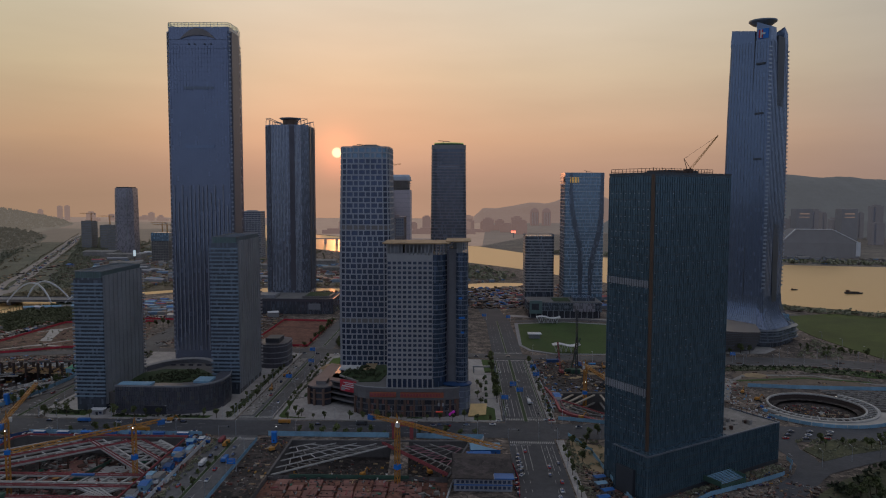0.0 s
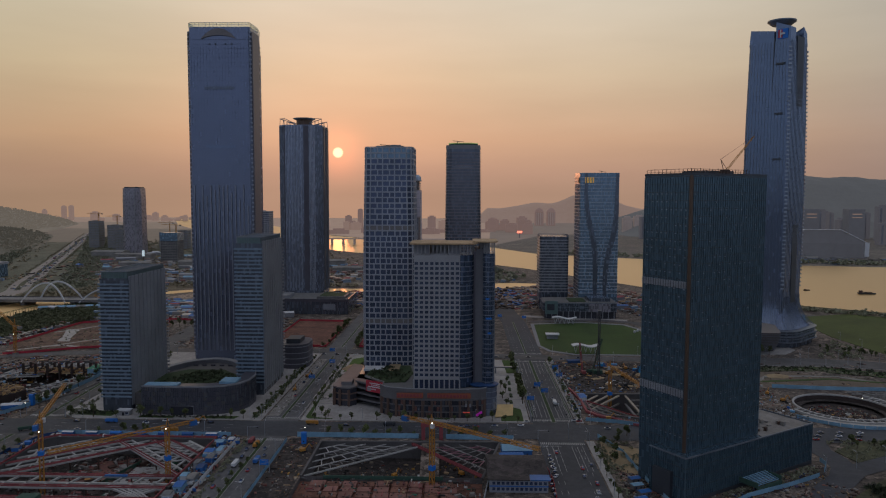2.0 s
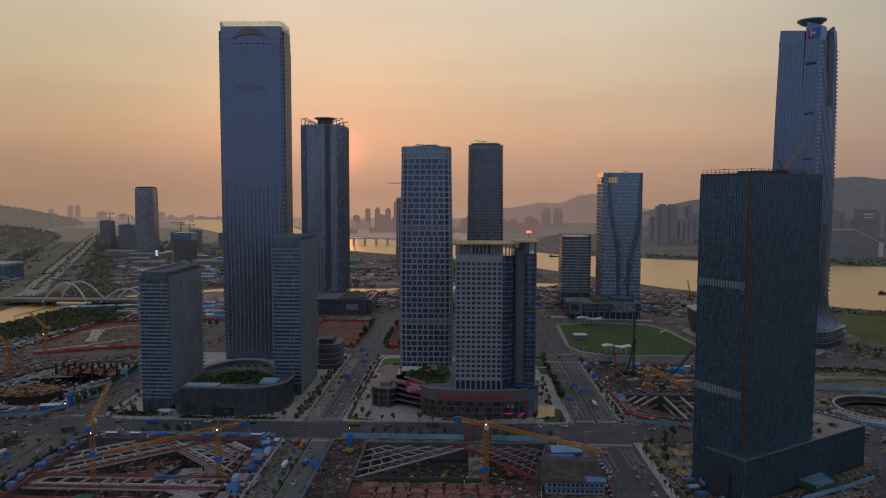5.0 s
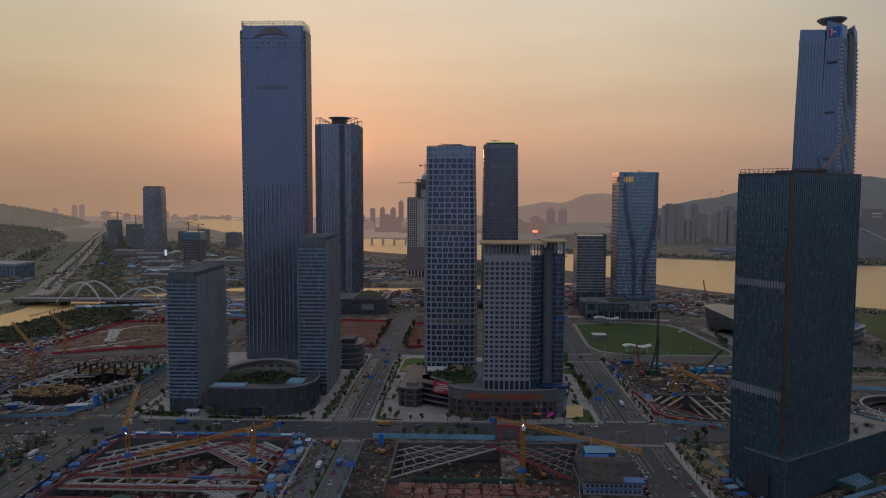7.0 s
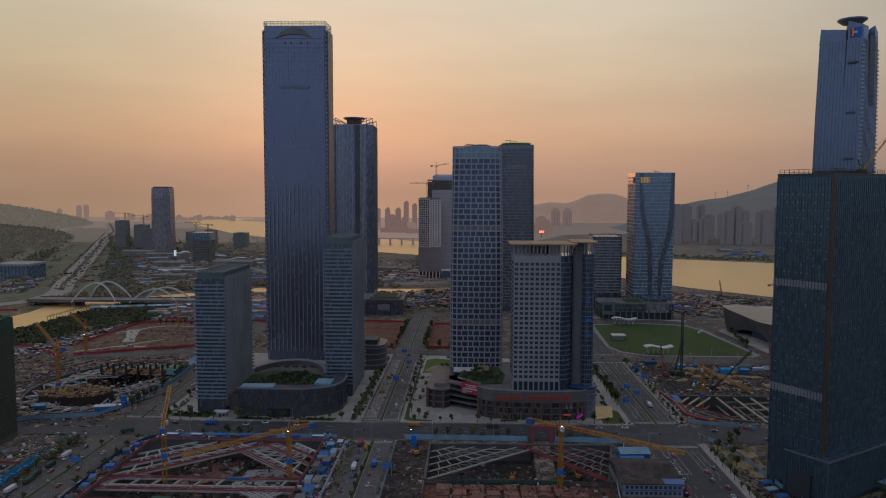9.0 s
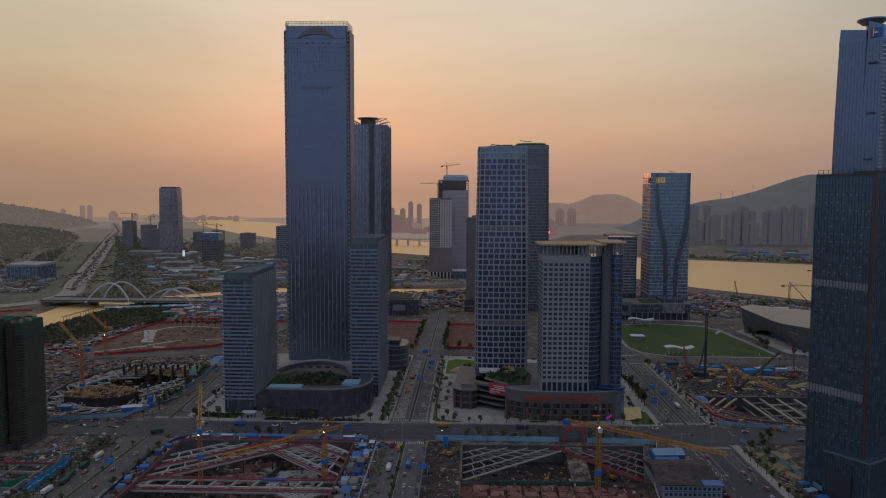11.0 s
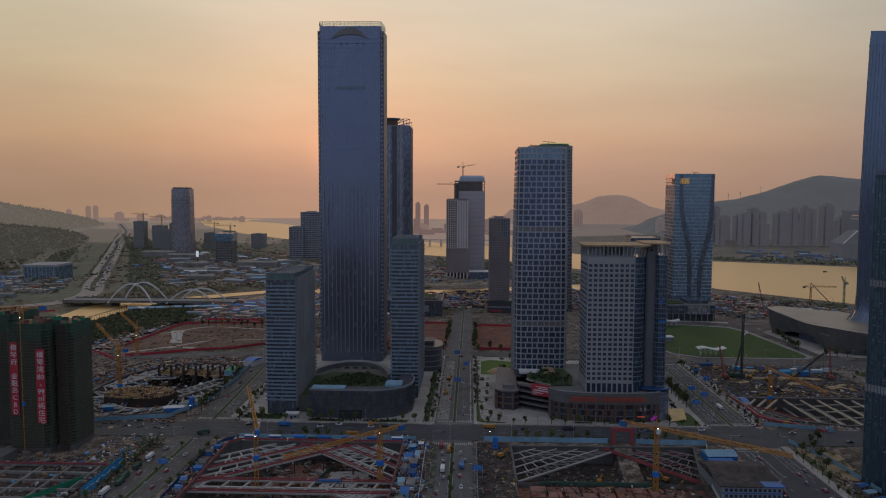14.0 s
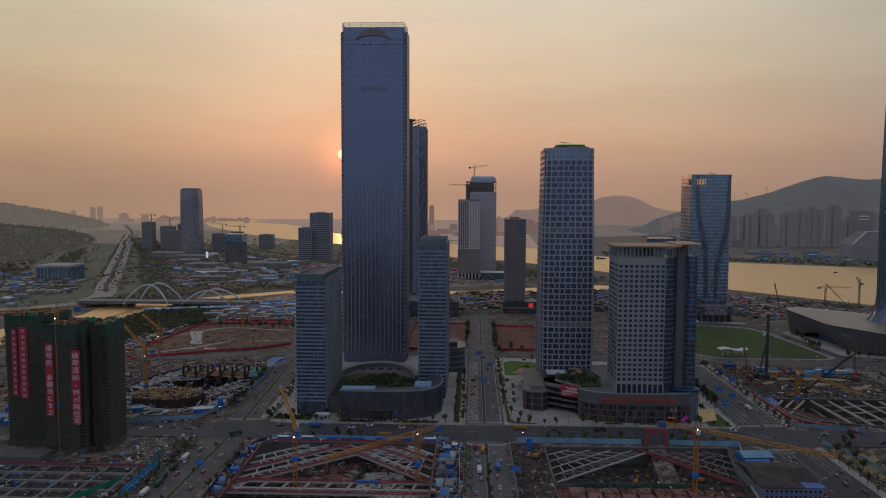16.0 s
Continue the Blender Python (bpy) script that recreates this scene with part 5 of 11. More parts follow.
def strip(name, pts, w, z, material, label, shift=0.0):
    """A ribbon along a bent line."""
    a = Acc()
    left, right = [], []
    for i, p in enumerate(pts):
        p = Vector(p)
        d = (Vector(pts[min(i + 1, len(pts) - 1)]) - Vector(pts[max(i - 1, 0)])).normalized()
        nrm = Vector((-d.y, d.x))
        left.append(p + nrm * (w / 2 + shift))
        right.append(p - nrm * (w / 2 - shift))
    n = len(pts)
    a.v = [(p.x, p.y, z) for p in left] + [(p.x, p.y, z) for p in right]
    a.f = [(i, n + i, n + i + 1, i + 1) for i in range(n - 1)]
    return single(name, a, material, label, name.split("_")[0], "", "structure")


def polygon(name, pts, z, material, label, category="ground"):
    return single(name, Acc().sheet(pts, z), material, label, category, "", "structure")


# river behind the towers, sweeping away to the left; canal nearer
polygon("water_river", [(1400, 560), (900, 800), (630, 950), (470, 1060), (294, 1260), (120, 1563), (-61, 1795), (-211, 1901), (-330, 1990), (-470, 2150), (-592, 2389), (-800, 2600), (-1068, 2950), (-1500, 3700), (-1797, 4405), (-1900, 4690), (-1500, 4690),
                        (-1100, 4000), (-690, 2990), (-226, 2422), (49, 2235), (186, 1950), (491, 1791), (764, 1672), (1700, 1500), (2900, 700)], 0.0, WATER, "calm golden-coloured river reflecting the sunset", "water")
polygon("water_canal", [(-880, 600), (-720, 680), (-650, 750), (-620, 818), (-614, 874), (-608, 950), (-606, 977), (-590, 1035), (-529, 1103), (-457, 1166), (-187, 1165), (-52, 1180), (100, 1265), (130, 1300), (60, 1310), (-100, 1244), (-187, 1215), (-440, 1216), (-540, 1140), (-630, 1060), (-672, 1025), (-682, 997), (-675, 943), (-680, 900), (-720, 820), (-790, 760), (-900, 720)], 0.02, WATER, "narrow golden-coloured canal reflecting the sunset", "water")
polygon("ground_river_bank", [(470, 1062), (294, 1262), (120, 1566), (-61, 1798), (-211, 1904), (-330, 1993), (-470, 2150), (-700, 2050), (-700, 1800), (-300, 1650), (-60, 1500), (100, 1350), (200, 1200), (360, 1090)], -0.25, EARTH, "bare river bank with works", "ground")
polygon("ground_far_bank", [(186, 1953), (491, 1794), (764, 1675), (1700, 1503), (2900, 800), (4200, 2400), (1200, 3300), (300, 2900), (49, 2238)], -0.2, HAZE_BANK, "far river bank", "ground")
# far flats below glow with haze painted into their materials
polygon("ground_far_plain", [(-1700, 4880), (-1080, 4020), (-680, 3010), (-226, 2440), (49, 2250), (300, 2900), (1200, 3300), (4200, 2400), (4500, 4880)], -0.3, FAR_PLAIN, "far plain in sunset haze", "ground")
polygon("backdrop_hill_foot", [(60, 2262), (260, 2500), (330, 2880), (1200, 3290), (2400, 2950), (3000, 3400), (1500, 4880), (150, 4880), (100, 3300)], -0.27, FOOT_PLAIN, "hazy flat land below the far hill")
polygon("ground_far_yard", [(-320, 985), (-60, 1000), (-10, 1160), (30, 1160), (55, 960), (62, 1010), (110, 1010), (110, 1060), (215, 1060), (225, 960), (420, 940), (440, 1030), (300, 1160), (150, 1300), (100, 1258), (-50, 1174), (-187, 1160), (-455, 1160), (-480, 1100)], -0.22, YARD, "trodden brown works land")
polygon("ground_far_works", [(-660, 1250), (-300, 1240), (-60, 1300), (-40, 1420), (-300, 1640), (-700, 1780), (-980, 1900), (-900, 1650)], -0.24, PLAIN, "trodden works land, paled for haze")
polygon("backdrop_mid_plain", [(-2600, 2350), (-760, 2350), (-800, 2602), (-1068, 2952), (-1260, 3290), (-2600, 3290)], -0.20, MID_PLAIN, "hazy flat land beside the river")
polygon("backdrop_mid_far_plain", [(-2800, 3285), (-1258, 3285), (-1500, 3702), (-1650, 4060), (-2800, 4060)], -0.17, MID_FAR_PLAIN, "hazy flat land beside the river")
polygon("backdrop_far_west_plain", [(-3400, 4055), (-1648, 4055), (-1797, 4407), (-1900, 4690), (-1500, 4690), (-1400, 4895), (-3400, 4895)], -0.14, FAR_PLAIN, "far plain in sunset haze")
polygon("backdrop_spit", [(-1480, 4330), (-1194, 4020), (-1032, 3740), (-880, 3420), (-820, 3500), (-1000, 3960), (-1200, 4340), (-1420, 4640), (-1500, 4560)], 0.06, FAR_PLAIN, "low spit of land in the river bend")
polygon("ground_west_plain", [(-600, 1255), (-690, 1120), (-770, 1000), (-1100, 880), (-1900, 1000), (-2400, 2200), (-2100, 4000), (-1700, 4300), (-1075, 2950), (-600, 2392), (-480, 2160), (-705, 2050), (-705, 1785), (-985, 1905), (-905, 1650), (-665, 1255)], -0.27, MEADOW, "plain below the wooded hill, paled for haze")
# streets
AVENUE = [(45, 250), (45, 480), (45, 700), (44, 900), (36, 1000), (10, 1150)]
BOULEVARD = [(-148, 250), (-148, 480), (-147, 760), (-144, 1100)]
CROSS = [(-760, 474), (-330, 480), (0, 481), (100, 480), (170, 483), (230, 480), (290, 478), (360, 492), (600, 560)]
WEST = [(-318, 250), (-318, 400), (-318, 490), (-325, 610), (-332, 760), (-345, 1000)]
NORTH = [(-480, 690), (-340, 722), (-146, 727), (45, 706), (200, 698), (330, 690), (430, 650), (700, 560)]
strip("road_avenue", AVENUE, 30, 0.03, ASPHALT, "wide asphalt avenue with lane markings")
strip("road_boulevard", BOULEVARD, 25, 0.03, ASPHALT_PALE, "asphalt boulevard with planted median")
strip("road_cross", CROSS, 31, 0.06, ASPHALT, "wide asphalt cross street")
strip("road_west", WEST, 27, 0.045, ASPHALT_OLD, "dusty asphalt road with green verge")
strip("road_north", NORTH, 19, 0.05, ASPHALT_OLD, "asphalt road behind the plots")
strip("road_motorway", [(-1000, 900), (-880, 940), (-780, 985), (-738, 1040), (-738, 1110), (-757, 1165)], 34, 0.07, MOTORWAY, "pale wide road bending to the bridge")
MAIN_ROAD = [(-757, 1165), (-809, 1268), (-860, 1394), (-898, 1470), (-1017, 1740), (-1252, 2257), (-1372, 2500), (-1447, 2700), (-1592, 3030), (-2010, 3830)]
for side in (-1, 1):
    strip("road_motorway", MAIN_ROAD, 12, 0.07, MOTORWAY, "pale carriageway leading straight to the hills", side * 10.5)
strip("road_motorway_verge", MAIN_ROAD, 8, 0.12, UNDERWOOD, "planted strip between carriageways")
strip("road_slip", [(150, 300), (160, 345), (176, 382), (196, 404), (205, 420), (207, 436), (205, 452), (210, 468), (222, 478)], 15, 0.1, ASPHALT, "curved asphalt slip road round glass podium")
strip("road_bend", [(176, 384), (207, 416), (235, 431), (260, 443), (330, 468), (600, 520)], 15, 0.08, ASPHALT, "curved asphalt slip road")
strip("road_riverside", [(150, 690), (215, 760), (235, 860), (215, 940), (260, 1030), (420, 1000), (520, 870), (560, 700)], 12, 0.03, ASPHALT_OLD, "riverside road")
strip("road_lawn_side", [(232, 690), (222, 716), (218, 750), (207, 862), (196, 905), (150, 922), (66, 906)], 15, 0.045, ASPHALT_OLD, "asphalt road along the lawn")
strip("road_lawn", [(60, 950), (120, 930), (190, 920)], 14, 0.04, PAVING, "paved forecourt")

# pavements, raised like kerbs
def slab(name, pts, h, material, label):
    ccw = sum(a[0] * b[1] - b[0] * a[1] for a, b in zip(pts, pts[1:] + pts[:1])) > 0
    return single(name, Acc().prism(pts if ccw else pts[::-1], -0.3, h), material, label, "pavement", "", "structure")


slab("pavement_plaza", [(-134, 499), (28, 499), (28.5, 690), (-133, 712)], 0.16, PAVING, "pale granite plaza round the white office block")
slab("pavement_twin", [(-309, 508), (-296, 498), (-162, 498), (-161, 714), (-312, 714)], 0.16, PAVING, "pale granite pavement round the twin towers")
slab("pavement_lawn", [(91, 718), (196, 717), (205, 726), (204, 750), (193, 863), (181, 892), (127, 907), (64, 892), (59.6, 760), (68, 734)], 0.12, STONE_GREY, "grey paved path round the lawn")
slab("pavement_avenue_east", [(61, 500), (66, 500), (66, 690), (61, 690)], 0.16, PAVING, "pavement beside the avenue")
slab("pavement_avenue_south", [(61, 300), (66, 300), (66, 462), (61, 462)], 0.16, PAVING, "pavement beside the avenue")
# grass
def lawn(pts, z, label, material=None):
    return single("lawn", Acc().prism(pts, -0.2, z), material or GRASS, label, "lawn", "", "structure")


lawn([(94, 722), (194, 721), (200, 729), (199, 748), (188, 860), (177, 886), (127, 901), (68, 886), (63, 762), (71, 738)], 0.24, "large mown green lawn")
lawn([(-127, 640), (-97, 642), (-95, 690), (-118, 697), (-126, 690)], 0.28, "small round-cornered lawn beside the grid tower", GRASS_FRESH)
lawn([(-132, 506), (-129.5, 503), (-112, 502), (-112, 503.5), (-126, 506), (-129, 512), (-130, 545), (-132, 545)], 0.3, "curved planted strip at plaza corner")
lawn([(-300, 506), (-272, 503), (-271, 515), (-298, 516)], 0.3, "dark planted bed at tower corner")
lawn([(-252, 501), (-226, 500), (-226, 505), (-252, 505)], 0.3, "planted bed before dark podium")
lawn([(-206, 500), (-182, 500), (-180, 506), (-206, 505)], 0.3, "planted bed before dark podium")
lawn([(8, 502), (24, 502), (24, 530), (14, 540), (9, 525)], 0.3, "green mound by plaza entrance")
lawn([(402, 880), (398, 820), (404, 760), (412, 705), (520, 640), (700, 590), (860, 700), (620, 900), (500, 985), (430, 960)], 0.1, "wide green field by the river", FIELD)
lawn([(214, 450), (218, 430), (240, 442), (300, 464), (380, 480), (340, 474), (290, 468), (240, 468)], 0.2, "planted verge by slip road", UNDERWOOD)
lawn([(180, 300), (420, 300), (420, 462), (330, 453), (248, 422), (215, 402), (190, 380), (176, 350)], 0.2, "wooded verge by slip road", UNDERWOOD)
lawn([(212, 664), (258, 672), (314, 674), (367, 654), (440, 626), (430, 612), (356, 634), (335, 648), (287, 661), (214, 652)], 0.1, "dark planted strip on bare land")
lawn([(236, 622), (300, 634), (350, 620), (350, 616), (300, 629), (238, 618)], 0.1, "thin planted strip on bare land")
lawn([(20, 640), (30, 640), (30, 690), (18, 690)], 0.3, "grass strip by avenue")
# planted medians
for name, pts, w, sh in (("median", [(31.6, 512), (31.6, 684)], 1.8, 0), ("median", [(58.6, 512), (58.6, 684)], 1.6, 0), ("median", [(45, 500), (45, 690)], 3.2, 0), ("median", [(44, 720), (43, 905)], 2.4, 0), ("median", [(-148, 260), (-148, 460)], 2.6, 0), ("median", [(-148, 503), (-147, 700)], 2.6, 0),
                         ("median", [(-146, 745), (-144, 1080)], 2.6, 0), ("median", [(-318, 260), (-318, 462)], 3.4, 0), ("median", [(-319, 500), (-325, 610), (-331, 712)], 3.4, 0), ("median", [(-168, 503), (-167, 700)], 4.5, 0), ("median", [(-131, 540), (-130, 690)], 2.0, 0)):
    strip(name, pts, w, 0.2, KERB, "pale kerb of planted median")
    strip(name + "_planting", pts, w - 0.7, 0.28, HEDGE, "green low planting in median")
# earth plots and paths
polygon("ground_red_plot", [(-476, 695), (-446, 708), (-416, 726), (-384, 735), (-365, 750), (-350, 763), (-381, 882), (-417, 882), (-452, 881), (-472, 879), (-490, 869), (-493, 834), (-496, 791), (-499, 742)], -0.05, PLOT, "fenced bare plot with winding path")
polygon("ground_red_plot_b", [(-226, 745), (-163, 745), (-162, 894), (-226, 900)], -0.05, EARTH_RED, "fenced red earth plot")
polygon("ground_red_plot_c", [(-128, 745), (-92, 745), (-80, 880), (-128, 880)], -0.05, EARTH_RED, "fenced red earth plot")
polygon("ground_excavator_yard", [(67, 577), (198, 577), (196, 684), (67, 690)], -0.05, EARTH_DK, "dark wet excavation yard")
polygon("ground_sandy_patch", [(66, 420), (84, 400), (92, 450), (70, 462)], -0.1, SAND, "sandy ground beside the glass podium")
polygon("ground_tan_patch", [(254, 661), (284, 654), (329, 634), (346, 620), (337, 604), (261, 603), (232, 607), (240, 640)], -0.12, TAN_SOIL, "smooth tan levelled soil")
strip("road_forecourt", [(214, 694), (270, 695), (322, 695), (372, 684), (430, 656)], 33, 0.08, ASPHALT_OLD, "broad asphalt street beside skyscraper")
strip("road_forecourt_kerb", [(214, 676.5), (270, 677.5), (320, 677.5), (366, 667), (424, 640)], 1.2, 0.2, KERB, "pale kerb stone line")
polygon("ground_boulevard_yard", [(-132.5, 262), (-112, 262), (-112, 462), (-132.5, 462)], -0.04, EARTH_DK, "dark trodden yard between boulevard and pit")
strip("path_track", [(206, 560), (226, 612), (250, 640), (310, 642), (350, 612), (400, 600)], 5, -0.1, CONC, "pale dusty track over bare land")
strip("path_track_b", [(232, 622), (215, 660), (190, 676)], 5, -0.12, CONC, "pale dusty track over bare land")
polygon("path_forecourt", [(-491, 827), (-486, 829), (-467, 786), (-460, 762), (-446, 762), (-458, 791), (-468, 824), (-474, 834)], -0.02, PATH, "pale paved court on bare plot", "path")
strip("path_plot", [(-491, 812), (-484, 820), (-472, 832), (-466, 845), (-454, 856), (-433, 858), (-402, 849), (-372, 845)], 3.4, 0.0, PATH, "pale winding concrete path")
strip("path_plot_b", [(-484, 712), (-470, 724), (-456, 736), (-442, 751), (-428, 769), (-420, 776)], 3.4, 0.01, PATH, "pale winding concrete path")
strip("path_plot_c", [(-458, 736), (-442, 742), (-422, 736)], 5, 0.012, PATH, "pale winding concrete path")
strip("path_plot_d", [(-400, 779), (-382, 782), (-359, 788)], 2.6, 0.014, PATH, "pale winding concrete path")


# lane markings
def dashes(name, pts, step, length, w, z, side):
    a = Acc()
    for (x0, y0), (x1, y1) in zip(pts[:-1], pts[1:]):
        d = Vector((x1 - x0, y1 - y0))
        n = int(d.length / step)
        d.normalize()
        for k in range(n):
            x, y = x0 + d.x * (k * step) - d.y * side, y0 + d.y * (k * step) + d.x * side
            a.beam((x, y, z), (x + d.x * length, y + d.y * length, z), w, 0.02)
    return tagged(single(name, a, PAINT, "white dashed lane lines", "road marking"), kind="stuff")


for seg in ([(45, 300), (45, 462)], [(45, 500), (45, 690)], [(44, 722), (44, 900)]):
    for s in (-10.5, -7, 7, 10.5):
        dashes("lane_line", seg, 13, 4.5, 0.2, 0.06, s)
for seg in ([(45, 410), (45, 452)], [(45, 511), (45, 555)], [(45, 640), (45, 684)]):
    for s in (-12, -8.6, -5.2, 3.6, 7.2, 10.8):
        dashes("lane_line", seg, 14, 13.5, 0.24, 0.065, s)
for seg in ([(-148, 300), (-148, 462)], [(-148, 503), (-147, 700)]):
    for s in (-6, 6):
        dashes("lane_line", seg, 13, 4.5, 0.2, 0.06, s)
for seg in ([(-300, 480.3), (-165, 480.5)], [(-130, 480.6), (28, 481)]):
    for s in (-7, 0, 7):
        dashes("lane_line", seg, 13, 4.5, 0.2, 0.09, s)
for seg in ([(-318, 300), (-318, 462)], [(-319, 500), (-325, 610)]):
    for s in (-7, 7):
        dashes("lane_line", seg, 13, 4.5, 0.2, 0.08, s)


def crossing(x0, x1, y0, y1, across):
    c = thing("zebra_crossing", pose(0, 0, 0.07), "white zebra crossing bars on asphalt", "road marking")
    v = x0 if across else y0
    while v < (x1 if across else y1):
        part("bar", Acc().box(v, v + 0.55, y0, y1, 0.0, 0.02) if across else Acc().box(x0, x1, v, v + 0.55, 0.0, 0.02), PAINT, c)
        v += 1.2


crossing(31, 59, 503, 507, True)
crossing(31, 59, 455, 459, True)
crossing(31, 59, 686, 690, True)
crossing(31, 59, 719, 723, True)
crossing(-160, -136, 502, 506, True)
crossing(-160, -136, 456, 460, True)
crossing(-331, -305, 502, 506, True)
single("stop_line", Acc().box(46, 59.5, 509, 509.5, 0.05, 0.075), PAINT, "white stop line on asphalt", "road marking")
single("stop_line", Acc().box(30.5, 44, 452, 452.5, 0.05, 0.075), PAINT, "white stop line on asphalt", "road marking")
for k in range(5):
    strip("pavement_stripe", [(-176 + k * 2.4, 503), (-175 + k * 2.4, 560 + 14 * k)], 0.7, 0.18, KERB, "pale paving band beside boulevard")
for k in range(4):
    strip("pavement_stripe", [(-136.5 + 0.1 * k, 505 + k * 48), (-136.2 + 0.1 * k, 545 + k * 48)], 0.8, 0.1, PAVING, "pale paving band beside boulevard")
strip("kerb_avenue", [(29.2, 499), (29.2, 690)], 0.5, 0.2, KERB, "pale kerb stone line")
strip("kerb_avenue_b", [(60.8, 499), (60.8, 690)], 0.5, 0.2, KERB, "pale kerb stone line")
strip("kerb_boulevard", [(-134.3, 499), (-133.6, 700)], 0.5, 0.2, KERB, "pale kerb stone line")
strip("kerb_boulevard_b", [(-161.8, 499), (-161, 700)], 0.5, 0.2, KERB, "pale kerb stone line")
strip("kerb_cross", [(-300, 499.2), (28, 499.2)], 0.5, 0.2, KERB, "pale kerb stone line")

# ---- middle plot: podium and plaza ----


def plaza_podium():
    p = thing("podium_building", pose(-54.6, 513, 0), "dark four-storey curved shopping podium with brown stone piers", "building")

    def L(pts):
        return [(x + 54.6, y - 513) for x, y in pts]

    front = [(-80, 521), (-76, 515), (-70, 511.5), (-58, 509), (-38, 507.8), (-18, 508.4), (-6, 511), (-2, 514)]
    main = L(front + [(0, 600), (-80, 600)])
    part("main_block", Acc().prism(main, 0, 20), DARK_WIN, p)
    part("roof_deck", Acc().prism(L([(-79, 522), (-70, 513), (-38, 509.5), (-6, 512.5), (-1, 516), (-1, 599), (-79, 599)]), 20, 20.15), ROOF_GREY, p)
    me = front
    for z0, z1, k in ((3.9, 4.7, 0.5), (8.4, 9.2, 0.5), (12.6, 14.0, 0.8), (18.6, 20.9, 0.9)):
        part("cornice", Acc().ribbon(L([(x, y - k) for x, y in front]), L([(x, y + 0.8) for x, y in front]), z0, z1), PODIUM_STONE, p)
    part("fascia", Acc().ribbon(L([(x, y - 0.35) for x, y in front]), L([(x, y + 0.6) for x, y in front]), 14.0, 18.6), PODIUM_STONE, p)
    pier = Acc().box(-0.75, -0.15, -1.3, 0.3, 0, 12.6).box(0.15, 0.75, -1.3, 0.3, 0, 12.6).mesh("pier", STONE_BROWN)
    rail = Acc().box(-3.6, 3.6, -0.5, -0.2, 4.7, 5.9).box(-3.6, 3.6, -0.5, -0.2, 9.2, 10.2).mesh("balcony_rail", STONE_BROWN)
    for i in range(len(front) - 1):
        a, b = Vector(front[i]), Vector(front[i + 1])
        n = max(1, round((b - a).length / 8))
        for j in range(n):
            q = a + (b - a) * ((j + 0.5) / n)
            turn = math.degrees(math.atan2(b.y - a.y, b.x - a.x))
            ob = new("pier", pier)
            ob.parent = p
            ob.matrix_basis = pose(q.x + 54.6, q.y - 513, 0, 0, 0, turn)
    panes = Acc()
    rng = random.Random(21)
    for (xa, ya), (xb, yb) in zip(L(front)[:-1], L(front)[1:]):
        n = max(1, round(math.hypot(xb - xa, yb - ya) / 2.0))
        for j in range(n):
            for z, hh in ((0.4, 3.3), (4.9, 3.3), (9.4, 3.0)):
                if rng.random() < 0.7:
                    f0, f1 = (j + 0.1) / n, (j + 0.9) / n
                    panes.beam((xa + (xb - xa) * f0, ya + (yb - ya) * f0 - 0.1, z + hh / 2), (xa + (xb - xa) * f1, ya + (yb - ya) * f1 - 0.1, z + hh / 2), 0.14, hh)
    stuff("shop_pane", panes, mixed("shop_pane_mix", [(0.05, 0.055, 0.07), (0.12, 0.085, 0.07), (0.035, 0.035, 0.04), (0.17, 0.14, 0.12), (0.07, 0.08, 0.1), (0.2, 0.09, 0.07)], 0.3), p)
    part("parapet", Acc().ribbon(L([(x, y - 1.0) for x, y in front]), L([(x, y - 0.5) for x, y in front]), 20.9, 21.5), STONE_PALE, p)
    # shop sign strips as plain bars on the fascia
    rng = random.Random(2)
    for xa, xb in ((-66, -48), (-44, -14)):
        x = xa
        part("sign_board", Acc().box(xa + 54.6 - 0.5, xb + 54.6 + 0.5, -6.3, -5.2, 14.6, 18.2), ORANGE_SIGN, p, "dull orange sign board")
        while x < xb - 1.5:
            w = rng.uniform(1.1, 1.9)
            part("sign_bar", Acc().box(x + 54.6, x + w + 54.6, -6.55, -6.3, 15.4, 17.5), RED_FADED, p)
            x += w + 0.7
    for x in (-17.5, -14.5):
        part("lit_sign", Acc().box(x + 54.6, x + 1.2 + 54.6, -6.6, -5.9, 8.6, 10.8), STONE_PALE, p)
    part("lit_sign", Acc().box(-19 + 54.6, -14.0 + 54.6, -6.6, -5.9, 4.2, 4.8), glow("red_lit_strip", (0.9, 0.12, 0.08), 0.15), p)
    # recessed entrance with open terraces
    for z in (4.2, 8.6, 13.0, 17.2):
        part("terrace", Acc().prism(L([(-101, 540), (-90, 532), (-80, 526), (-78, 560), (-101, 560)]), z, z + 1.2), PODIUM_STONE, p)
    part("recess_wall", Acc().prism(L([(-101, 548), (-90, 542), (-80, 536), (-79.5, 600), (-101, 600)]), 0, 18.4), DARK_WIN, p)
    # red billboard
    b = thing("billboard", pose(-85, 526.5, 13.0, 0, 0, -31), "red billboard with pale illegible lines", "billboard")
    face = part("panel", Acc().box(-7.5, 7.5, -0.4, 0.4, 0, 8.5), RED, b)
    for z, xa, xb, h in ((6.4, -4, 5.5, 0.6), (5.2, -2.5, 5.5, 0.5), (3.6, -5.5, 6.2, 0.8), (2.0, -6, 2, 0.5)):
        part("text_bar", Acc().box(xa, xb, -0.55, -0.4, z, z + h), WHITE, face)
    part("picture_shape", Acc().prism([(-6.5, -0.55), (-3.0, -0.55), (-3.0, -0.4), (-6.5, -0.4)], 0.6, 3.2), STONE_PALE, b)
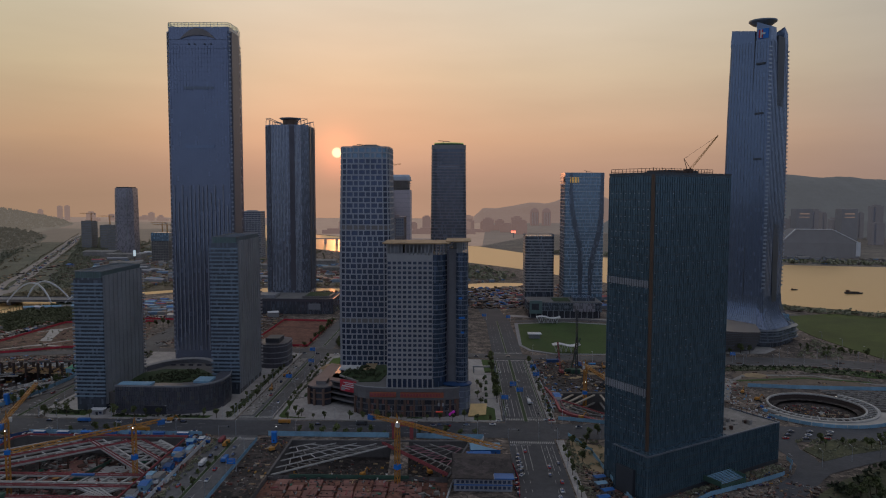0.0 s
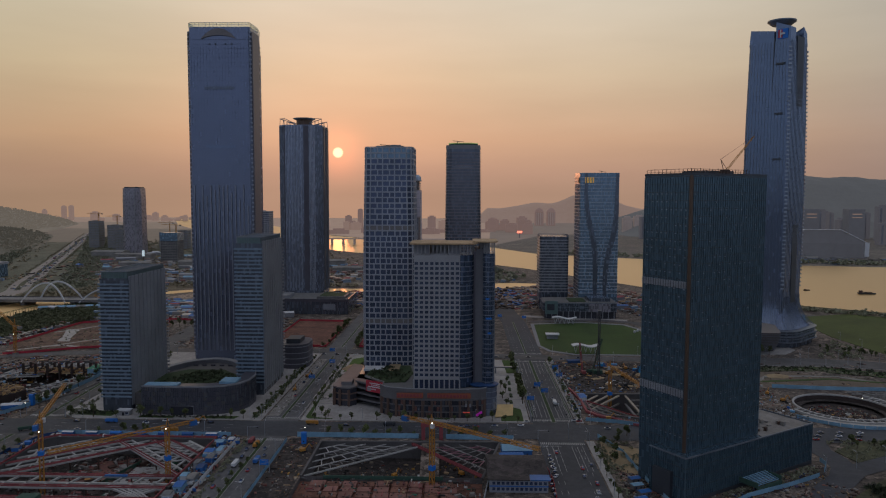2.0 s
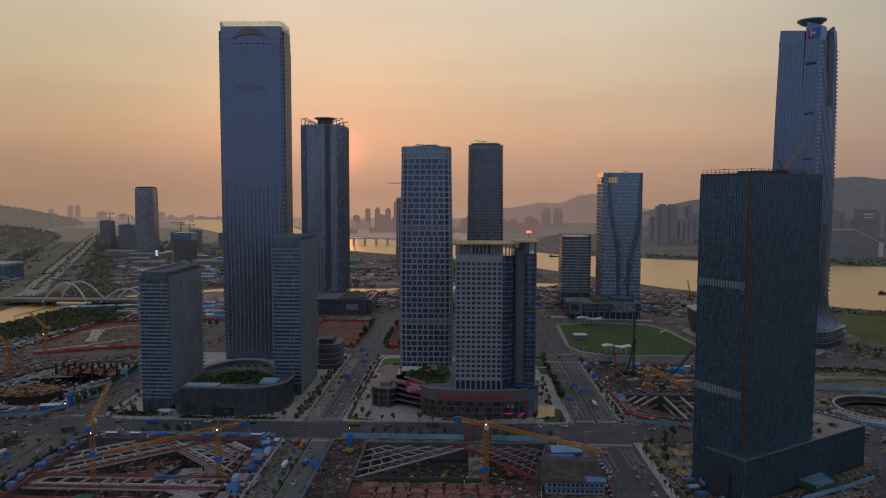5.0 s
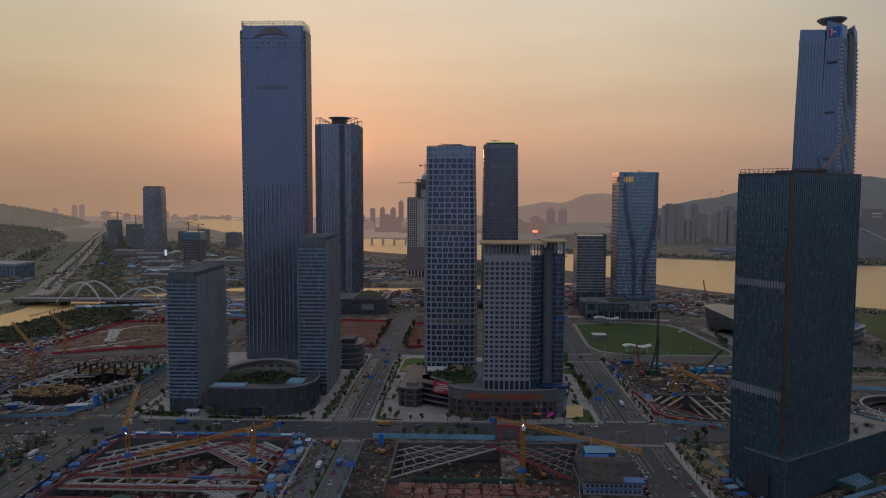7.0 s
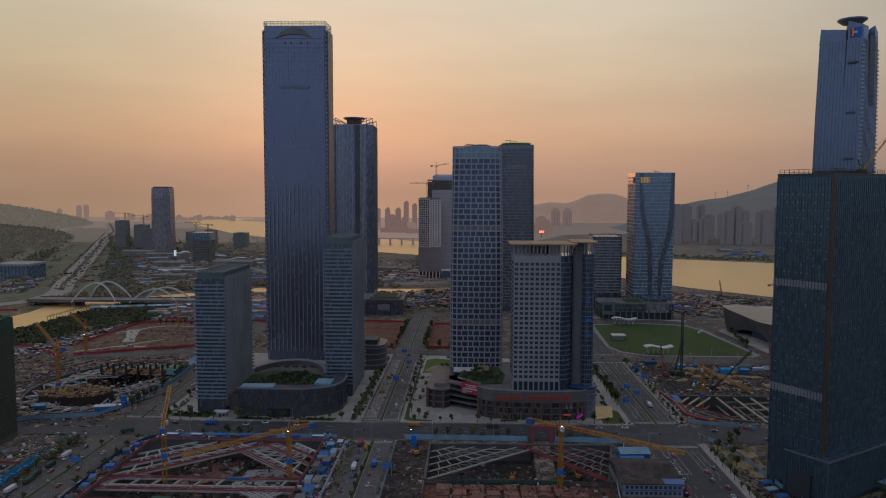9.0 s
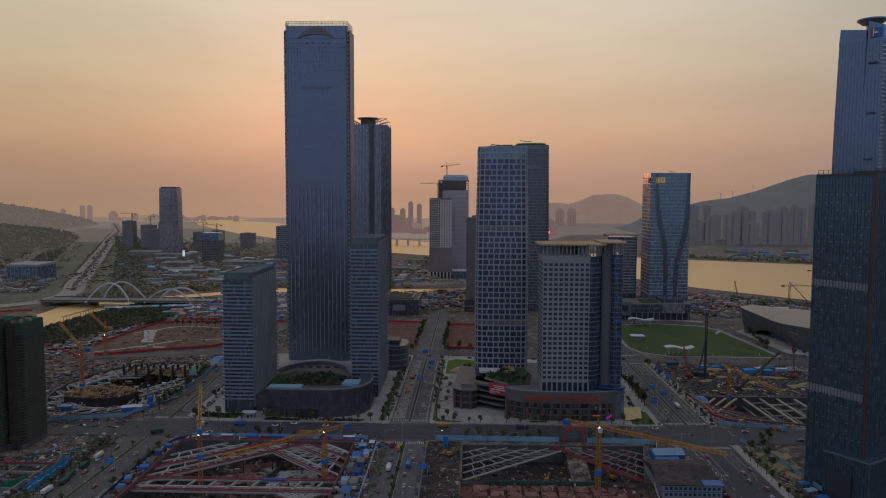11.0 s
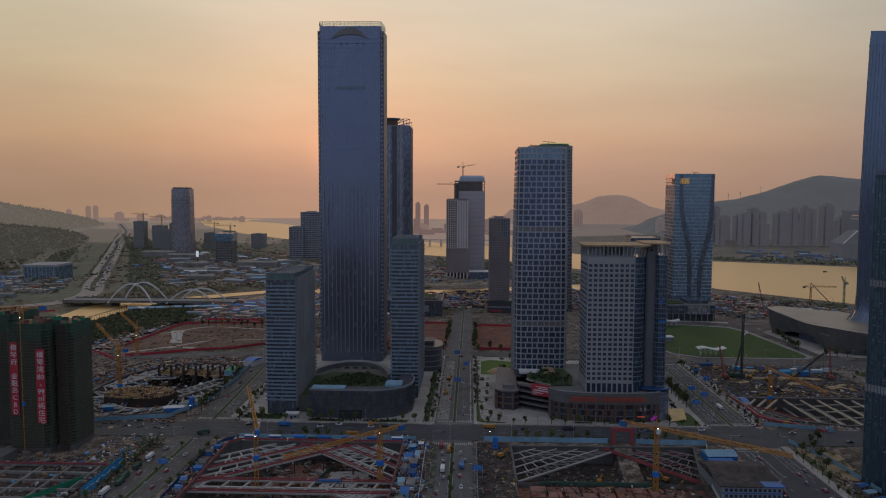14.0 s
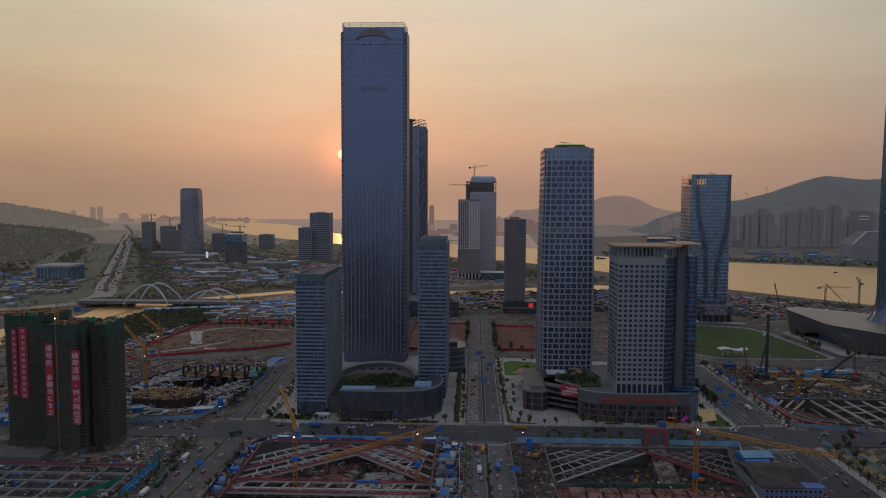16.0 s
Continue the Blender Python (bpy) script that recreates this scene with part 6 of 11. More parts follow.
    # west block facing the plaza
    west = L([(-118, 540), (-113, 535.5), (-104, 534), (-100, 538), (-100, 600), (-113, 612)])
    part("west_block", Acc().prism(west, 0, 14), DARK_WIN, p)
    for z in (4.2, 9.0, 13.4):
        part("west_band", Acc().prism(grow(west, 0.5), z, z + 1.0), STONE_BROWN if z < 13 else PODIUM_STONE, p)
    for x, y, tn in ((-116.5, 537.6, -40), (-112, 534.6, -8), (-105, 533.5, -8), (-116.5, 550, -90), (-115.6, 562, -90), (-114.8, 574, -90), (-113.8, 586, -90)):
        ob = new("pier", pier)
        ob.parent = p
        ob.matrix_basis = pose(x + 54.6, y - 513, 0, 0, 0, tn)
    part("roof_unit", Acc().box(-112 + 54.6, -104 + 54.6, 28, 40, 14.2, 17), PODIUM_STONE, p)
    part("side_canopy", Acc().loft([(11, L(ngon(9, 20, -112, 606, 1.2, 0.7))), (14, L(ngon(6, 20, -110, 606, 1.2, 0.7)))]), PLY, p, "pale fan-shaped canopy")
    # east drum
    drum = L(ngon(7.2, 24, -1.5, 520.5))
    part("drum", Acc().prism(drum, 0, 20.5), GLASS_SLATE, p)
    for z in (0.4, 4.6, 8.8, 13.0, 17.2, 20.2):
        part("drum_band", Acc().prism(L(ngon(7.45, 24, -1.5, 520.5)), z, z + 0.5), ALU_DULL, p)
    part("drum_canopy", Acc().loft([(21, L(ngon(8.2, 24, -4, 521, 1.25, 0.9))), (22.0, L(ngon(8.8, 24, -4, 521, 1.25, 0.9))), (22.4, L(ngon(8.2, 24, -4, 521, 1.3, 0.9)))]), NAVY, p, "blue sheeted canopy")
    part("magenta_sign", Acc().beam((-12.5 + 54.6 + 3, -5.4, 2.0), (-8.5 + 54.6 + 3, -5.8, 5.0), 0.6, 1.6), glow("magenta_lit_sign", (0.5, 0.03, 0.42), 0.16), p)
    # low base under the slab's own wing
    part("east_block", Acc().prism(L([(-2, 516), (4.5, 528), (5, 600), (-2, 600)]), 0, 20), PODIUM_STONE, p)
    # roof garden
    g = thing("roof_garden", pose(-70, 545, 20.15), "planted garden with paths on podium roof", "roof garden")
    part("bed", Acc().prism([(-24, 0), (-8, -18), (8, -16), (12, 10), (8, 34), (-10, 34), (-22, 20)], 0, 0.7), HEDGE, g)
    part("deck", Acc().box(-28, -12, 18, 30, 0, 1.4), WHITE, g, "pale roof deck")
    part("path", Acc().box(-9, 0, 16, 40, 0.7, 0.8), SAND, g)
    part("edge", Acc().prism([(-24.5, -1), (-8, -19.3), (-7.4, -18.4), (-23.8, 0)], 0, 1.3), CONC, g)
    # folded yellow entrance pavilion at the avenue corner
    e = thing("entrance_pavilion", pose(12, 517, 0.16), "small folded pale yellow canopy over planted entrance", "pavilion")
    part("roof", Acc().loft([(0, [(-8, -9, 0.6), (5, -4, 0.6), (6, 7, 5.2), (-6, 5, 5.6)]), (0, [(-8, -9, 1.0), (5, -4, 1.0), (6, 7, 5.7), (-6, 5, 6.1)])]), GOLD_SHEET, e)
    part("base", Acc().loft([(0, [(-6, -5, 0), (4, -2, 0), (5, 6, 0), (-5.5, 4.5, 0)]), (0, [(-6, -5, 1.8), (4, -2, 1.4), (5, 6, 4.6), (-5.5, 4.5, 5.0)])]), DARK_WIN, e)
    f = thing("footbridge", pose(18, 640, 0), "low steel footbridge frame over pavement", "footbridge")
    part("deck", Acc().box(-9, 12, -1.5, 1.5, 5.2, 6.2), ALU_DULL, f)
    for x in (-8, 11):
        part("pier", Acc().box(x - 0.5, x + 0.5, -1, 1, 0.16, 5.2), ALU_DULL, f)
    s = thing("sunken_fountain", pose(-114, 572, 0.16), "oval dark sunken feature with pale rim on plaza", "fountain")
    part("rim", Acc().prism(ngon(1, 24, 0, 0, 2.8, 6.0), 0, 0.9), PLY, s)
    part("pool", Acc().prism(ngon(1, 24, 0, 0, 2.1, 5.2), 0.9, 0.95), DARK, s)
    rng = random.Random(11)
    for k in range(10):
        x, y = rng.choice(((-128, 600), (-122, 620), (-108, 625), (-124, 560), (-126, 530), (-120, 590)))
        b = single("bench", Acc().box(-2.2, 2.2, -0.3, 0.3, 0.4, 0.55).box(-2, -1.6, -0.28, 0.28, 0, 0.4).box(1.6, 2, -0.28, 0.28, 0, 0.4), PODIUM_STONE, "grey stone bench on plaza", "bench", "plaza benches",
                   m=pose(x + rng.uniform(-4, 4), y + rng.uniform(-8, 8), 0.16, 0, 0, rng.uniform(0, 180)))


plaza_podium()


def small_round_building():
    t = thing("low_building", pose(-176, 668, 0), "small dark rounded low building with banded facade", "building")
    o = rrect(27, 40, 13, 7)
    part("body", Acc().prism(o, 0, 22), PANEL_DARK, t)
    for z in (4, 9, 14, 19.5):
        part("band", Acc().prism(grow(o, 0.4), z, z + 0.7), FLANK, t)
    part("roof_unit", Acc().box(-7, 6, -10, 8, 22, 26), DARK, t)


small_round_building()

# ---- east: lawn pavilions, curved hall ----


def lawn_canopy(x, y, turn, w):
    t = thing("lawn_canopy", pose(x, y, 0.24, 0, 0, turn), "white wavy canopy on slanted struts at lawn edge", "canopy", "lawn canopies")
    a = Acc()
    n = 16
    for k in range(n + 1):
        x0, z0 = -w / 2 + w * k / n, 7.2 + 1.1 * math.sin(k / n * 7)
        a.v += [(x0, -5, z0), (x0, 5, z0), (x0, 5, z0 + 0.7), (x0, -5, z0 + 0.7)]
    for i in range(0, n * 4, 4):
        a.f += [(i, i + 4, i + 7, i + 3), (i + 1, i + 2, i + 6, i + 5), (i + 3, i + 7, i + 6, i + 2), (i, i + 1, i + 5, i + 4)]
    a.f += [(0, 3, 2, 1), (n * 4, n * 4 + 1, n * 4 + 2, n * 4 + 3)]
    part("roof", a, WHITE, t)
    for k in range(5):
        x0 = -w * 0.36 + k * w * 0.18
        part("strut", Acc().beam((x0, 0, 0), (x0 - 2.4, -3, 7), 0.5), WHITE, t)
        part("strut", Acc().beam((x0, 0, 0), (x0 + 2.4, 3, 7), 0.5), WHITE, t)


lawn_canopy(105, 728, 3, 28)
lawn_canopy(106, 893, -4, 30)
k_ = thing("kiosk", pose(80, 800, 0.24), "small white flat-roofed kiosk on lawn", "kiosk")
part("body", Acc().box(-6, 6, -4, 4, 0, 4.5), STONE_GREY, k_)
part("roof", Acc().box(-7.5, 7.5, -5.5, 5.5, 4.5, 5.5), WHITE, k_)
for x, y in ((180, 838), (185, 845)):
    single("lawn_van", Acc().loft([(0.0, rrect(4.8, 1.9, 0.3, 1)), (0.5, rrect(5.2, 2.1, 0.3, 1)), (2.2, rrect(5.0, 2.0, 0.4, 1))]), WHITE, "white van parked at lawn edge", "van", m=pose(x, y, 0.24, 0, 0, 60))


def curved_hall():
    t = thing("exhibition_hall", pose(265, 800, 0), "dark flowing exhibition hall with flared panelled walls and saddle roof", "hall")
    top = [(300, 728, 22), (280, 722, 23), (262, 722, 24), (247, 729, 25.3), (236, 742, 26), (229, 757, 25.6), (226, 772, 24.6), (226, 786, 23.6), (226, 798, 23.2), (224, 812, 24), (220, 828, 25.8), (215.5, 842, 27.4), (214, 856, 28.4), (218, 872, 28.5), (226, 881, 27), (238, 885, 28), (262, 876, 26), (290, 868, 25), (316, 850, 24), (320, 800, 23)]
    low = [(300, 745, 0), (282, 739, 0), (268, 738, 0), (254, 739, 0), (244, 745, 0), (239, 757, 0), (238, 772, 0), (240, 786, 0.5), (243, 798, 3), (238, 812, 6.5), (229, 828, 7), (221, 843, 3), (219, 856, 0), (223, 869, 0), (230, 876, 0), (240, 879, 0), (262, 871, 0), (288, 862, 0), (310, 848, 0), (314, 800, 0)]
    top, low = [[(x - 265, y - 800, z) for x, y, z in reversed(p)] for p in (top, low)]
    n = len(top)
    rows = 12
    rings = []
    for r in range(rows + 1):
        f = r / rows
        g = f + 0.16 * math.sin(f * math.pi)
        rings.append((0, [(a[0] + (b[0] - a[0]) * g, a[1] + (b[1] - a[1]) * g, a[2] + (b[2] - a[2]) * f) for a, b in zip(low, top)]))
    part("panelled_wall", Acc().loft(rings, False), PANEL_BRONZE, t)
    for r in range(1, rows):
        a = Acc()
        ring = rings[r][1]
        a.tube([(x * 1.004, y * 1.004, z) for x, y, z in ring + ring[:1]], 0.35, 0.3)
        part("seam", a, ALU_DULL, t)
    roof = [(0, top)]
    for k, drop in ((0.85, 0.2), (0.55, 0.6), (0.3, 0.9), (0.1, 1.0)):
        roof.append((0, [(x * k, y * k, z * (0.35 + 0.65 * k) + 18.5 * 0.65 * (1 - k) - drop * 0.7) for x, y, z in top]))
    part("saddle_roof", Acc().loft(roof), ROOF_SATIN, t, "pale satin metal saddle roof")
    part("entrance_recess", Acc().prism([(-22, -22), (-14, -30), (30, -40), (40, 20), (-16, 40), (-30, 24)], 0, 8), GLASS_PANE, t)
    # building's name as plain bars on the front wall
    for k in range(6):
        part("sign_bar", Acc().beam((-36 + k * 0.3, -28 - k * 4.2, 17.5), (-35.7 + k * 0.3, -30.6 - k * 4.2, 17.5), 0.4, 2.2 if k < 2 else 1.2), ALU, t)
    part("forecourt", Acc().prism([(-48, -62), (-20, -74), (40, -72), (60, -50), (50, 50), (-30, 84), (-56, 60)], -0.2, 0.18), PAVING, t)


curved_hall()

# ---- west: towers in green netting with banners ----


def text_on(body, size, m, parent, material, spacing=1.0):
    cu = bpy.data.curves.new("lettering", "FONT")
    cu.body, cu.size, cu.align_x, cu.extrude, cu.space_line = body, size, "CENTER", 0.05, spacing
    cu.materials.append(material)
    ob = new("lettering", cu)
    ob.parent = parent
    ob.matrix_basis = m
    return ob


def net_tower(x0, x1, y0, y1, h, seed):
    t = thing("tower_under_construction", pose((x0 + x1) / 2, y0, 0), "half-built block wrapped in dark green safety netting", "building", "netted blocks")
    w, d = x1 - x0, y1 - y0
    out = [(-w / 2 + 3, 0), (w / 2 - 3, 0), (w / 2 - 3, 3), (w / 2, 3), (w / 2, d), (-w / 2, d), (-w / 2, 3), (-w / 2 + 3, 3)]
    part("netting", Acc().prism(out, 3, h), mat("dark_netting_%d" % seed, (0.07, 0.056, 0.048), 0.95, 0.0, 0.4, 0.045, 0.4, col2=(0.105, 0.115, 0.082)), t)
    tube = Acc().prism(grow([(-w / 2 + 2.6, -0.4), (w / 2 - 2.6, -0.4), (w / 2 + 0.4, 2.6), (w / 2 + 0.4, d), (-w / 2 - 0.4, d), (-w / 2 - 0.4, 2.6)], 0.1), 0, 0.3).mesh("scaffold_deck", NET_DECK)
    repeat("scaffold_deck", t, tube, [pose(0, 0, 4 + 1.95 * k) for k in range(int((h - 4) / 1.95))])
    pole = Acc().box(-0.07, 0.07, -0.7, -0.5, 0, h + 1.5).mesh("scaffold_pole", STEEL)
    repeat("scaffold_pole", t, pole, [pose(-w / 2 + 3 + k * (w - 6) / 12, 0, 0) for k in range(13)])
    part("upper_net", Acc().loft([(h - 9, [(x * 1.02, y - 0.35) for x, y in out]), (h + 1.4, [(x * 1.02, y - 0.35) for x, y in out])], False), GREEN_NET, t, "bright green upper netting")
    rng = random.Random(seed)
    for k in range(22):
        x, y = rng.uniform(-w / 2 + 2, w / 2 - 2), rng.uniform(2, d - 2)
        part("formwork", Acc().obox(x, y, h, h + rng.uniform(1.3, 3.2), rng.uniform(1, 5), rng.uniform(0.3, 1.5), rng.choice((0, 90, 12))), rng.choice((PLY, STEEL, GREEN, FORM)), t)
    part("base_wall", Acc().box(-w / 2, w / 2, 0.3, d, 0, 3), CONC_DK, t)
    return t


net_tower(-395, -383.5, 436, 460, 78, 1)
net_tower(-421, -395.6, 430, 456, 79, 2)
net_tower(-454, -425, 444, 472, 82, 3)


def banner(x, y, z0, z1, w, turn, lines, size):
    b = thing("banner", pose(x, y, 0, 0, 0, turn), "tall red hanging banner with white lettering", "banner", "red banners")
    part("cloth", Acc().box(-w / 2, w / 2, -0.1, 0.1, z0, z1), RED, b)
    z = z1 - size * 1.15
    for ch in lines:
        if ch == "#":
            part("text_bar", Acc().box(-w * 0.2, w * 0.2, -0.22, -0.1, z, z + size * 0.7), STONE_PALE, b)
        elif ch != " ":
            text_on(ch, size, pose(0, -0.12, z, 90, 0, 0), b, WHITE)
        z -= (z1 - z0) / (len(lines) + 0.2)
    return b


banner(-399.2, 429.0, 19, 65, 5.6, 0, ["横", "琴", "湾", "80", "-", "99", "㎡", "纯", "住", "宅"], 4.4)
banner(-415.5, 429.0, 24, 69, 4.8, 0, ["横", "琴", "府", " ", "金", "融", "岛", "C", "B", "D"], 4.0)
banner(-440.4, 443.2, 30.6, 76.3, 5.6, 0, ["#"] * 12, 3.2)
banner(-446.2, 443.2, 32, 75, 3.6, 0, ["#"] * 11, 2.8)

# ---- beyond: single towers and low buildings ----


def grid_block(name, x, y, w, d, h, wall, glass, cols, rows, label, category="building", base=0.0, turn=0.0, group=""):
    """Block with proud floor bands and piers over a recessed core; each pane row is a part."""
    t = thing(name, pose(x, y, 0, 0, 0, turn), label, category, group)
    part("core", Acc().box(-w / 2, w / 2, 0, d, base, h), glass, t)
    me = Acc().box(-w / 2 - 0.4, w / 2 + 0.4, -0.5, d + 0.4, 0, (h - base) / rows * 0.38).mesh("floor_band", wall)
    repeat("floor_band", t, me, [pose(0, 0, base + r * (h - base) / rows) for r in range(rows + 1)])
    me = Acc().box(-0.4, 0.4, -0.48, 0.1, base, h).mesh("pier", wall)
    repeat("pier", t, me, [pose(-w / 2 + 0.4 + c * (w - 0.8) / cols, 0, 0) for c in range(cols + 1)])
    me = Acc().box(-0.38, 0.1, -0.4, 0.4, base, h).mesh("pier", wall)
    k = max(2, round(d / w * cols))
    repeat("pier", t, me, [pose(sx * w / 2 + (0.25 if sx > 0 else 0), 0.4 + c * (d - 0.8) / k, 0) for c in range(k + 1) for sx in (-1, 1)])
    if base > 0:
        part("base", Acc().box(-w / 2 + 0.3, w / 2 - 0.3, 0.3, d, 0, base), PANEL_BRONZE, t)
    part("roof_unit", Acc().box(-w * 0.25, w * 0.2, d * 0.25, d * 0.7, h, h + 4), wall, t)
    return t


# slim dark tower by the straight road
t_ = thing("office_tower", pose(-906, 1900, 0), "lone slim dark tower with faceted edges far off", "tower")
part("shaft", Acc().loft([(0, rrect(52, 50, 9, 1, 0, 25)), (150, rrect(50, 47, 9, 1, 0, 25)), (175, rrect(47, 44, 6, 1, 0, 25))]), GLASS_DUSK, t_)
# pale strip paints in the line of light along the tower's edge
part("edge_highlight", Acc().box(11, 12.2, -0.9, 0.4, 0, 168), STONE_PALE, t_)
band_parts("floor_band", t_, rrect(51, 48, 9, 1, 0, 25), 12, 150, 8.2, 0.5, 0.4, PANEL_DARK)
part("crown", Acc().prism(rrect(42, 38, 6, 1, 0, 25), 175, 178), DARK, t_)

# pair under completion by the river
t_ = thing("tower_under_construction", pose(-137, 1440, 0), "slate glass tower topping out with open brown floors under blue cap", "tower")
part("glass_shaft", Acc().box(-29, 31, 0, 46, 0, 168), TOPPING_GLASS, t_)
band_parts("floor_band", t_, [(-29, 0), (31, 0), (31, 46), (-29, 46)], 8, 164, 9.0, 0.5, 0.3, FLANK)
part("open_core", Acc().box(-22, 26, 4, 42, 168, 187), PANEL_DUSK, t_)
repeat("open_floor", t_, Acc().box(-28, 30, 0, 46, 0, 0.9).mesh("open_floor", CONC), [pose(0, 0, 168 + k * 4.6) for k in range(5)])
repeat("column", t_, Acc().box(-0.7, 0.7, 0.2, 1.4, 168, 187).mesh("column", CONC), [pose(-27 + k * 7.1, 0, 0) for k in range(9)])
part("cap_ring", Acc().box(-29.5, 31, -0.6, 46, 186.6, 189), STONE_PALE, t_)
part("cap", Acc().loft([(189, rrect(50, 44, 5, 3, 5, 23)), (195, rrect(50, 44, 6, 3, 5, 23)), (199, rrect(44, 38, 6, 3, 5, 23))]), CAP_SHEET, t_, "pale blue sheeted rounded cap")
part("hoist_strip", Acc().box(-29.6, -21, -1.2, -0.1, 0, 184), PANEL_DARK, t_, "dark hoist strip")
t_ = thing("tower_under_construction", pose(-160, 1382, 0), "pale tower under construction, open frame beside white wall, dark lower floors", "tower")
# dark core stands in for the brown shadow inside the open floors
part("core", Acc().box(-20, 0, 1.5, 40, 58, 150), CORE_DARK, t_)
part("lower_body", Acc().box(-21, 21, 0, 40, 12, 59), PANEL_DUSK, t_, "dark brown netted lower floors")
repeat("slab_edge", t_, Acc().box(-21, 0, 0, 40, 0, 1.1).mesh("slab_edge", STONE_WHITE), [pose(0, 0, 59 + k * 4.3) for k in range(22)])
repeat("column", t_, Acc().box(-0.7, 0.7, 0.1, 1.5, 59, 153).mesh("column", STONE_WHITE), [pose(-20.2 + k * 4.0, 0, 0) for k in range(6)])
part("white_wall", Acc().box(0, 21, -0.4, 40, 59, 149), STONE_WHITE, t_)
w_ = Acc()
for r, c in itertools.product(range(21), range(4)):
    w_.box(2.6 + c * 4.8, 3.8 + c * 4.8, -0.6, -0.2, 61 + r * 4.2, 63.4 + r * 4.2)
stuff("wall_window", w_, GLASS_PANE, t_)
part("top_frame", Acc().box(-19, 19, 3, 38, 150, 153.5), CONC, t_)
part("foot", Acc().box(-21, 21, 1.5, 40, 0, 12), CORE_DARK, t_)
repeat("foot_column", t_, Acc().box(-1.2, 1.2, -0.4, 1.6, 0, 12).mesh("foot_column", STONE_WHITE), [pose(-19.5 + k * 6.5, 0, 0) for k in range(7)])
q_ = thing("low_building", pose(-110, 1375, 0), "low blue glazed building at tower foot", "building")
part("body", Acc().box(-26, 26, 0, 30, 0, 14), GLASS_BLUE, q_)
part("roof", Acc().box(-27, 27, -1, 31, 14, 15), WHITE, q_)
v_ = grid_block("office_tower", -95.5, 1000, 27.5, 34, 127, PANEL_DUSK, PANEL_BRONZE, 8, 32, "dusky slim office block with horizontal bands and pale upper flank", "tower", 16)
part("pale_panel", Acc().box(2, 13.2, -0.75, -0.5, 102, 126.5), STONE_GREY, v_, "pale upper cladding")
repeat("panel_window", v_, Acc().box(-0.6, 0.6, -0.9, -0.7, 0, 2.2).mesh("panel_window", GLASS_PANE), [pose(3.6 + c * 2.7, 0, 103.5 + r * 4) for c in range(4) for r in range(6)])
d_ = thing("podium_building", pose(-88, 985, 0), "dark low podium with red sign", "building")
part("body", Acc().prism(rrect(48, 30, 5, 2, 0, 15), 0, 16), DARK, d_)
part("band", Acc().prism(grow(rrect(48, 30, 5, 2, 0, 15), 0.5), 7, 8.4), STONE_GREY, d_)
part("red_sign", Acc().box(10, 16, -0.8, 0.2, 8.5, 14), glow("red_lit_sign", (0.8, 0.05, 0.06), 0.35), d_)
part("red_strip", Acc().box(-20, -4, -0.8, 0.2, 1.5, 3), RED, d_)
grid_block("apartment_building", -533, 1800, 50, 40, 115, STONE_PALE, GLASS_PANE, 13, 24, "white chequered apartment slab", "building")
grid_block("apartment_building", -568, 1790, 34, 30, 78, STONE_PALE, GLASS_PANE, 9, 16, "white chequered apartment slab, lower", "building")
grid_block("tower_under_construction", -710, 1671, 40, 36, 50, CONC, DARK, 10, 13, "concrete frame under construction with blue wrapped top", "building")
single("blue_wrap", Acc().box(-731, -689, 1670, 1708, 50.0, 69), GLASS_TEAL, "blue sheeting round unfinished storeys", "sheeting")
for x, y, w, h in ((-1100, 2080, 30, 78), (-1135, 2160, 26, 62), (-1042, 2080, 36, 66), (-1010, 2120, 30, 72), (-985, 2000, 26, 58), (-890, 2080, 34, 46), (-830, 2060, 28, 52), (-770, 2150, 40, 40), (-1180, 2250, 24, 70)):
    grid_block("tower_under_construction", x, y, w, 26, h, CONC, STONE_GREY, 3, max(6, int(h / 7)), "dark unfinished apartment block far off", "building", group="unfinished blocks")
o_ = thing("office_building", pose(-935, 1313, 0), "low blue-grey glazed office hall with white roof rim", "building")
part("body", Acc().box(-30, 30, 0, 60, 0, 24), GLASS_TEAL, o_)
part("roof", Acc().box(-32, 32, -2, 62, 24, 28), STONE_PALE, o_)
repeat("pier", o_, Acc().box(-0.6, 0.6, -1.0, 0, 0, 24).mesh("pier", STONE_PALE), [pose(-28 + k * 7, 0, 0) for k in range(9)])
for x, y, w, d, h in ((-920, 1793, 80, 40, 14), (-830, 1740, 90, 30, 12), (-600, 1560, 90, 30, 12), (-420, 1520, 70, 26, 9), (-330, 1600, 90, 30, 12), (-260, 1480, 60, 24, 9),
                      (-640, 1330, 50, 22, 7), (-700, 1450, 60, 22, 7), (-740, 1560, 70, 24, 9)):
    s_ = thing("low_shed", pose(x, y, 0), "long low pale-roofed shed", "shed", "far sheds")
    part("wall", Acc().box(-w / 2, w / 2, 0, d, 0, h), CONC, s_)
    part("roof", Acc().loft([(h, [(-w / 2 - 1, -1), (w / 2 + 1, -1), (w / 2 + 1, d + 1), (-w / 2 - 1, d + 1)]), (h + 2.5, [(-w / 2, d * 0.4), (w / 2, d * 0.4), (w / 2, d * 0.6), (-w / 2, d * 0.6)])]), CONC, s_)
lit = thing("lit_billboard", pose(-780, 1690, 0), "upright lit screen on a mast", "billboard")
part("screen", Acc().box(-2.8, 2.8, -0.4, 0.4, 12, 26), LIT_WHITE, lit)
part("mast", Acc().box(-0.7, 0.7, -0.3, 0.3, 0, 12), STEEL, lit)

# ---- bridges ----


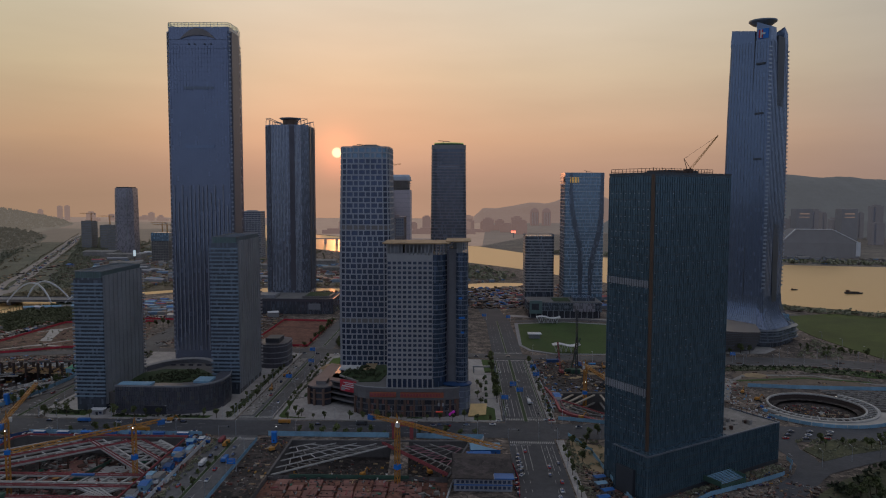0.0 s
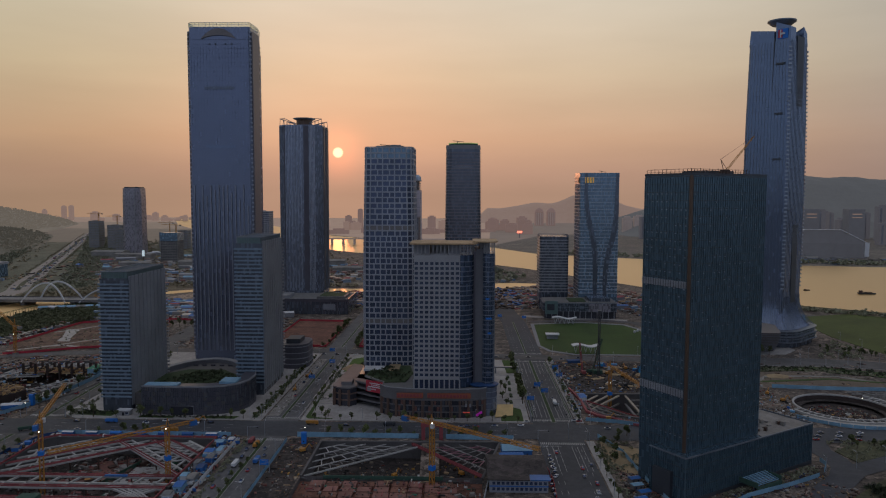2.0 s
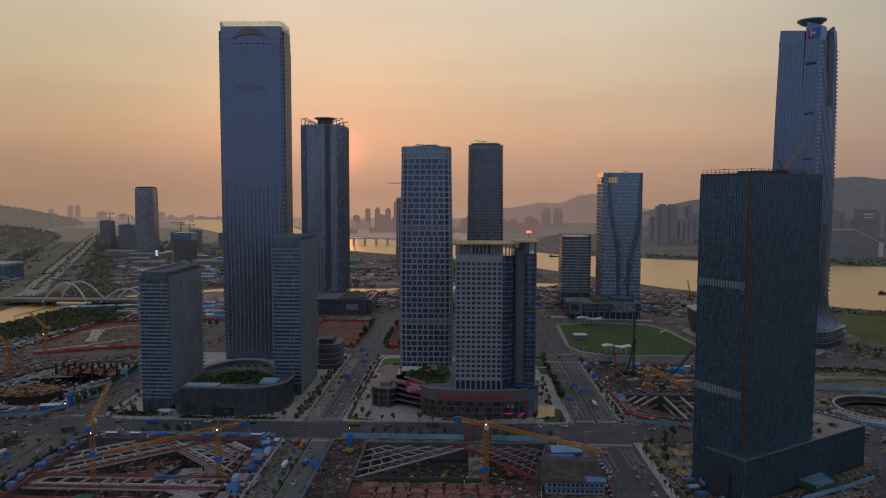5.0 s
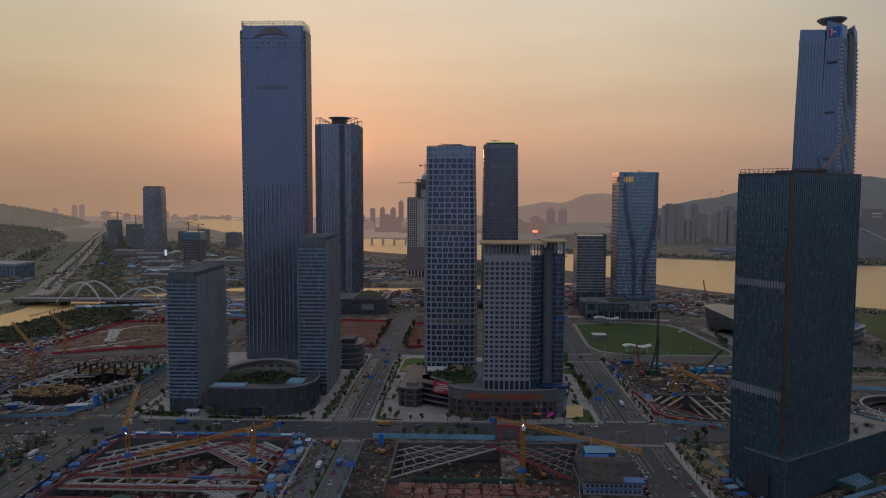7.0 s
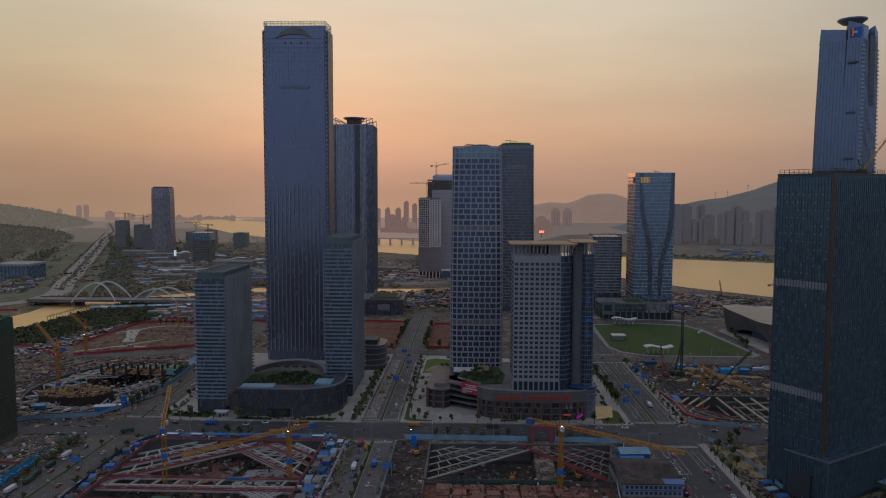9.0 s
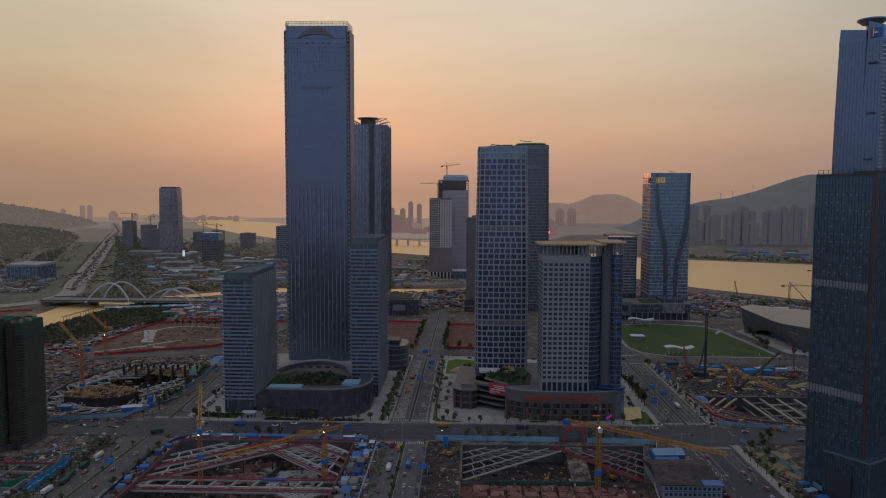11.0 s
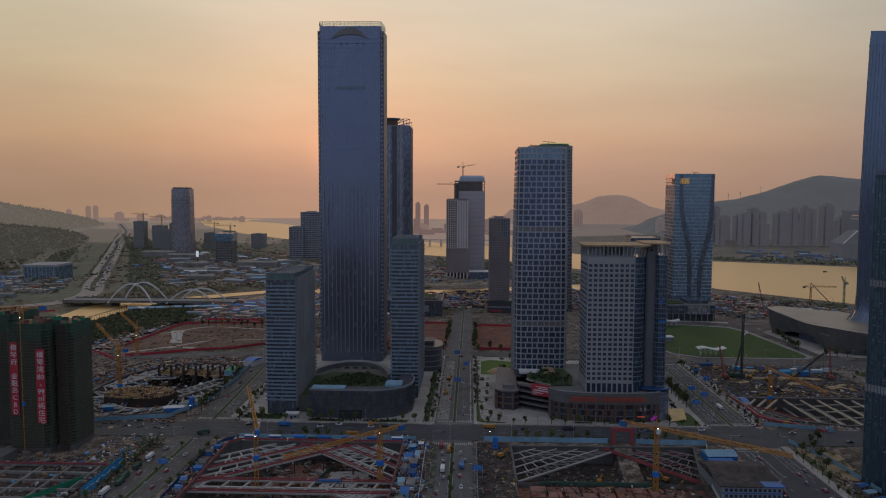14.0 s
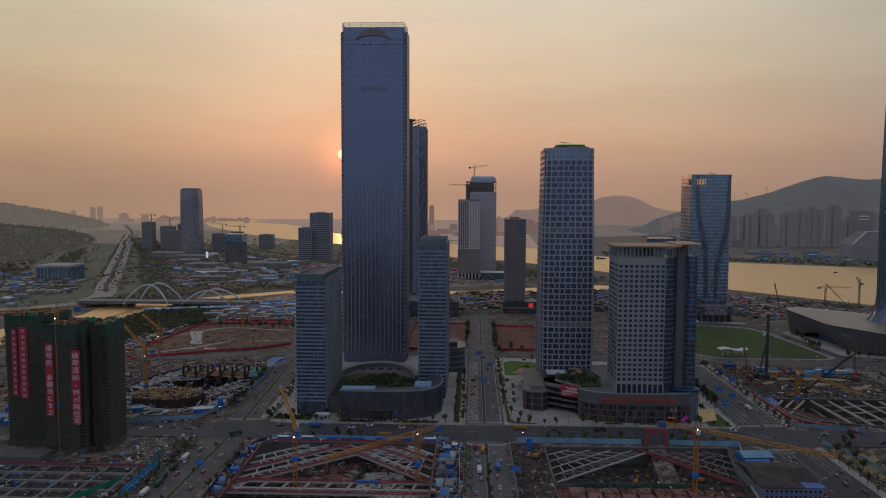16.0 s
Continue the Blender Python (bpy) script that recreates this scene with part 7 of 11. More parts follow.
def arch_bridge():
    b = thing("arch_bridge", pose(-590, 1022, 0), "road bridge with white steel arches over canal", "bridge")
    part("deck", Acc().box(-125, 118, -17, 17, 5.5, 7.5), CONC, b)
    part("parapet", Acc().box(-125, 118, -17.4, -16.9, 7.5, 8.8), CONC_DK, b)
    part("parapet", Acc().box(-125, 118, 16.9, 17.4, 7.5, 8.8), CONC_DK, b)
    for x in (-60, 12, 92):
        part("pier", Acc().box(x - 3, x + 3, -14, 14, -0.5, 5.5), CONC_DK, b)
    for x0, x1, hgt in ((-60, 4, 27), (24, 92, 19)):
        for y0, y1 in ((-17.5, 4.0), (17.5, -4.0)):
            a = Acc()
            n = 20
            pts = []
            for i in range(n + 1):
                f = i / n
                pts.append((x0 + (x1 - x0) * f + (8 if y0 > 0 else 0), y0 + (y1 - y0) * 4 * f * (1 - f) * 0.4, 5 + hgt * 4 * f * (1 - f)))
            part("arch", a.tube(pts, 1.5, 2.0), WHITE, b)


arch_bridge()
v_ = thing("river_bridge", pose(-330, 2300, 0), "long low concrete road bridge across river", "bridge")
# deck and piers glow with the painted shore haze
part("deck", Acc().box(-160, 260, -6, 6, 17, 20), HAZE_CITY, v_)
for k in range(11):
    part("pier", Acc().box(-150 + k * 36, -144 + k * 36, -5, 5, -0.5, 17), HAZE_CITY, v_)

# ---- distance: hills and the far shore ----


def hills(name, cx, cy, w, d, peaks, material, label, seed, nx=70, ny=26, rough=0.14, road=False, profile=None):
    a = Acc()
    if profile:
        fine_x = np.linspace(-w / 2, w / 2, 240)
        kernel = np.hanning(15) / np.hanning(15).sum()
        fine_z = np.convolve(np.pad(np.interp(fine_x, [p[0] for p in profile], [p[1] for p in profile]), 7, "edge"), kernel, "valid")
    for j in range(ny + 1):
        for i in range(nx + 1):
            x, y = -w / 2 + w * i / nx, -d / 2 + d * j / ny
            z = 0.0
            for px, py, h, sx, sy in peaks:
                z = max(z, h * math.exp(-((x - px) / sx) ** 2 - ((y - py) / sy) ** 2)) if h > 0 else z
            if profile:
                z = float(np.interp(x, fine_x, fine_z)) * math.exp(-(y / (d * 0.36)) ** 2)
            z *= 1.0 + rough * noise.fractal(Vector((x * 0.006 + seed, y * 0.006, 0.3)), 1.0, 2.0, 5)
            edge = min(1, (w / 2 - abs(x)) / 90, (d / 2 - abs(y)) / 60)
            if road:  # the slope ends short of the motorway
                edge = min(edge, max(0, (-1090 - (cy + y - 1750) * 0.489 - cx - x) / 130))
            a.v.append((cx + x, cy + y, -3 + max(0, z * edge)))
    for j in range(ny):
        for i in range(nx):
            k = j * (nx + 1) + i
            a.f.append((k, k + 1, k + nx + 2, k + nx + 1))
    return single(name, a, material, label, "hills", "", "structure")


# hill materials emit a steady tint in place of haze
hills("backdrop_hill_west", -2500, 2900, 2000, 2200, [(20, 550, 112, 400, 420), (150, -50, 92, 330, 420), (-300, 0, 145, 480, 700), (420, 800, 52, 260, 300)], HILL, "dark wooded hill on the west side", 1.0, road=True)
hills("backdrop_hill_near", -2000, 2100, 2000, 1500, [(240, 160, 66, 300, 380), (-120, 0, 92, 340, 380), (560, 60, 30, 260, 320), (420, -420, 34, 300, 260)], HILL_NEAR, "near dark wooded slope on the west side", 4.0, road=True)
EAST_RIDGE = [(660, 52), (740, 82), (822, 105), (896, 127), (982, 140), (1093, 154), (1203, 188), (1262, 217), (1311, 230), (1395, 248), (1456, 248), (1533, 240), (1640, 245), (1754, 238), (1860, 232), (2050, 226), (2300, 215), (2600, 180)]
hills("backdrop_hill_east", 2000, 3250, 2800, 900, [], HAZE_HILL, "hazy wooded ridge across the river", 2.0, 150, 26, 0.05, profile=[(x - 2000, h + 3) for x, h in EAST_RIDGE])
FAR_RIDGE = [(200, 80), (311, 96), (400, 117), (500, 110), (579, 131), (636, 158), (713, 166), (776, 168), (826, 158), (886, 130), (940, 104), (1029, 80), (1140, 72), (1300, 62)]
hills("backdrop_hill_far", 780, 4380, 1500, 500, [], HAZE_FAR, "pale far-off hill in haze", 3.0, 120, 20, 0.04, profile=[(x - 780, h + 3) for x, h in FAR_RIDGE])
# pylons take the ridge's painted haze glow
MAST = Acc().beam((0, 0, 0), (0, 0, 34), 1.0).beam((-5, 0, 26), (5, 0, 26), 0.8).beam((-4, 0, 31), (4, 0, 31), 0.8).mesh("pylon", HAZE_HILL)
for x, z in ((1010, 140), (1062, 148), (1150, 172)):
    tagged(new("power_pylon", MAST), "thin steel pylon on the ridge line", "pylon", "ridge pylons").matrix_world = pose(x, 3250, z)


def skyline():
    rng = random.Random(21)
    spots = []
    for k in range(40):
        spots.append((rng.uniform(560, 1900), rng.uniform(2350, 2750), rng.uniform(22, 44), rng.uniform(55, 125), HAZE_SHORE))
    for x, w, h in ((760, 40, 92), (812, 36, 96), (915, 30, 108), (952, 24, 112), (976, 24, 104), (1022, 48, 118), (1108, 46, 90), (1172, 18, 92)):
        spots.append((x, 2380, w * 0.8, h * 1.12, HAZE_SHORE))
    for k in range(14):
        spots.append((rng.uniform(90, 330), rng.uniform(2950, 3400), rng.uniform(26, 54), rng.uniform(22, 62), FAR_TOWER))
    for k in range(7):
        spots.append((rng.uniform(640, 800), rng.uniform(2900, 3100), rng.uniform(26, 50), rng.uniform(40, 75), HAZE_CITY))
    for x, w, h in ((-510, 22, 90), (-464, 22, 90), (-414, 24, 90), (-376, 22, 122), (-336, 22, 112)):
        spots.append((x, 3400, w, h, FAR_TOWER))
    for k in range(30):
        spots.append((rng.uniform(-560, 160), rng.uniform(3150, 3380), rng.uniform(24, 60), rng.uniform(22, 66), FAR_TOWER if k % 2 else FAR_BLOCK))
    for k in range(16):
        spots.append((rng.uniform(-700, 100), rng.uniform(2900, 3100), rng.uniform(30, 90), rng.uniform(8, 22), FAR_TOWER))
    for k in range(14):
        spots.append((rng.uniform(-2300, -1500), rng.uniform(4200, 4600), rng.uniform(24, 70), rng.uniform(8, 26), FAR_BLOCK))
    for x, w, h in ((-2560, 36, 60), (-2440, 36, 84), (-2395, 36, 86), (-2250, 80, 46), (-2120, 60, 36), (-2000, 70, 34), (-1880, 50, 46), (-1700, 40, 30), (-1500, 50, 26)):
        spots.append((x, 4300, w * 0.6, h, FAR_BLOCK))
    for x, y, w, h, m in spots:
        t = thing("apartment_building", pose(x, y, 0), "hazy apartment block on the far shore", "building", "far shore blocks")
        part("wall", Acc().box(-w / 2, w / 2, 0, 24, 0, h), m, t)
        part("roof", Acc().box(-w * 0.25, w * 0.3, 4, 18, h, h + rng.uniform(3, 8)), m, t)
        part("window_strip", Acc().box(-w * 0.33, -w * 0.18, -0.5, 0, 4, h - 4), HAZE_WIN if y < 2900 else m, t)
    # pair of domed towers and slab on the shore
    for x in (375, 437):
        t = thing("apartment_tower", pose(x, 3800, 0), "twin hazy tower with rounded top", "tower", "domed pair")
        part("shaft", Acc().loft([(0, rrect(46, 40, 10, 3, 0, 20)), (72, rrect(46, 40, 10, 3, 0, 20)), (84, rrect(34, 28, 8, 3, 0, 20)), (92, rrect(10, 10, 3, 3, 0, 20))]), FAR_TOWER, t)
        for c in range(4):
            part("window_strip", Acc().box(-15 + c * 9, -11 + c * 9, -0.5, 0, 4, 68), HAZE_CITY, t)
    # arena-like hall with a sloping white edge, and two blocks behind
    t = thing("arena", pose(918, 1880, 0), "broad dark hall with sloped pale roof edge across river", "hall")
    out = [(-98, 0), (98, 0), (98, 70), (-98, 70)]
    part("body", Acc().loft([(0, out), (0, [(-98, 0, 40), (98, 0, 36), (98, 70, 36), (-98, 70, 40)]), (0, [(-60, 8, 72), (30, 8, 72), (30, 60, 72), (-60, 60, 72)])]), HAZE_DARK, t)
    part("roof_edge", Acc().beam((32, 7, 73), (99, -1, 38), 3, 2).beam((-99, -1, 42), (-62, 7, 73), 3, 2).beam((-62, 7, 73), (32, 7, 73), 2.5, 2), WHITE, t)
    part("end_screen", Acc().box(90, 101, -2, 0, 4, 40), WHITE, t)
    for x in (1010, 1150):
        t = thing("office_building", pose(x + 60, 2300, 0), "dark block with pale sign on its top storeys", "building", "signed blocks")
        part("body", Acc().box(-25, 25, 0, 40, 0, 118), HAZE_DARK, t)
        # sign bars borrow the far hill's glowing haze tint
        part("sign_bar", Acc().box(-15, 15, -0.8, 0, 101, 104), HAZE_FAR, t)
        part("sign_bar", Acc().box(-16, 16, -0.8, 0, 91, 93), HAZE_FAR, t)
    t = thing("lit_billboard", pose(188, 2700, 0), "bright red lit screen on the far shore", "billboard")
    part("screen", Acc().box(-9, 9, -1, 0, 18, 26), LIT_RED, t)
    part("mast", Acc().box(-1.5, 1.5, 0, 2, 0, 18), HAZE_DARK, t)


skyline()
for x, y, turn, k in ((637, 1190, -10, 1.0), (560, 1230, 20, 0.5), (180, 1870, 0, 0.9), (620, 1560, 30, 0.5)):
    b_ = thing("barge", pose(x, y, 0.0, 0, 0, turn), "dark river barge with small wheelhouse", "boat", "river boats")
    hull = [(-13 * k, -3 * k), (10 * k, -3 * k), (15 * k, 0), (10 * k, 3 * k), (-13 * k, 3 * k)]
    part("hull", Acc().loft([(-0.3, [(x0 * 0.92, y0 * 0.8) for x0, y0 in hull]), (2.2 * k, hull)]), DARK, b_)
    part("wheelhouse", Acc().box(-11 * k, -6 * k, -2 * k, 2 * k, 2.2 * k, 5.6 * k), STEEL, b_)
    part("cargo", Acc().box(-4 * k, 8 * k, -2 * k, 2 * k, 2.2 * k, 3.4 * k), EARTH_DK, b_)

# ---- excavations ----


def strut(t, p, q, w=1.5, rails=None, z=-1.6, material=None):
    """Concrete strut between two pit edges, with painted guard rails along it where given."""
    p, q = Vector((*p, z)), Vector((*q, z))
    part("strut", Acc().beam(p, q, w, min(1.0, w * 0.9)), material or STRUT_W, t)
    if rails:
        d = (q - p).normalized()
        s = Vector((-d.y, d.x, 0)) * (w / 2)
        for k in (-1, 1):
            part("guard_rail", Acc().beam(p + s * k + Vector((0, 0, 1.1)), q + s * k + Vector((0, 0, 1.0)), 0.26, 0.6), rails, t)


def lattice(t, a0, a1, b0, b1, n, w=0.9, z=-1.6, material=None, cross=True):
    """Members between two struts, straight or crossed."""
    for k in range(1, n):
        f = k / n
        p, q = Vector(a0).lerp(Vector(a1), f), Vector(b0).lerp(Vector(b1), f)
        part("cross_member", Acc().beam((*p, z), (*q, z), w, w * 0.8), material or STRUT_W, t)
        if cross and k < n - 1:
            f2 = (k + 1) / n
            q2 = Vector(b0).lerp(Vector(b1), f2)
            part("cross_member", Acc().beam((*p, z - 0.05), (*q2, z - 0.05), w * 0.8, w * 0.7), material or STRUT_W, t)


def edge_beam(t, pts, w, h, z, material, closed=True, name="capping_beam"):
    k = len(pts)
    for i in range(k if closed else k - 1):
        p, q = pts[i], pts[(i + 1) % k]
        part(name, Acc().beam((*p, z), (*q, z), w, h), material, t)


def pit_west():
    t = thing("excavation_bracing", pose(0, 0, 0), "red-railed concrete bracing across a deep building pit", "bracing")
    edge_beam(t, PIT_W, 1.4, 0.8, 0.0, CONC_DK)
    edge_beam(t, [(x * 0.999, y + 0.6) for x, y in PIT_W], 0.5, 1.1, 1.1, RED_FADED, name="guard_rail")
    # corner braces, north-west
    offs = [(30, 24), (44, 35), (58, 46), (72, 57), (86, 68)]
    prev = None
    for k, (ox, oy) in enumerate(offs):
        p, q = (-291, 458 - oy), (-290 + ox * 0.92, 457.5)
        strut(t, p, q, 1.9 if k in (2, 4) else 1.1, RED_FADED if k in (2, 4) else None)
        if prev:
            lattice(t, prev[0], prev[1], p, q, 5 + k, 0.8, cross=(k % 2 == 0))
        prev = (p, q)
    # north-east
    prev = None
    for k, (ox, oy) in enumerate([(18, 16), (30, 26), (42, 38), (56, 52), (66, 60)]):
        p, q = (-181, 458 - oy), (-180 - ox, 457.5)
        strut(t, p, q, 1.9 if k in (0, 2, 4) else 1.2, RED_FADED if k in (1, 2, 4) else None)
        if prev:
            lattice(t, prev[0], prev[1], p, q, 4 + k, 1.0)
        prev = (p, q)
    # long pairs across the middle
    for y, w in ((397, 2.2), (387, 1.6), (381, 2.2), (366, 2.2), (352, 2.0)):
        strut(t, (-291, y), (-181, y), w, RED_FADED if w > 2 else None)
    for ya, yb in ((397, 381), (366, 352)):
        for k in range(9):
            x = -284 + k * 12
            part("cross_member", Acc().beam((x, ya, -1.6), (x - 4, yb, -1.6), 1.1, 1.0), STRUT_W, t)
    for k in range(4):
        part("cross_member", Acc().beam((-200 - k * 4, 381, -1.6), (-183 - k * 2, 366, -1.6), 1.0, 1.0), STRUT_W, t)
        part("cross_member", Acc().beam((-186 - k * 4, 381, -1.7), (-200 - k * 2, 366, -1.7), 1.0, 1.0), STRUT_W, t)
    for x in (-280, -262, -244, -226, -208, -192):
        for y in (397, 381, 366, 430):
            part("post", Acc().box(x - 0.35, x + 0.35, y - 0.35, y + 0.35, -11, -2.1), STEEL, t)
    # works on the floor
    rng = random.Random(31)
    for k in range(46):
        x, y = rng.uniform(-258, -196), rng.uniform(402, 446)
        m = rng.choice((FORM, STEEL, CONC, EARTH_RED, STEEL))
        single("formwork_block", Acc().obox(0, 0, 0, rng.uniform(0.6, 2.6), rng.uniform(2, 7), rng.uniform(1, 4)), m, "block of formwork boards and bars on pit floor", "building material", "pit materials", m=pose(x, y, -11, 0, 0, rng.uniform(0, 180)))
    single("blinding_slab", Acc().prism([(-226, 402), (-196, 402), (-199, 436), (-222, 434)], -11, -10.25), STRUT_W, "pale concrete blinding on pit floor", "slab")
    single("floor_formwork", Acc().prism([(-262, 402), (-230, 402), (-226, 446), (-250, 444)], -11, -10.5), FORM, "red-brown formwork deck on pit floor", "formwork")
    single("green_barrier", Acc().beam((-232, 400, -9.5), (-222, 440, -9.5), 0.6, 2.6), GREEN_NET, "green mesh safety barrier in pit", "barrier")
    single("green_tank", Acc().box(-252, -242, 359, 366, -11, 1.5), GREEN_NET, "dark green site tank", "tank")
    single("blue_tarpaulin", Acc().obox(-216, 395.5, -0.6, 0.2, 13, 1.6), BLUE, "blue sheet over guard rail", "sheet")


def pit_middle():
    t = thing("excavation_bracing", pose(0, 0, 0), "grey concrete corner bracing of an open building pit", "bracing")
    edge_beam(t, [(-111, 398), (-111, 456), (5, 458), (-8, 398)], 1.3, 0.8, 0.0, CONC_DK, closed=False)
    prev = None
    for k in range(5):
        p, q = (-110, 446 - k * 11.0), (-95 + k * 13.2, 456.5)
        strut(t, p, q, 0.9 if k == 4 else 0.62, None, material=STRUT_W)
        if prev:
            lattice(t, prev[0], prev[1], p, q, 2 + 2 * k, 0.5, material=STRUT_W if k % 2 else CONC, cross=k % 2 == 0)
        prev = (p, q)
    prev = None
    for k in range(5):
        p, q = (3 - k * 2.6, 447 - k * 11.0), (-11 - k * 10.2, 457)
        strut(t, p, q, 1.0 if k == 4 else 0.6, RED_FADED if k == 4 else None, material=RED_FADED if k == 4 else CONC)
        if prev:
            lattice(t, prev[0], prev[1], p, q, 2 + 2 * k, 0.45, material=CONC if k % 2 == 0 else ROSE_RAIL, cross=k % 2 == 1)
        prev = (p, q)
    r = Acc().loft([(0, [(-47, 420, -11.5), (-33, 420, -11.5), (-34, 456, -11.5), (-46, 456, -11.5)]), (0, [(-45, 421, -11), (-35, 421, -11), (-34.5, 455.8, -0.4), (-45.5, 455.8, -0.4)])])
    single("earth_ramp", r, EARTH, "earth ramp down into the pit", "ramp")
    g = thing("site_gate", pose(-39, 462, 0), "dark red portal gate of building site", "gate")
    part("post", Acc().box(-7, -4.6, -1, 1, 0, 8.5), RED_FADED, g)
    part("post", Acc().box(4.6, 7, -1, 1, 0, 8.5), RED_FADED, g)
    part("lintel", Acc().box(-7.4, 7.4, -1.1, 1.1, 8.5, 11), RED_FADED, g)
    # basement deck with red panels
    rng = random.Random(5)
    d = thing("formwork_deck", pose(-60, 364, -3), "red-brown formwork deck of basement under construction", "formwork")
    for i in range(9):
        for j in range(8):
            x, y = -44 + i * 9.2, -30 + j * 7.6
            if x > 30 and y > 10:
                continue
            h = rng.choice((2.1, 2.15, 2.2, 2.25))
            part("panel", Acc().box(x, x + rng.uniform(7.2, 8.9), y, y + rng.uniform(6.0, 7.3), 0, h), rng.choice((FORM, FORM, FORM, EARTH_RED)), d)
    for k in range(36):
        x, y = rng.uniform(-44, 44), rng.uniform(-26, 30)
        part("timber", Acc().obox(x, y, 2.4, 2.8, rng.uniform(2, 7), 0.5, rng.choice((0, 90, 90, 20))), rng.choice((PLY, STEEL, FORM, RED_FADED)), d)
    for k in range(26):
        x, y = rng.uniform(20, 48), rng.uniform(-20, 32)
        part("rebar_bundle", Acc().obox(x, y, 0.5, rng.uniform(1, 3), rng.uniform(1, 5), rng.uniform(0.5, 2), rng.uniform(0, 180)), rng.choice((STEEL, RED_FADED, CONC, STEEL)), d)
    single("green_fence", Acc().box(-98, -30, 396.6, 397.2, -1, 1.0), GREEN_NET, "green mesh fence at pit edge", "fence")


def pit_east():
    t = thing("excavation_bracing", pose(0, 0, 0), "beige concrete bracing round deep octagonal pit", "bracing")
    edge_beam(t, PIT_E, 2.0, 1.0, 0.2, CONC_DK)
    for lv, zz in ((0, -1.0), (1, -7.5)):
        m = BEIGE if lv == 0 else CONC
        # long parallel struts from front to back
        for k in range(7):
            x = 111 + k * 13.3
            front = 511.5 - (x - 111) * 0.32 if x < 128 else 506 + (x - 128) * 0.13
            strut(t, (x, 574.5), (x + 1.5, front), 1.7, None, zz, m)
        for k in range(6):
            x = 111 + k * 13.3
            for y in ((561, 546, 528) if lv == 0 else (546,)):
                part("cross_member", Acc().beam((x, y - k % 2 * 4, zz), (x + 13.3, y - k % 2 * 4 + 2, zz), 1.0, 0.9), m if k % 2 else CONC, t)
        # corner braces
        for k in range(4):
            strut(t, (75.5, 533 + k * 11), (106 - k * 8.5, 574.5), 1.5, None, zz, m)
        for k in range(3):
            strut(t, (90 + k * 10, 518 - k * 3), (75, 540 + k * 9), 1.3, RED_FADED if lv == 0 and k == 2 else None, zz, CONC)
    # ramp and wall beside the avenue, painted red
    curb = [(68, 588), (70, 575), (72, 553), (72, 525), (78, 515), (90, 506), (105, 492)]
    for p, q in zip(curb[:-1], curb[1:]):
        single("red_ramp_wall", Acc().beam((*p, 0.9), (*q, 0.9), 1.7, 1.6), RED_FADED, "faded red painted parapet along excavation", "wall", "red parapets")
    for p, q in zip(curb[1:-2], curb[2:-1]):
        single("red_ramp_wall", Acc().beam((p[0] + 4, p[1] + 2, 0.5), (q[0] + 4, q[1] + 2, 0.5), 0.6, 1.1), ROSE_RAIL, "thin rose guard rail along excavation", "rail", "red parapets")


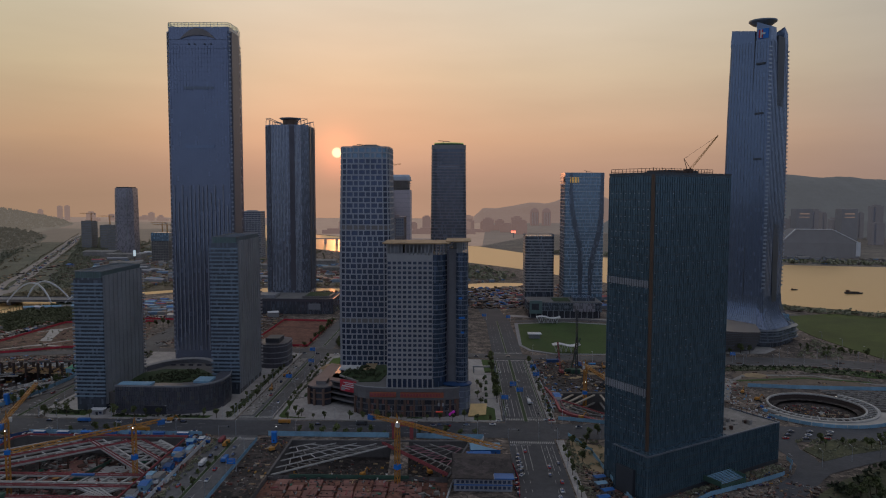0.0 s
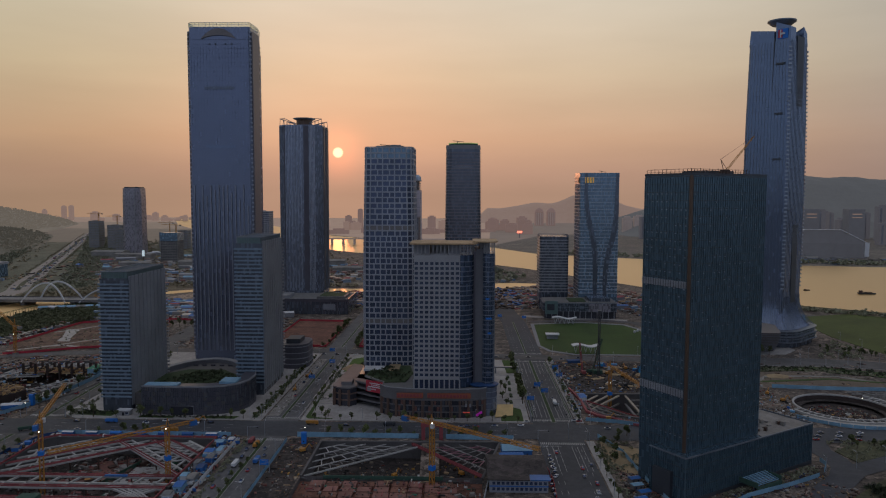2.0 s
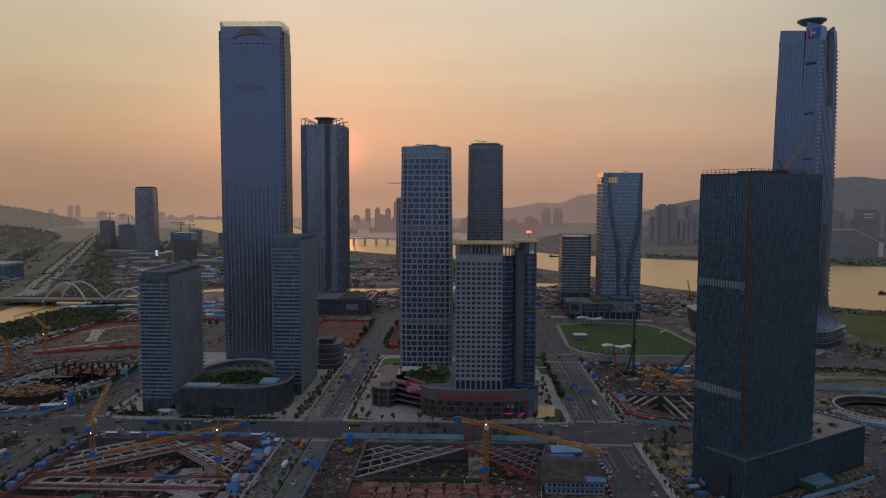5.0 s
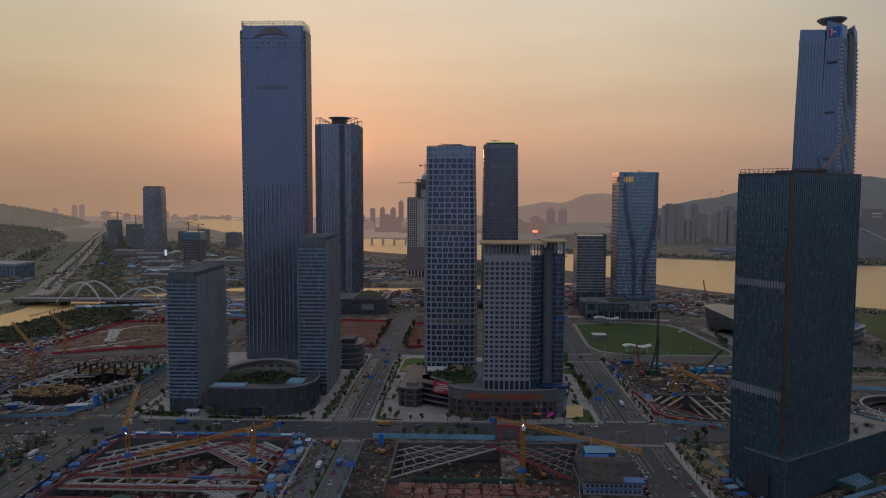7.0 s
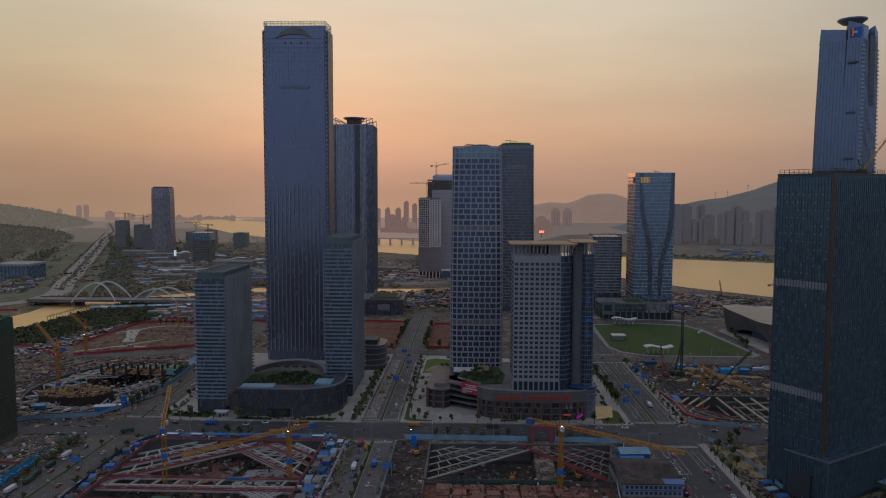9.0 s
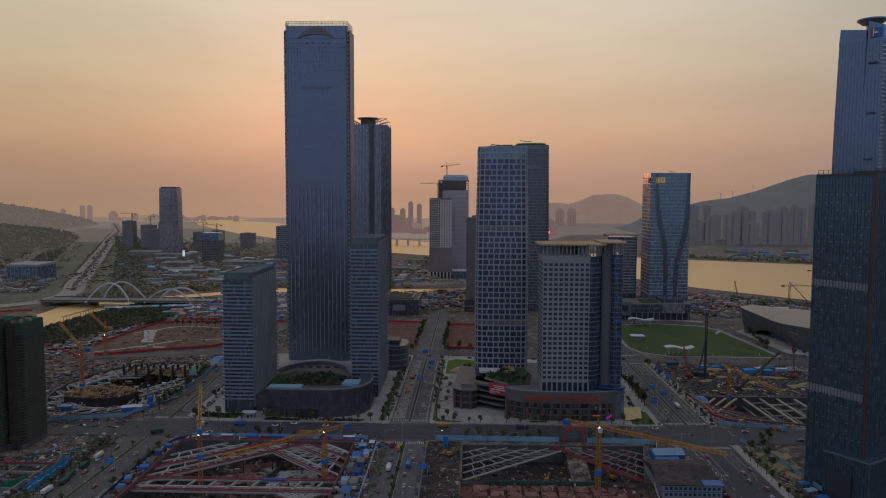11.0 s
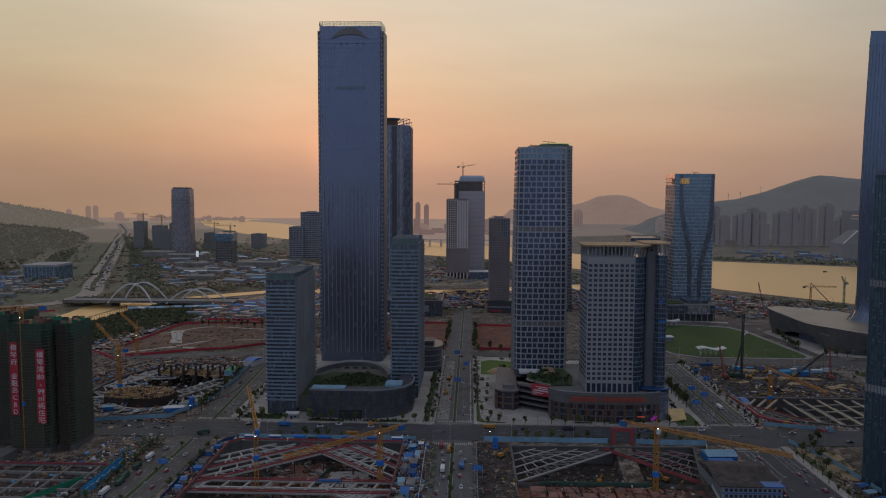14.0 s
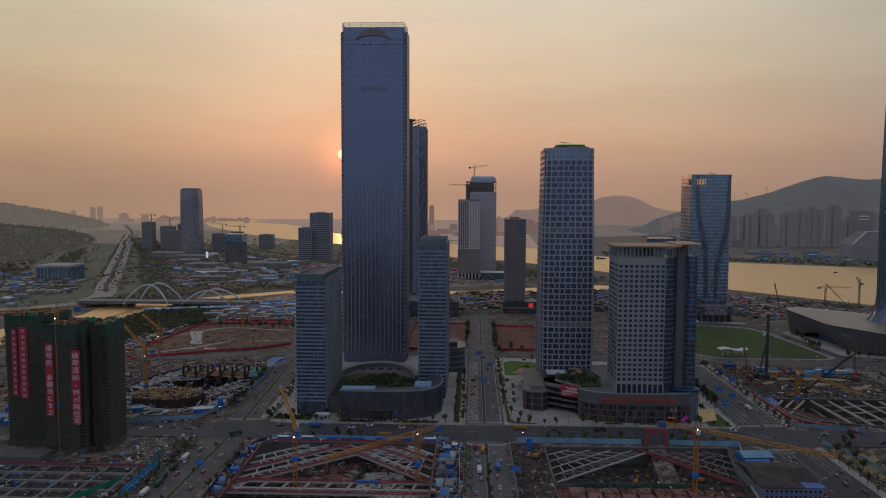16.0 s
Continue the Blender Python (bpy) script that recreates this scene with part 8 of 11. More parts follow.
def pit_northwest():
    t = thing("excavation_bracing", pose(0, 0, 0), "pale ring and strut bracing of round pit", "bracing")
    edge_beam(t, PIT_NW, 1.1, 0.9, 0.1, CONC_DK)
    inner = ngon(1, 28, -386, 592, 44, 64)
    edge_beam(t, inner, 1.8, 1.2, -1.6, STRUT_W, name="ring_beam")
    for k in range(28):
        part("strut", Acc().beam((*PIT_NW[k], -1.6), (*inner[k], -1.6), 1.2, 1.1), STRUT_W, t)
        part("strut", Acc().beam((*PIT_NW[k], -1.7), (*inner[(k + 2) % 28], -1.7), 1.0, 0.9), STRUT_W, t)
    for k in range(7):
        y = 612 + k * 8
        w = 44 * math.sqrt(max(0.05, 1 - ((y - 592) / 64) ** 2))
        part("strut", Acc().beam((-386 - w, y, -1.6), (-386 - w * 0.2, y + 8, -1.6), 1.2, 1.0), STRUT_W, t)
    for k in list(range(-5, 6)) + list(range(9, 20)):
        a0, a1 = 2 * math.pi * k / 28, 2 * math.pi * (k + 0.5) / 28
        part("brace", Acc().beam((-386 + 58 * math.cos(a0), 590 + 82 * math.sin(a0), -1.4), (-386 + 44 * math.cos(a1), 592 + 64 * math.sin(a1), -1.4), 0.8, 0.8), STRUT_W, t)
        part("brace", Acc().beam((-386 + 44 * math.cos(a0), 592 + 64 * math.sin(a0), -1.5), (-386 + 31 * math.cos(a1), 592 + 46 * math.sin(a1), -1.5), 0.8, 0.8), STRUT_W, t)
        part("brace", Acc().beam((-386 + 44 * math.cos(a1), 592 + 64 * math.sin(a1), -1.5), (-386 + 31 * math.cos(a0), 592 + 46 * math.sin(a0), -1.5), 0.6, 0.7), CONC, t)
    for a0, a1, b0, b1, n in (((-442, 588), (-420, 655), (-432, 583), (-408, 660), 7), ((-379, 567), (-357, 612), (-368, 560), (-347, 604), 6), ((-432, 560), (-412, 600), (-424, 553), (-404, 592), 5), ((-362, 534), (-343, 590), (-354, 532), (-336, 584), 6)):
        for p, q in ((a0, a1), (b0, b1)):
            strut(t, p, q, 1.3, None, -1.0)
        lattice(t, a0, a1, b0, b1, n, 0.8, -1.0, None, True)
    # oval concrete core rising, with timber on top
    c = thing("core_under_construction", pose(-397, 556, -10), "dark oval basement core topped with pale timber formwork", "building")
    o = [(-27, -4), (-22, -14), (-6, -18), (14, -16), (26, -8), (28, 4), (20, 14), (2, 18), (-16, 16), (-25, 8)]
    part("wall", Acc().prism(o, 0, 13.0), CORE_DARK, c)
    top = Acc()
    rr = random.Random(78)
    for k in range(230):
        a, r = rr.uniform(0, 6.28), math.sqrt(rr.random())
        top.obox(26 * r * math.cos(a), 18 * r * math.sin(a), 13.0, 13.0 + rr.uniform(0.2, 1.4), rr.uniform(0.8, 6), rr.uniform(0.15, 0.42), rr.choice((4, 94, 12, 100)))
    stuff("loose_timber", top, TIMBER, c)
    rng = random.Random(77)
    for k in range(30):
        a, r = rng.uniform(0, 6.28), math.sqrt(rng.random())
        x, y = 25 * r * math.cos(a), 17 * r * math.sin(a)
        part("timber", Acc().obox(x, y, 13.0, 13.4 + rng.uniform(0.4, 1.6), rng.uniform(2, 8), rng.uniform(0.4, 1.6), rng.choice((0, 90, 30, 100))), rng.choice((PLY, STEEL, CORE_DARK, FORM, STEEL)), c)
    part("dark_deck", Acc().prism([(x * 0.97, y * 0.97) for x, y in o], 13.0, 13.15), CORE_DARK, c)
    s = thing("column_frame", pose(-381, 634, -10), "rows of brown columns and timber shelves in pit", "building")
    for i in range(7):
        part("column_wall", Acc().box(-32 + i * 11, -30.2 + i * 11, -9, 9, 0, 12.5), CORE_DARK, s)
        part("upright", Acc().box(-31.8 + i * 11, -30.4 + i * 11, -9.4, -7.2, 0, 18.5).box(-31.8 + i * 11, -30.4 + i * 11, 2, 4, 0, 17), CORE_DARK, s, "dark unfinished upright")
        for j in range(9):
            if i < 6:
                z = rng.uniform(8.5, 11)
                part("timber_shelf", Acc().box(-29 + i * 11, -21.5 + i * 11, -9 + j * 2, -8 + j * 2 + rng.uniform(0, 0.8), z, z + 0.6), rng.choice((PLY, SAND, FORM)), s)

    top = Acc()
    for k in range(420):
        x, y, z = rng.uniform(-30, 34), rng.uniform(-9, 9), rng.choice((9, 10, 11, 12))
        top.obox(x, y, z, z + rng.uniform(0.2, 0.7), rng.uniform(0.6, 3), rng.uniform(0.2, 0.6), rng.choice((0, 90, 45)))
    stuff("loose_timber", top, TIMBER, s)


def sunken_ring():
    t = thing("sunken_court", pose(268, 546, 0), "round sunken court with pale lattice deck round it", "court")

    def arc(r, a0, a1, n=24):
        return [(r * math.cos(radians(a0 + (a1 - a0) * i / n)), r * math.sin(radians(a0 + (a1 - a0) * i / n))) for i in range(n + 1)]

    for k in range(12):
        part("rim", Acc().ribbon(arc(33, k * 30, k * 30 + 29.6, 6), arc(34.4, k * 30, k * 30 + 29.6, 6), -0.2, 1.0), STRUT_W, t)
    for k in range(8):
        part("outer_ring", Acc().ribbon(arc(40.5, -165 + k * 26, -165 + k * 26 + 25.7, 6), arc(42.6, -165 + k * 26, -165 + k * 26 + 25.7, 6), -0.2, 1.4), STRUT_W, t)
    for i in range(26):
        a = radians(-168 + i * 8)
        part("rib", Acc().beam((34.6 * math.cos(a), 34.6 * math.sin(a), 0.9), (40.5 * math.cos(a), 40.5 * math.sin(a), 0.8), 0.7, 0.8), STRUT_W, t)
    part("trench", Acc().ribbon(arc(34.6, -168, 42), arc(40.5, -168, 42), -0.28, 0.05), EARTH_DK, t)
    part("forecourt", Acc().ribbon(arc(42.6, -150, -20), arc(53, -150, -20), -0.28, 0.3), PATH, t)
    for a0 in range(-150, -22, 8):
        part("hoarding_panel", Acc().ribbon(arc(53.2, a0, a0 + 7.6, 2), arc(53.5, a0, a0 + 7.6, 2), 0, 2.4), BLUE_PALE, t)
    part("terrace_ring", Acc().ribbon(arc(28, 0, 360), arc(32.9, 0, 360), -3.6, -3.2), EARTH_DK, t)
    part("floor_sheet", Acc().prism(ngon(24, 30, -3, -2), -5.5, -5.2), EARTH_DK, t)
    # slanted lattice deck east of the ring
    part("lattice_base", Acc().prism([(34, -8), (38, -20), (100, -26), (120, 34), (20, 42), (30, 26), (35, 10)], -0.28, -0.1), EARTH_DK, t)
    for i in range(9):
        y0 = 40 - i * 6.2
        x0 = math.sqrt(max(0, 42 ** 2 - y0 ** 2)) if y0 < 36 else 24
        part("deck_beam", Acc().beam((x0, y0, 0.9), (112, y0 - 6, 0.9), 0.7, 0.9), CONC, t)
    for i in range(13):
        x0 = 30 + i * 6.6
        part("deck_beam", Acc().beam((x0, 40, 0.85), (x0 + 17, 2 if i < 3 else -14, 0.85), 0.5, 0.8), CONC, t)


pit_west()
pit_middle()
pit_east()
pit_northwest()
sunken_ring()

# ---- cranes ----


def lattice_box(a, p, q, w, n, chord=0.28, brace=0.16):
    """Four chords with zigzag bracing between two points."""
    p, q = Vector(p), Vector(q)
    d = (q - p).normalized()
    s = d.cross(Vector((0, 0, 1)))
    s = Vector((1, 0, 0)) if s.length < 1e-3 else s.normalized()
    u = s.cross(d).normalized()
    c = [s * (i * w / 2) + u * (j * w / 2) for i, j in ((-1, -1), (1, -1), (1, 1), (-1, 1))]
    for o in c:
        a.beam(p + o, q + o, chord)
    for k in range(n):
        f0, f1 = k / n, (k + 1) / n
        for i in range(4):
            o0, o1 = c[i], c[(i + 1) % 4]
            if k % 2:
                o0, o1 = o1, o0
            a.beam(p.lerp(q, f0) + o0, p.lerp(q, f1) + o1, brace)
    return a


def tower_crane(x, y, z, h, jib, back, turn, luff=0.0, blue=0.5, label="yellow lattice tower crane over building site", col=None):
    col = col or YELLOW
    t = thing("tower_crane", pose(x, y, z, 0, 0, turn), label, "crane", "tower cranes")
    part("mast", lattice_box(Acc(), (0, 0, 0), (0, 0, h), 2.0, max(6, int(h / 2.4)), 0.38, 0.22), col, t)
    part("base", Acc().box(-2.5, 2.5, -2.5, 2.5, -0.1, 1.2), CONC, t)
    part("slewing_ring", Acc().prism(ngon(1.5, 12), h, h + 1.2), col, t)
    top = h + 1.2
    tip = Vector((jib * math.cos(radians(luff)), 0, top + 1 + jib * math.sin(radians(luff))))
    part("jib", lattice_box(Acc(), (0.5, 0, top + 1), tip, 1.6, max(8, int(jib / 2.5)), 0.3, 0.2), col, t)
    part("counter_jib", lattice_box(Acc(), (-0.5, 0, top + 0.6), (-back, 0, top + 0.6), 1.5, max(3, int(back / 2.5)), 0.26, 0.16), col, t)
    part("counterweight", Acc().box(-back - 1.5, -back + 2.5, -1.2, 1.2, top - 1.8, top + 1.0), BLUE if blue else CONC, t)
    ah = 5.5 if luff == 0 else 9
    part("apex", Acc().beam((0.8, 0, top), (-0.4, 0, top + ah), 0.35).beam((-1.4, 0, top), (-0.4, 0, top + ah), 0.35), col, t)
    part("tie", Acc().beam((-0.4, 0, top + ah), tip.lerp(Vector((0.5, 0, top + 1)), 0.3), 0.12).beam((-0.4, 0, top + ah), (-back + 1, 0, top + 1), 0.12), STEEL, t)
    part("cab", Acc().box(0.6, 2.6, -2.4, -0.9, top - 1.6, top + 0.8), WHITE, t)
    if blue:
        part("climbing_collar", Acc().box(-1.5, 1.5, -1.5, 1.5, h * blue - 1.3, h * blue + 1.3), SIGN_BLUE, t, "blue climbing collar")
    return t


tower_crane(-36, 391, -3, 35, 68, 20, -36, 0, 0.33)
tower_crane(-188, 400, -11, 36, 62, 16, 225, 0, 0.55)
tower_crane(-255, 389, -11, 43, 78, 12, 110, 0, 0.6)
tower_crane(-424, 578, -10, 42, 34, 9, 150, 30, 0.3)
tower_crane(-411, 431, 0, 88, 46, 12, 215, 0, 0.35)
tower_crane(-422, 823, 0, 30, 26, 8, 200, 25, 0.0)
tower_crane(-466, 700, 0, 26, 24, 8, 160, 32, 0.0)
tower_crane(97, 566, -15, 38, 67, 12, -80, 0, 0.48)
tower_crane(385, 1120, 0, 21, 36, 10, -8, 0, 0.0)
tower_crane(425, 1100, 0, 30, 10, 4, 120, 60, 0.0, "pale green lattice tower crane by the river", GREEN)
tower_crane(-165, 1395, 153, 26, 34, 12, 178, 0, 0.0, "tower crane standing on unfinished tower")
tower_crane(-150, 1450, 193, 22, 26, 10, 10, 8, 0.0, "tower crane standing on unfinished tower")
for x, y, h in ((-700, 1690, 85), (-1090, 2090, 100), (-1040, 2100, 92), (-880, 2090, 74)):
    tower_crane(x, y, 0, h, 38, 12, 170, 0, 0.0, "far-off tower crane over unfinished blocks")


def crawler_crane(x, y, turn, boom, lift, col, label):
    t = thing("crawler_crane", pose(x, y, 0, 0, 0, turn), label, "crane", "crawler cranes")
    part("track", Acc().box(-3.2, 3.2, -2.6, -1.6, 0, 1.1), BLACK, t)
    part("track", Acc().box(-3.2, 3.2, 1.6, 2.6, 0, 1.1), BLACK, t)
    part("house", Acc().box(-3.6, 1.8, -1.5, 1.5, 1.1, 3.4), col, t)
    q = (1.5 + boom * math.cos(radians(lift)), 0, 2 + boom * math.sin(radians(lift)))
    part("boom", lattice_box(Acc(), (1.5, 0, 2), q, 1.0, int(boom / 2.2), 0.2, 0.13), col, t)
    part("mast", Acc().beam((-2.5, 0, 3), (-1.5, 0, 9), 0.3).beam((-1.5, 0, 9), q, 0.14), STEEL, t)
    part("hook_line", Acc().beam(q, (q[0], 0, 6), 0.12), STEEL, t)


crawler_crane(116, 597, -86.5, 78, 34.5, DARK, "dark lattice-boom crawler crane")
crawler_crane(96, 645, 20, 30, 72, GREEN_NET, "green lattice-boom crawler crane")
crawler_crane(88, 640, 100, 26, 70, RED_FADED, "red lattice-boom crawler crane")
crawler_crane(180, 640, 80, 26, 80, RED_FADED, "red lattice-boom crawler crane")
crawler_crane(262, 985, 100, 44, 68, RED_FADED, "red lattice-boom crawler crane")
crawler_crane(258, 975, 40, 30, 45, RED_FADED, "red lattice-boom crawler crane")
crawler_crane(400, 1085, 140, 40, 45, DARK, "dark lattice-boom crawler crane")
crawler_crane(440, 1080, 20, 30, 40, YELLOW, "yellow lattice-boom crawler crane")
r_ = thing("piling_rig", pose(101, 636, 0), "tall dark piling rig with upright leader", "piling rig")
part("leader", lattice_box(Acc(), (0, 0, 0), (0, 0, 56), 1.5, 26, 0.4, 0.26), DARK, r_)
part("head", Acc().box(-1.5, 1.5, -1.0, 1.0, 55, 58), DARK, r_)
part("house", Acc().box(-4, 4, 1.4, 8, 0.6, 4), GREEN_NET, r_)
part("stay", Acc().beam((0, 1, 34), (-3, 7, 2), 0.5).beam((0, 1, 34), (3, 7, 2), 0.5), STEEL, r_)

# ---- trees ----


def tree_kind(seed, h, crown_r, leaves, tall=1.0):
    """A tapered trunk with limbs, and a crown of many small leaf clumps."""
    rng = random.Random(seed)
    tr = Acc()
    k = 7
    tr.loft([(0, ngon(0.32, k)), (h * 0.3, ngon(0.24, k)), (h * 0.7, ngon(0.13, k)), (h * 0.9, ngon(0.05, k))])
    for i in range(5):
        a, z = rng.uniform(0, 6.28), h * rng.uniform(0.35, 0.6)
        r = crown_r * rng.uniform(0.5, 0.8)
        tr.beam((0, 0, z), (r * math.cos(a), r * math.sin(a), z + h * 0.22), 0.14)
    cr = Acc()
    lobes = [(rng.uniform(-0.5, 0.5) * crown_r, rng.uniform(-0.5, 0.5) * crown_r, h * rng.uniform(0.55, 0.88), crown_r * rng.uniform(0.4, 0.65)) for _ in range(6)]
    for i in range(leaves):
        lx, ly, lz, lr = rng.choice(lobes)
        d = Vector((rng.gauss(0, 1), rng.gauss(0, 1), rng.gauss(0, 1) * tall)).normalized() * lr * rng.uniform(0.65, 1.05)
        c = Vector((lx, ly, lz)) + d
        u = Vector((rng.gauss(0, 1), rng.gauss(0, 1), rng.gauss(0, 0.7))).normalized()
        v = u.cross(Vector((rng.gauss(0, 1), rng.gauss(0, 1), rng.gauss(0, 1)))).normalized()
        s = rng.uniform(0.35, 0.75)
        n = len(cr.v)
        w = u.cross(v) * 0.15
        cr.v += [tuple(c - u * s - v * s * 0.4 + w), tuple(c + u * s * 0.2 - v * s + w), tuple(c + u * s + v * s * 0.3 - w), tuple(c - u * s * 0.2 + v * s - w)]
        cr.f += [(n, n + 1, n + 2, n + 3)]
    return tr.mesh("trunk", BARK), cr.mesh("crown", LEAF)


KINDS = [tree_kind(1, 7.0, 2.6, 170), tree_kind(2, 8.5, 3.0, 190), tree_kind(3, 6.0, 2.1, 130), tree_kind(4, 9.5, 2.2, 170, 1.5), tree_kind(5, 11.0, 4.6, 300)]
TREE_RNG = random.Random(99)


def tree(x, y, z=0.0, kind=None, k=1.0, group="street trees", label="young green street tree with thin trunk"):
    tr, cr = KINDS[kind if kind is not None else TREE_RNG.randrange(4)]
    t = thing("tree", pose(x, y, z, 0, 0, TREE_RNG.uniform(0, 360)) @ Matrix.Scale(k * TREE_RNG.uniform(0.8, 1.2), 4), label, "tree", group)
    for name, me in (("trunk", tr), ("crown", cr)):
        ob = new(name, me)
        ob.parent = t


def tree_row(p, q, step, z=0.16, skip=0.12, wob=0.8, kind=None, k=1.0):
    p, q = Vector(p), Vector(q)
    n = int((q - p).length / step)
    for i in range(n + 1):
        if TREE_RNG.random() < skip:
            continue
        c = p.lerp(q, i / max(1, n))
        tree(c.x + TREE_RNG.uniform(-wob, wob), c.y + TREE_RNG.uniform(-wob, wob), z, kind, k)


tree_row((63.5, 505), (63.5, 690), 12, k=0.65)
tree_row((63.5, 300), (63.5, 455), 10, k=0.6)
tree_row((26.5, 545), (26.5, 685), 10)
tree_row((-133, 548), (-132, 700), 9, k=0.55)
tree_row((-163, 505), (-163, 705), 10, k=0.55)
tree_row((-169, 515), (-168, 640), 12, k=0.5)
tree_row((-125, 501), (20, 501), 9, k=0.72)
tree_row((-300, 501), (-168, 501), 8, k=0.85)
tree_row((-262, 466.3), (-222, 466.3), 7, z=0.06, k=0.8)
tree_row((-108, 466.3), (-52, 466.3), 8, z=0.06, k=0.75)
tree_row((-28, 466.3), (8, 466.3), 8, z=0.06, k=0.75)
tree_row((-304, 520), (-309, 700), 11, k=0.65)
tree_row((-318, 270), (-318, 455), 13, 0.2, k=0.55)
tree_row((-335, 520), (-342, 640), 12, 0)
tree_row((-337, 340), (-337, 450), 11, 0, k=0.6)
tree_row((-300, 350), (-301, 455), 14, 0, k=0.6)
tree_row((-148, 330), (-148, 455), 12, 0.2, k=0.6)
tree_row((-240, 738), (-165, 738), 9, 0)
tree_row((-128, 738), (-95, 738), 9, 0)
tree_row((-162, 750), (-160, 900), 10, 0)
tree_row((-131, 750), (-130, 880), 10, 0)
tree_row((220, 730), (290, 728), 9, 0)
tree_row((205, 760), (222, 860), 9, 0)
tree_row((-460, 860), (-345, 850), 8, 0)
tree_row((390, 720), (470, 650), 9, 0)
for x, y in ((12, 560), (15, 575), (12, 590), (18, 610), (14, 540), (-110, 640), (-106, 655), (-98, 700), (-122, 515), (-128, 522), (-116, 508)):
    tree(x, y, 0.16, None, 0.8)
for x, y in ((70, 452), (75, 440), (80, 458), (72, 425), (84, 470), (90, 474)):
    tree(x, y, 0, 1, 0.7)
for i in range(10):
    x = 200 + TREE_RNG.uniform(0, 60)
    tree(x, 372 + (x - 195) * 0.5 - TREE_RNG.uniform(0, 14), 0.2, TREE_RNG.choice((1, 4, 4)), 0.9, "corner grove", "dense dark leafy tree in corner grove")
for i in range(16):
    tree(226 + TREE_RNG.uniform(0, 90), 455 + TREE_RNG.uniform(-4, 8), 0.2, None, 0.7, "verge trees", "tree on planted verge")
for i in range(14):
    tree(340 + TREE_RNG.uniform(0, 50), 722 + TREE_RNG.uniform(-8, 40), 0, None, 0.7)


def woods(name, spots, r0, r1, label, seed, material=None, blades=16):
    """A wood of countless crowns: loose leaf clumps, each a few tilted blades."""
    rng = random.Random(seed)
    a = Acc()
    for x, y, z in spots:
        r = rng.uniform(r0, r1)
        for i in range(blades):
            d = Vector((rng.gauss(0, 1), rng.gauss(0, 1), abs(rng.gauss(0, 0.8)))).normalized() * r * rng.uniform(0.4, 1.0)
            c = Vector((x, y, z + r * 0.35)) + d
            u = Vector((rng.gauss(0, 1), rng.gauss(0, 1), rng.gauss(0, 0.6))).normalized() * r * 0.42
            v = u.cross(Vector((rng.gauss(0, 1), rng.gauss(0, 1), rng.gauss(0, 1)))).normalized() * r * 0.34
            n = len(a.v)
            a.v += [tuple(c - u), tuple(c - v), tuple(c + u), tuple(c + v)]
            a.f.append((n, n + 1, n + 2, n + 3))
    return tagged(single(name, a, material or LEAF_HAZY, label, "woods"), kind="stuff")


W_RNG = random.Random(5)


def within(poly, n):
    xs, ys = [p[0] for p in poly], [p[1] for p in poly]
    out = []
    while len(out) < n:
        x, y = W_RNG.uniform(min(xs), max(xs)), W_RNG.uniform(min(ys), max(ys))
        c = False
        for (x0, y0), (x1, y1) in zip(poly, poly[1:] + poly[:1]):
            if (y0 > y) != (y1 > y) and x < (x1 - x0) * (y - y0) / (y1 - y0) + x0:
                c = not c
        if c:
            out.append((x, y))
    return out


polygon("ground_thicket", [(-612, 820), (-604, 880), (-598, 950), (-590, 1010), (-540, 1060), (-500, 1000), (-490, 900), (-525, 800), (-540, 740), (-640, 740)], 0.35, UNDERWOOD, "dull green undergrowth beside canal")
woods("canal_woods", [(x, y, 0) for x, y in within([(-612, 820), (-604, 880), (-598, 950), (-590, 1010), (-540, 1060), (-500, 1000), (-490, 900), (-525, 800), (-540, 740), (-640, 740)], 1700)], 1.6, 3.8, "dark scrubby wood beside canal", 1, LEAF_THICKET, 20)
woods("bank_woods", [(x, y, 0) for x, y in within([(-700, 1000), (-650, 1070), (-550, 1165), (-475, 1236), (-200, 1232), (-190, 1250), (-480, 1270), (-640, 1200), (-740, 1040)], 300)], 3, 6, "dark scrub along canal bank", 2, LEAF_FAR)
woods("road_woods", [(x, y, 0) for x, y in within([(-680, 1120), (-620, 1130), (-960, 1900), (-1330, 2650), (-1420, 2650), (-970, 1750)], 1300)], 2.0, 4.6, "tree belt along the straight road", 3, LEAF_HAZY, 14)
woods("west_scrub", [(x, y, 0) for x, y in within([(-770, 1000), (-1000, 900), (-1350, 960), (-1500, 1500), (-1150, 1560), (-880, 1150)], 900)], 1.2, 3.4, "scattered bushes below wooded hill", 14, LEAF_PALE)
woods("plain_scrub", [(x, y, 0) for x, y in within([(-640, 1150), (-420, 1280), (-250, 1300), (-300, 1600), (-640, 1960), (-1000, 2400), (-1250, 2500), (-900, 1800)], 1100)], 1.4, 3.8, "scattered bushes on hazy plain", 13, LEAF_PALE)
woods("road_woods_west", [(x, y, 0) for x, y in within([(-800, 1140), (-860, 1140), (-1200, 1800), (-1600, 2600), (-1530, 2600), (-1100, 1700)], 1000)], 2.0, 4.6, "tree belt along the straight road", 4, LEAF_HAZY, 14)
woods("shore_woods", [(x, y, 0) for x, y in within([(300, 1150), (420, 1050), (640, 930), (760, 870), (740, 850), (600, 915), (400, 1035), (280, 1135)], 260)], 3, 5, "dark bushes along river bank", 5)
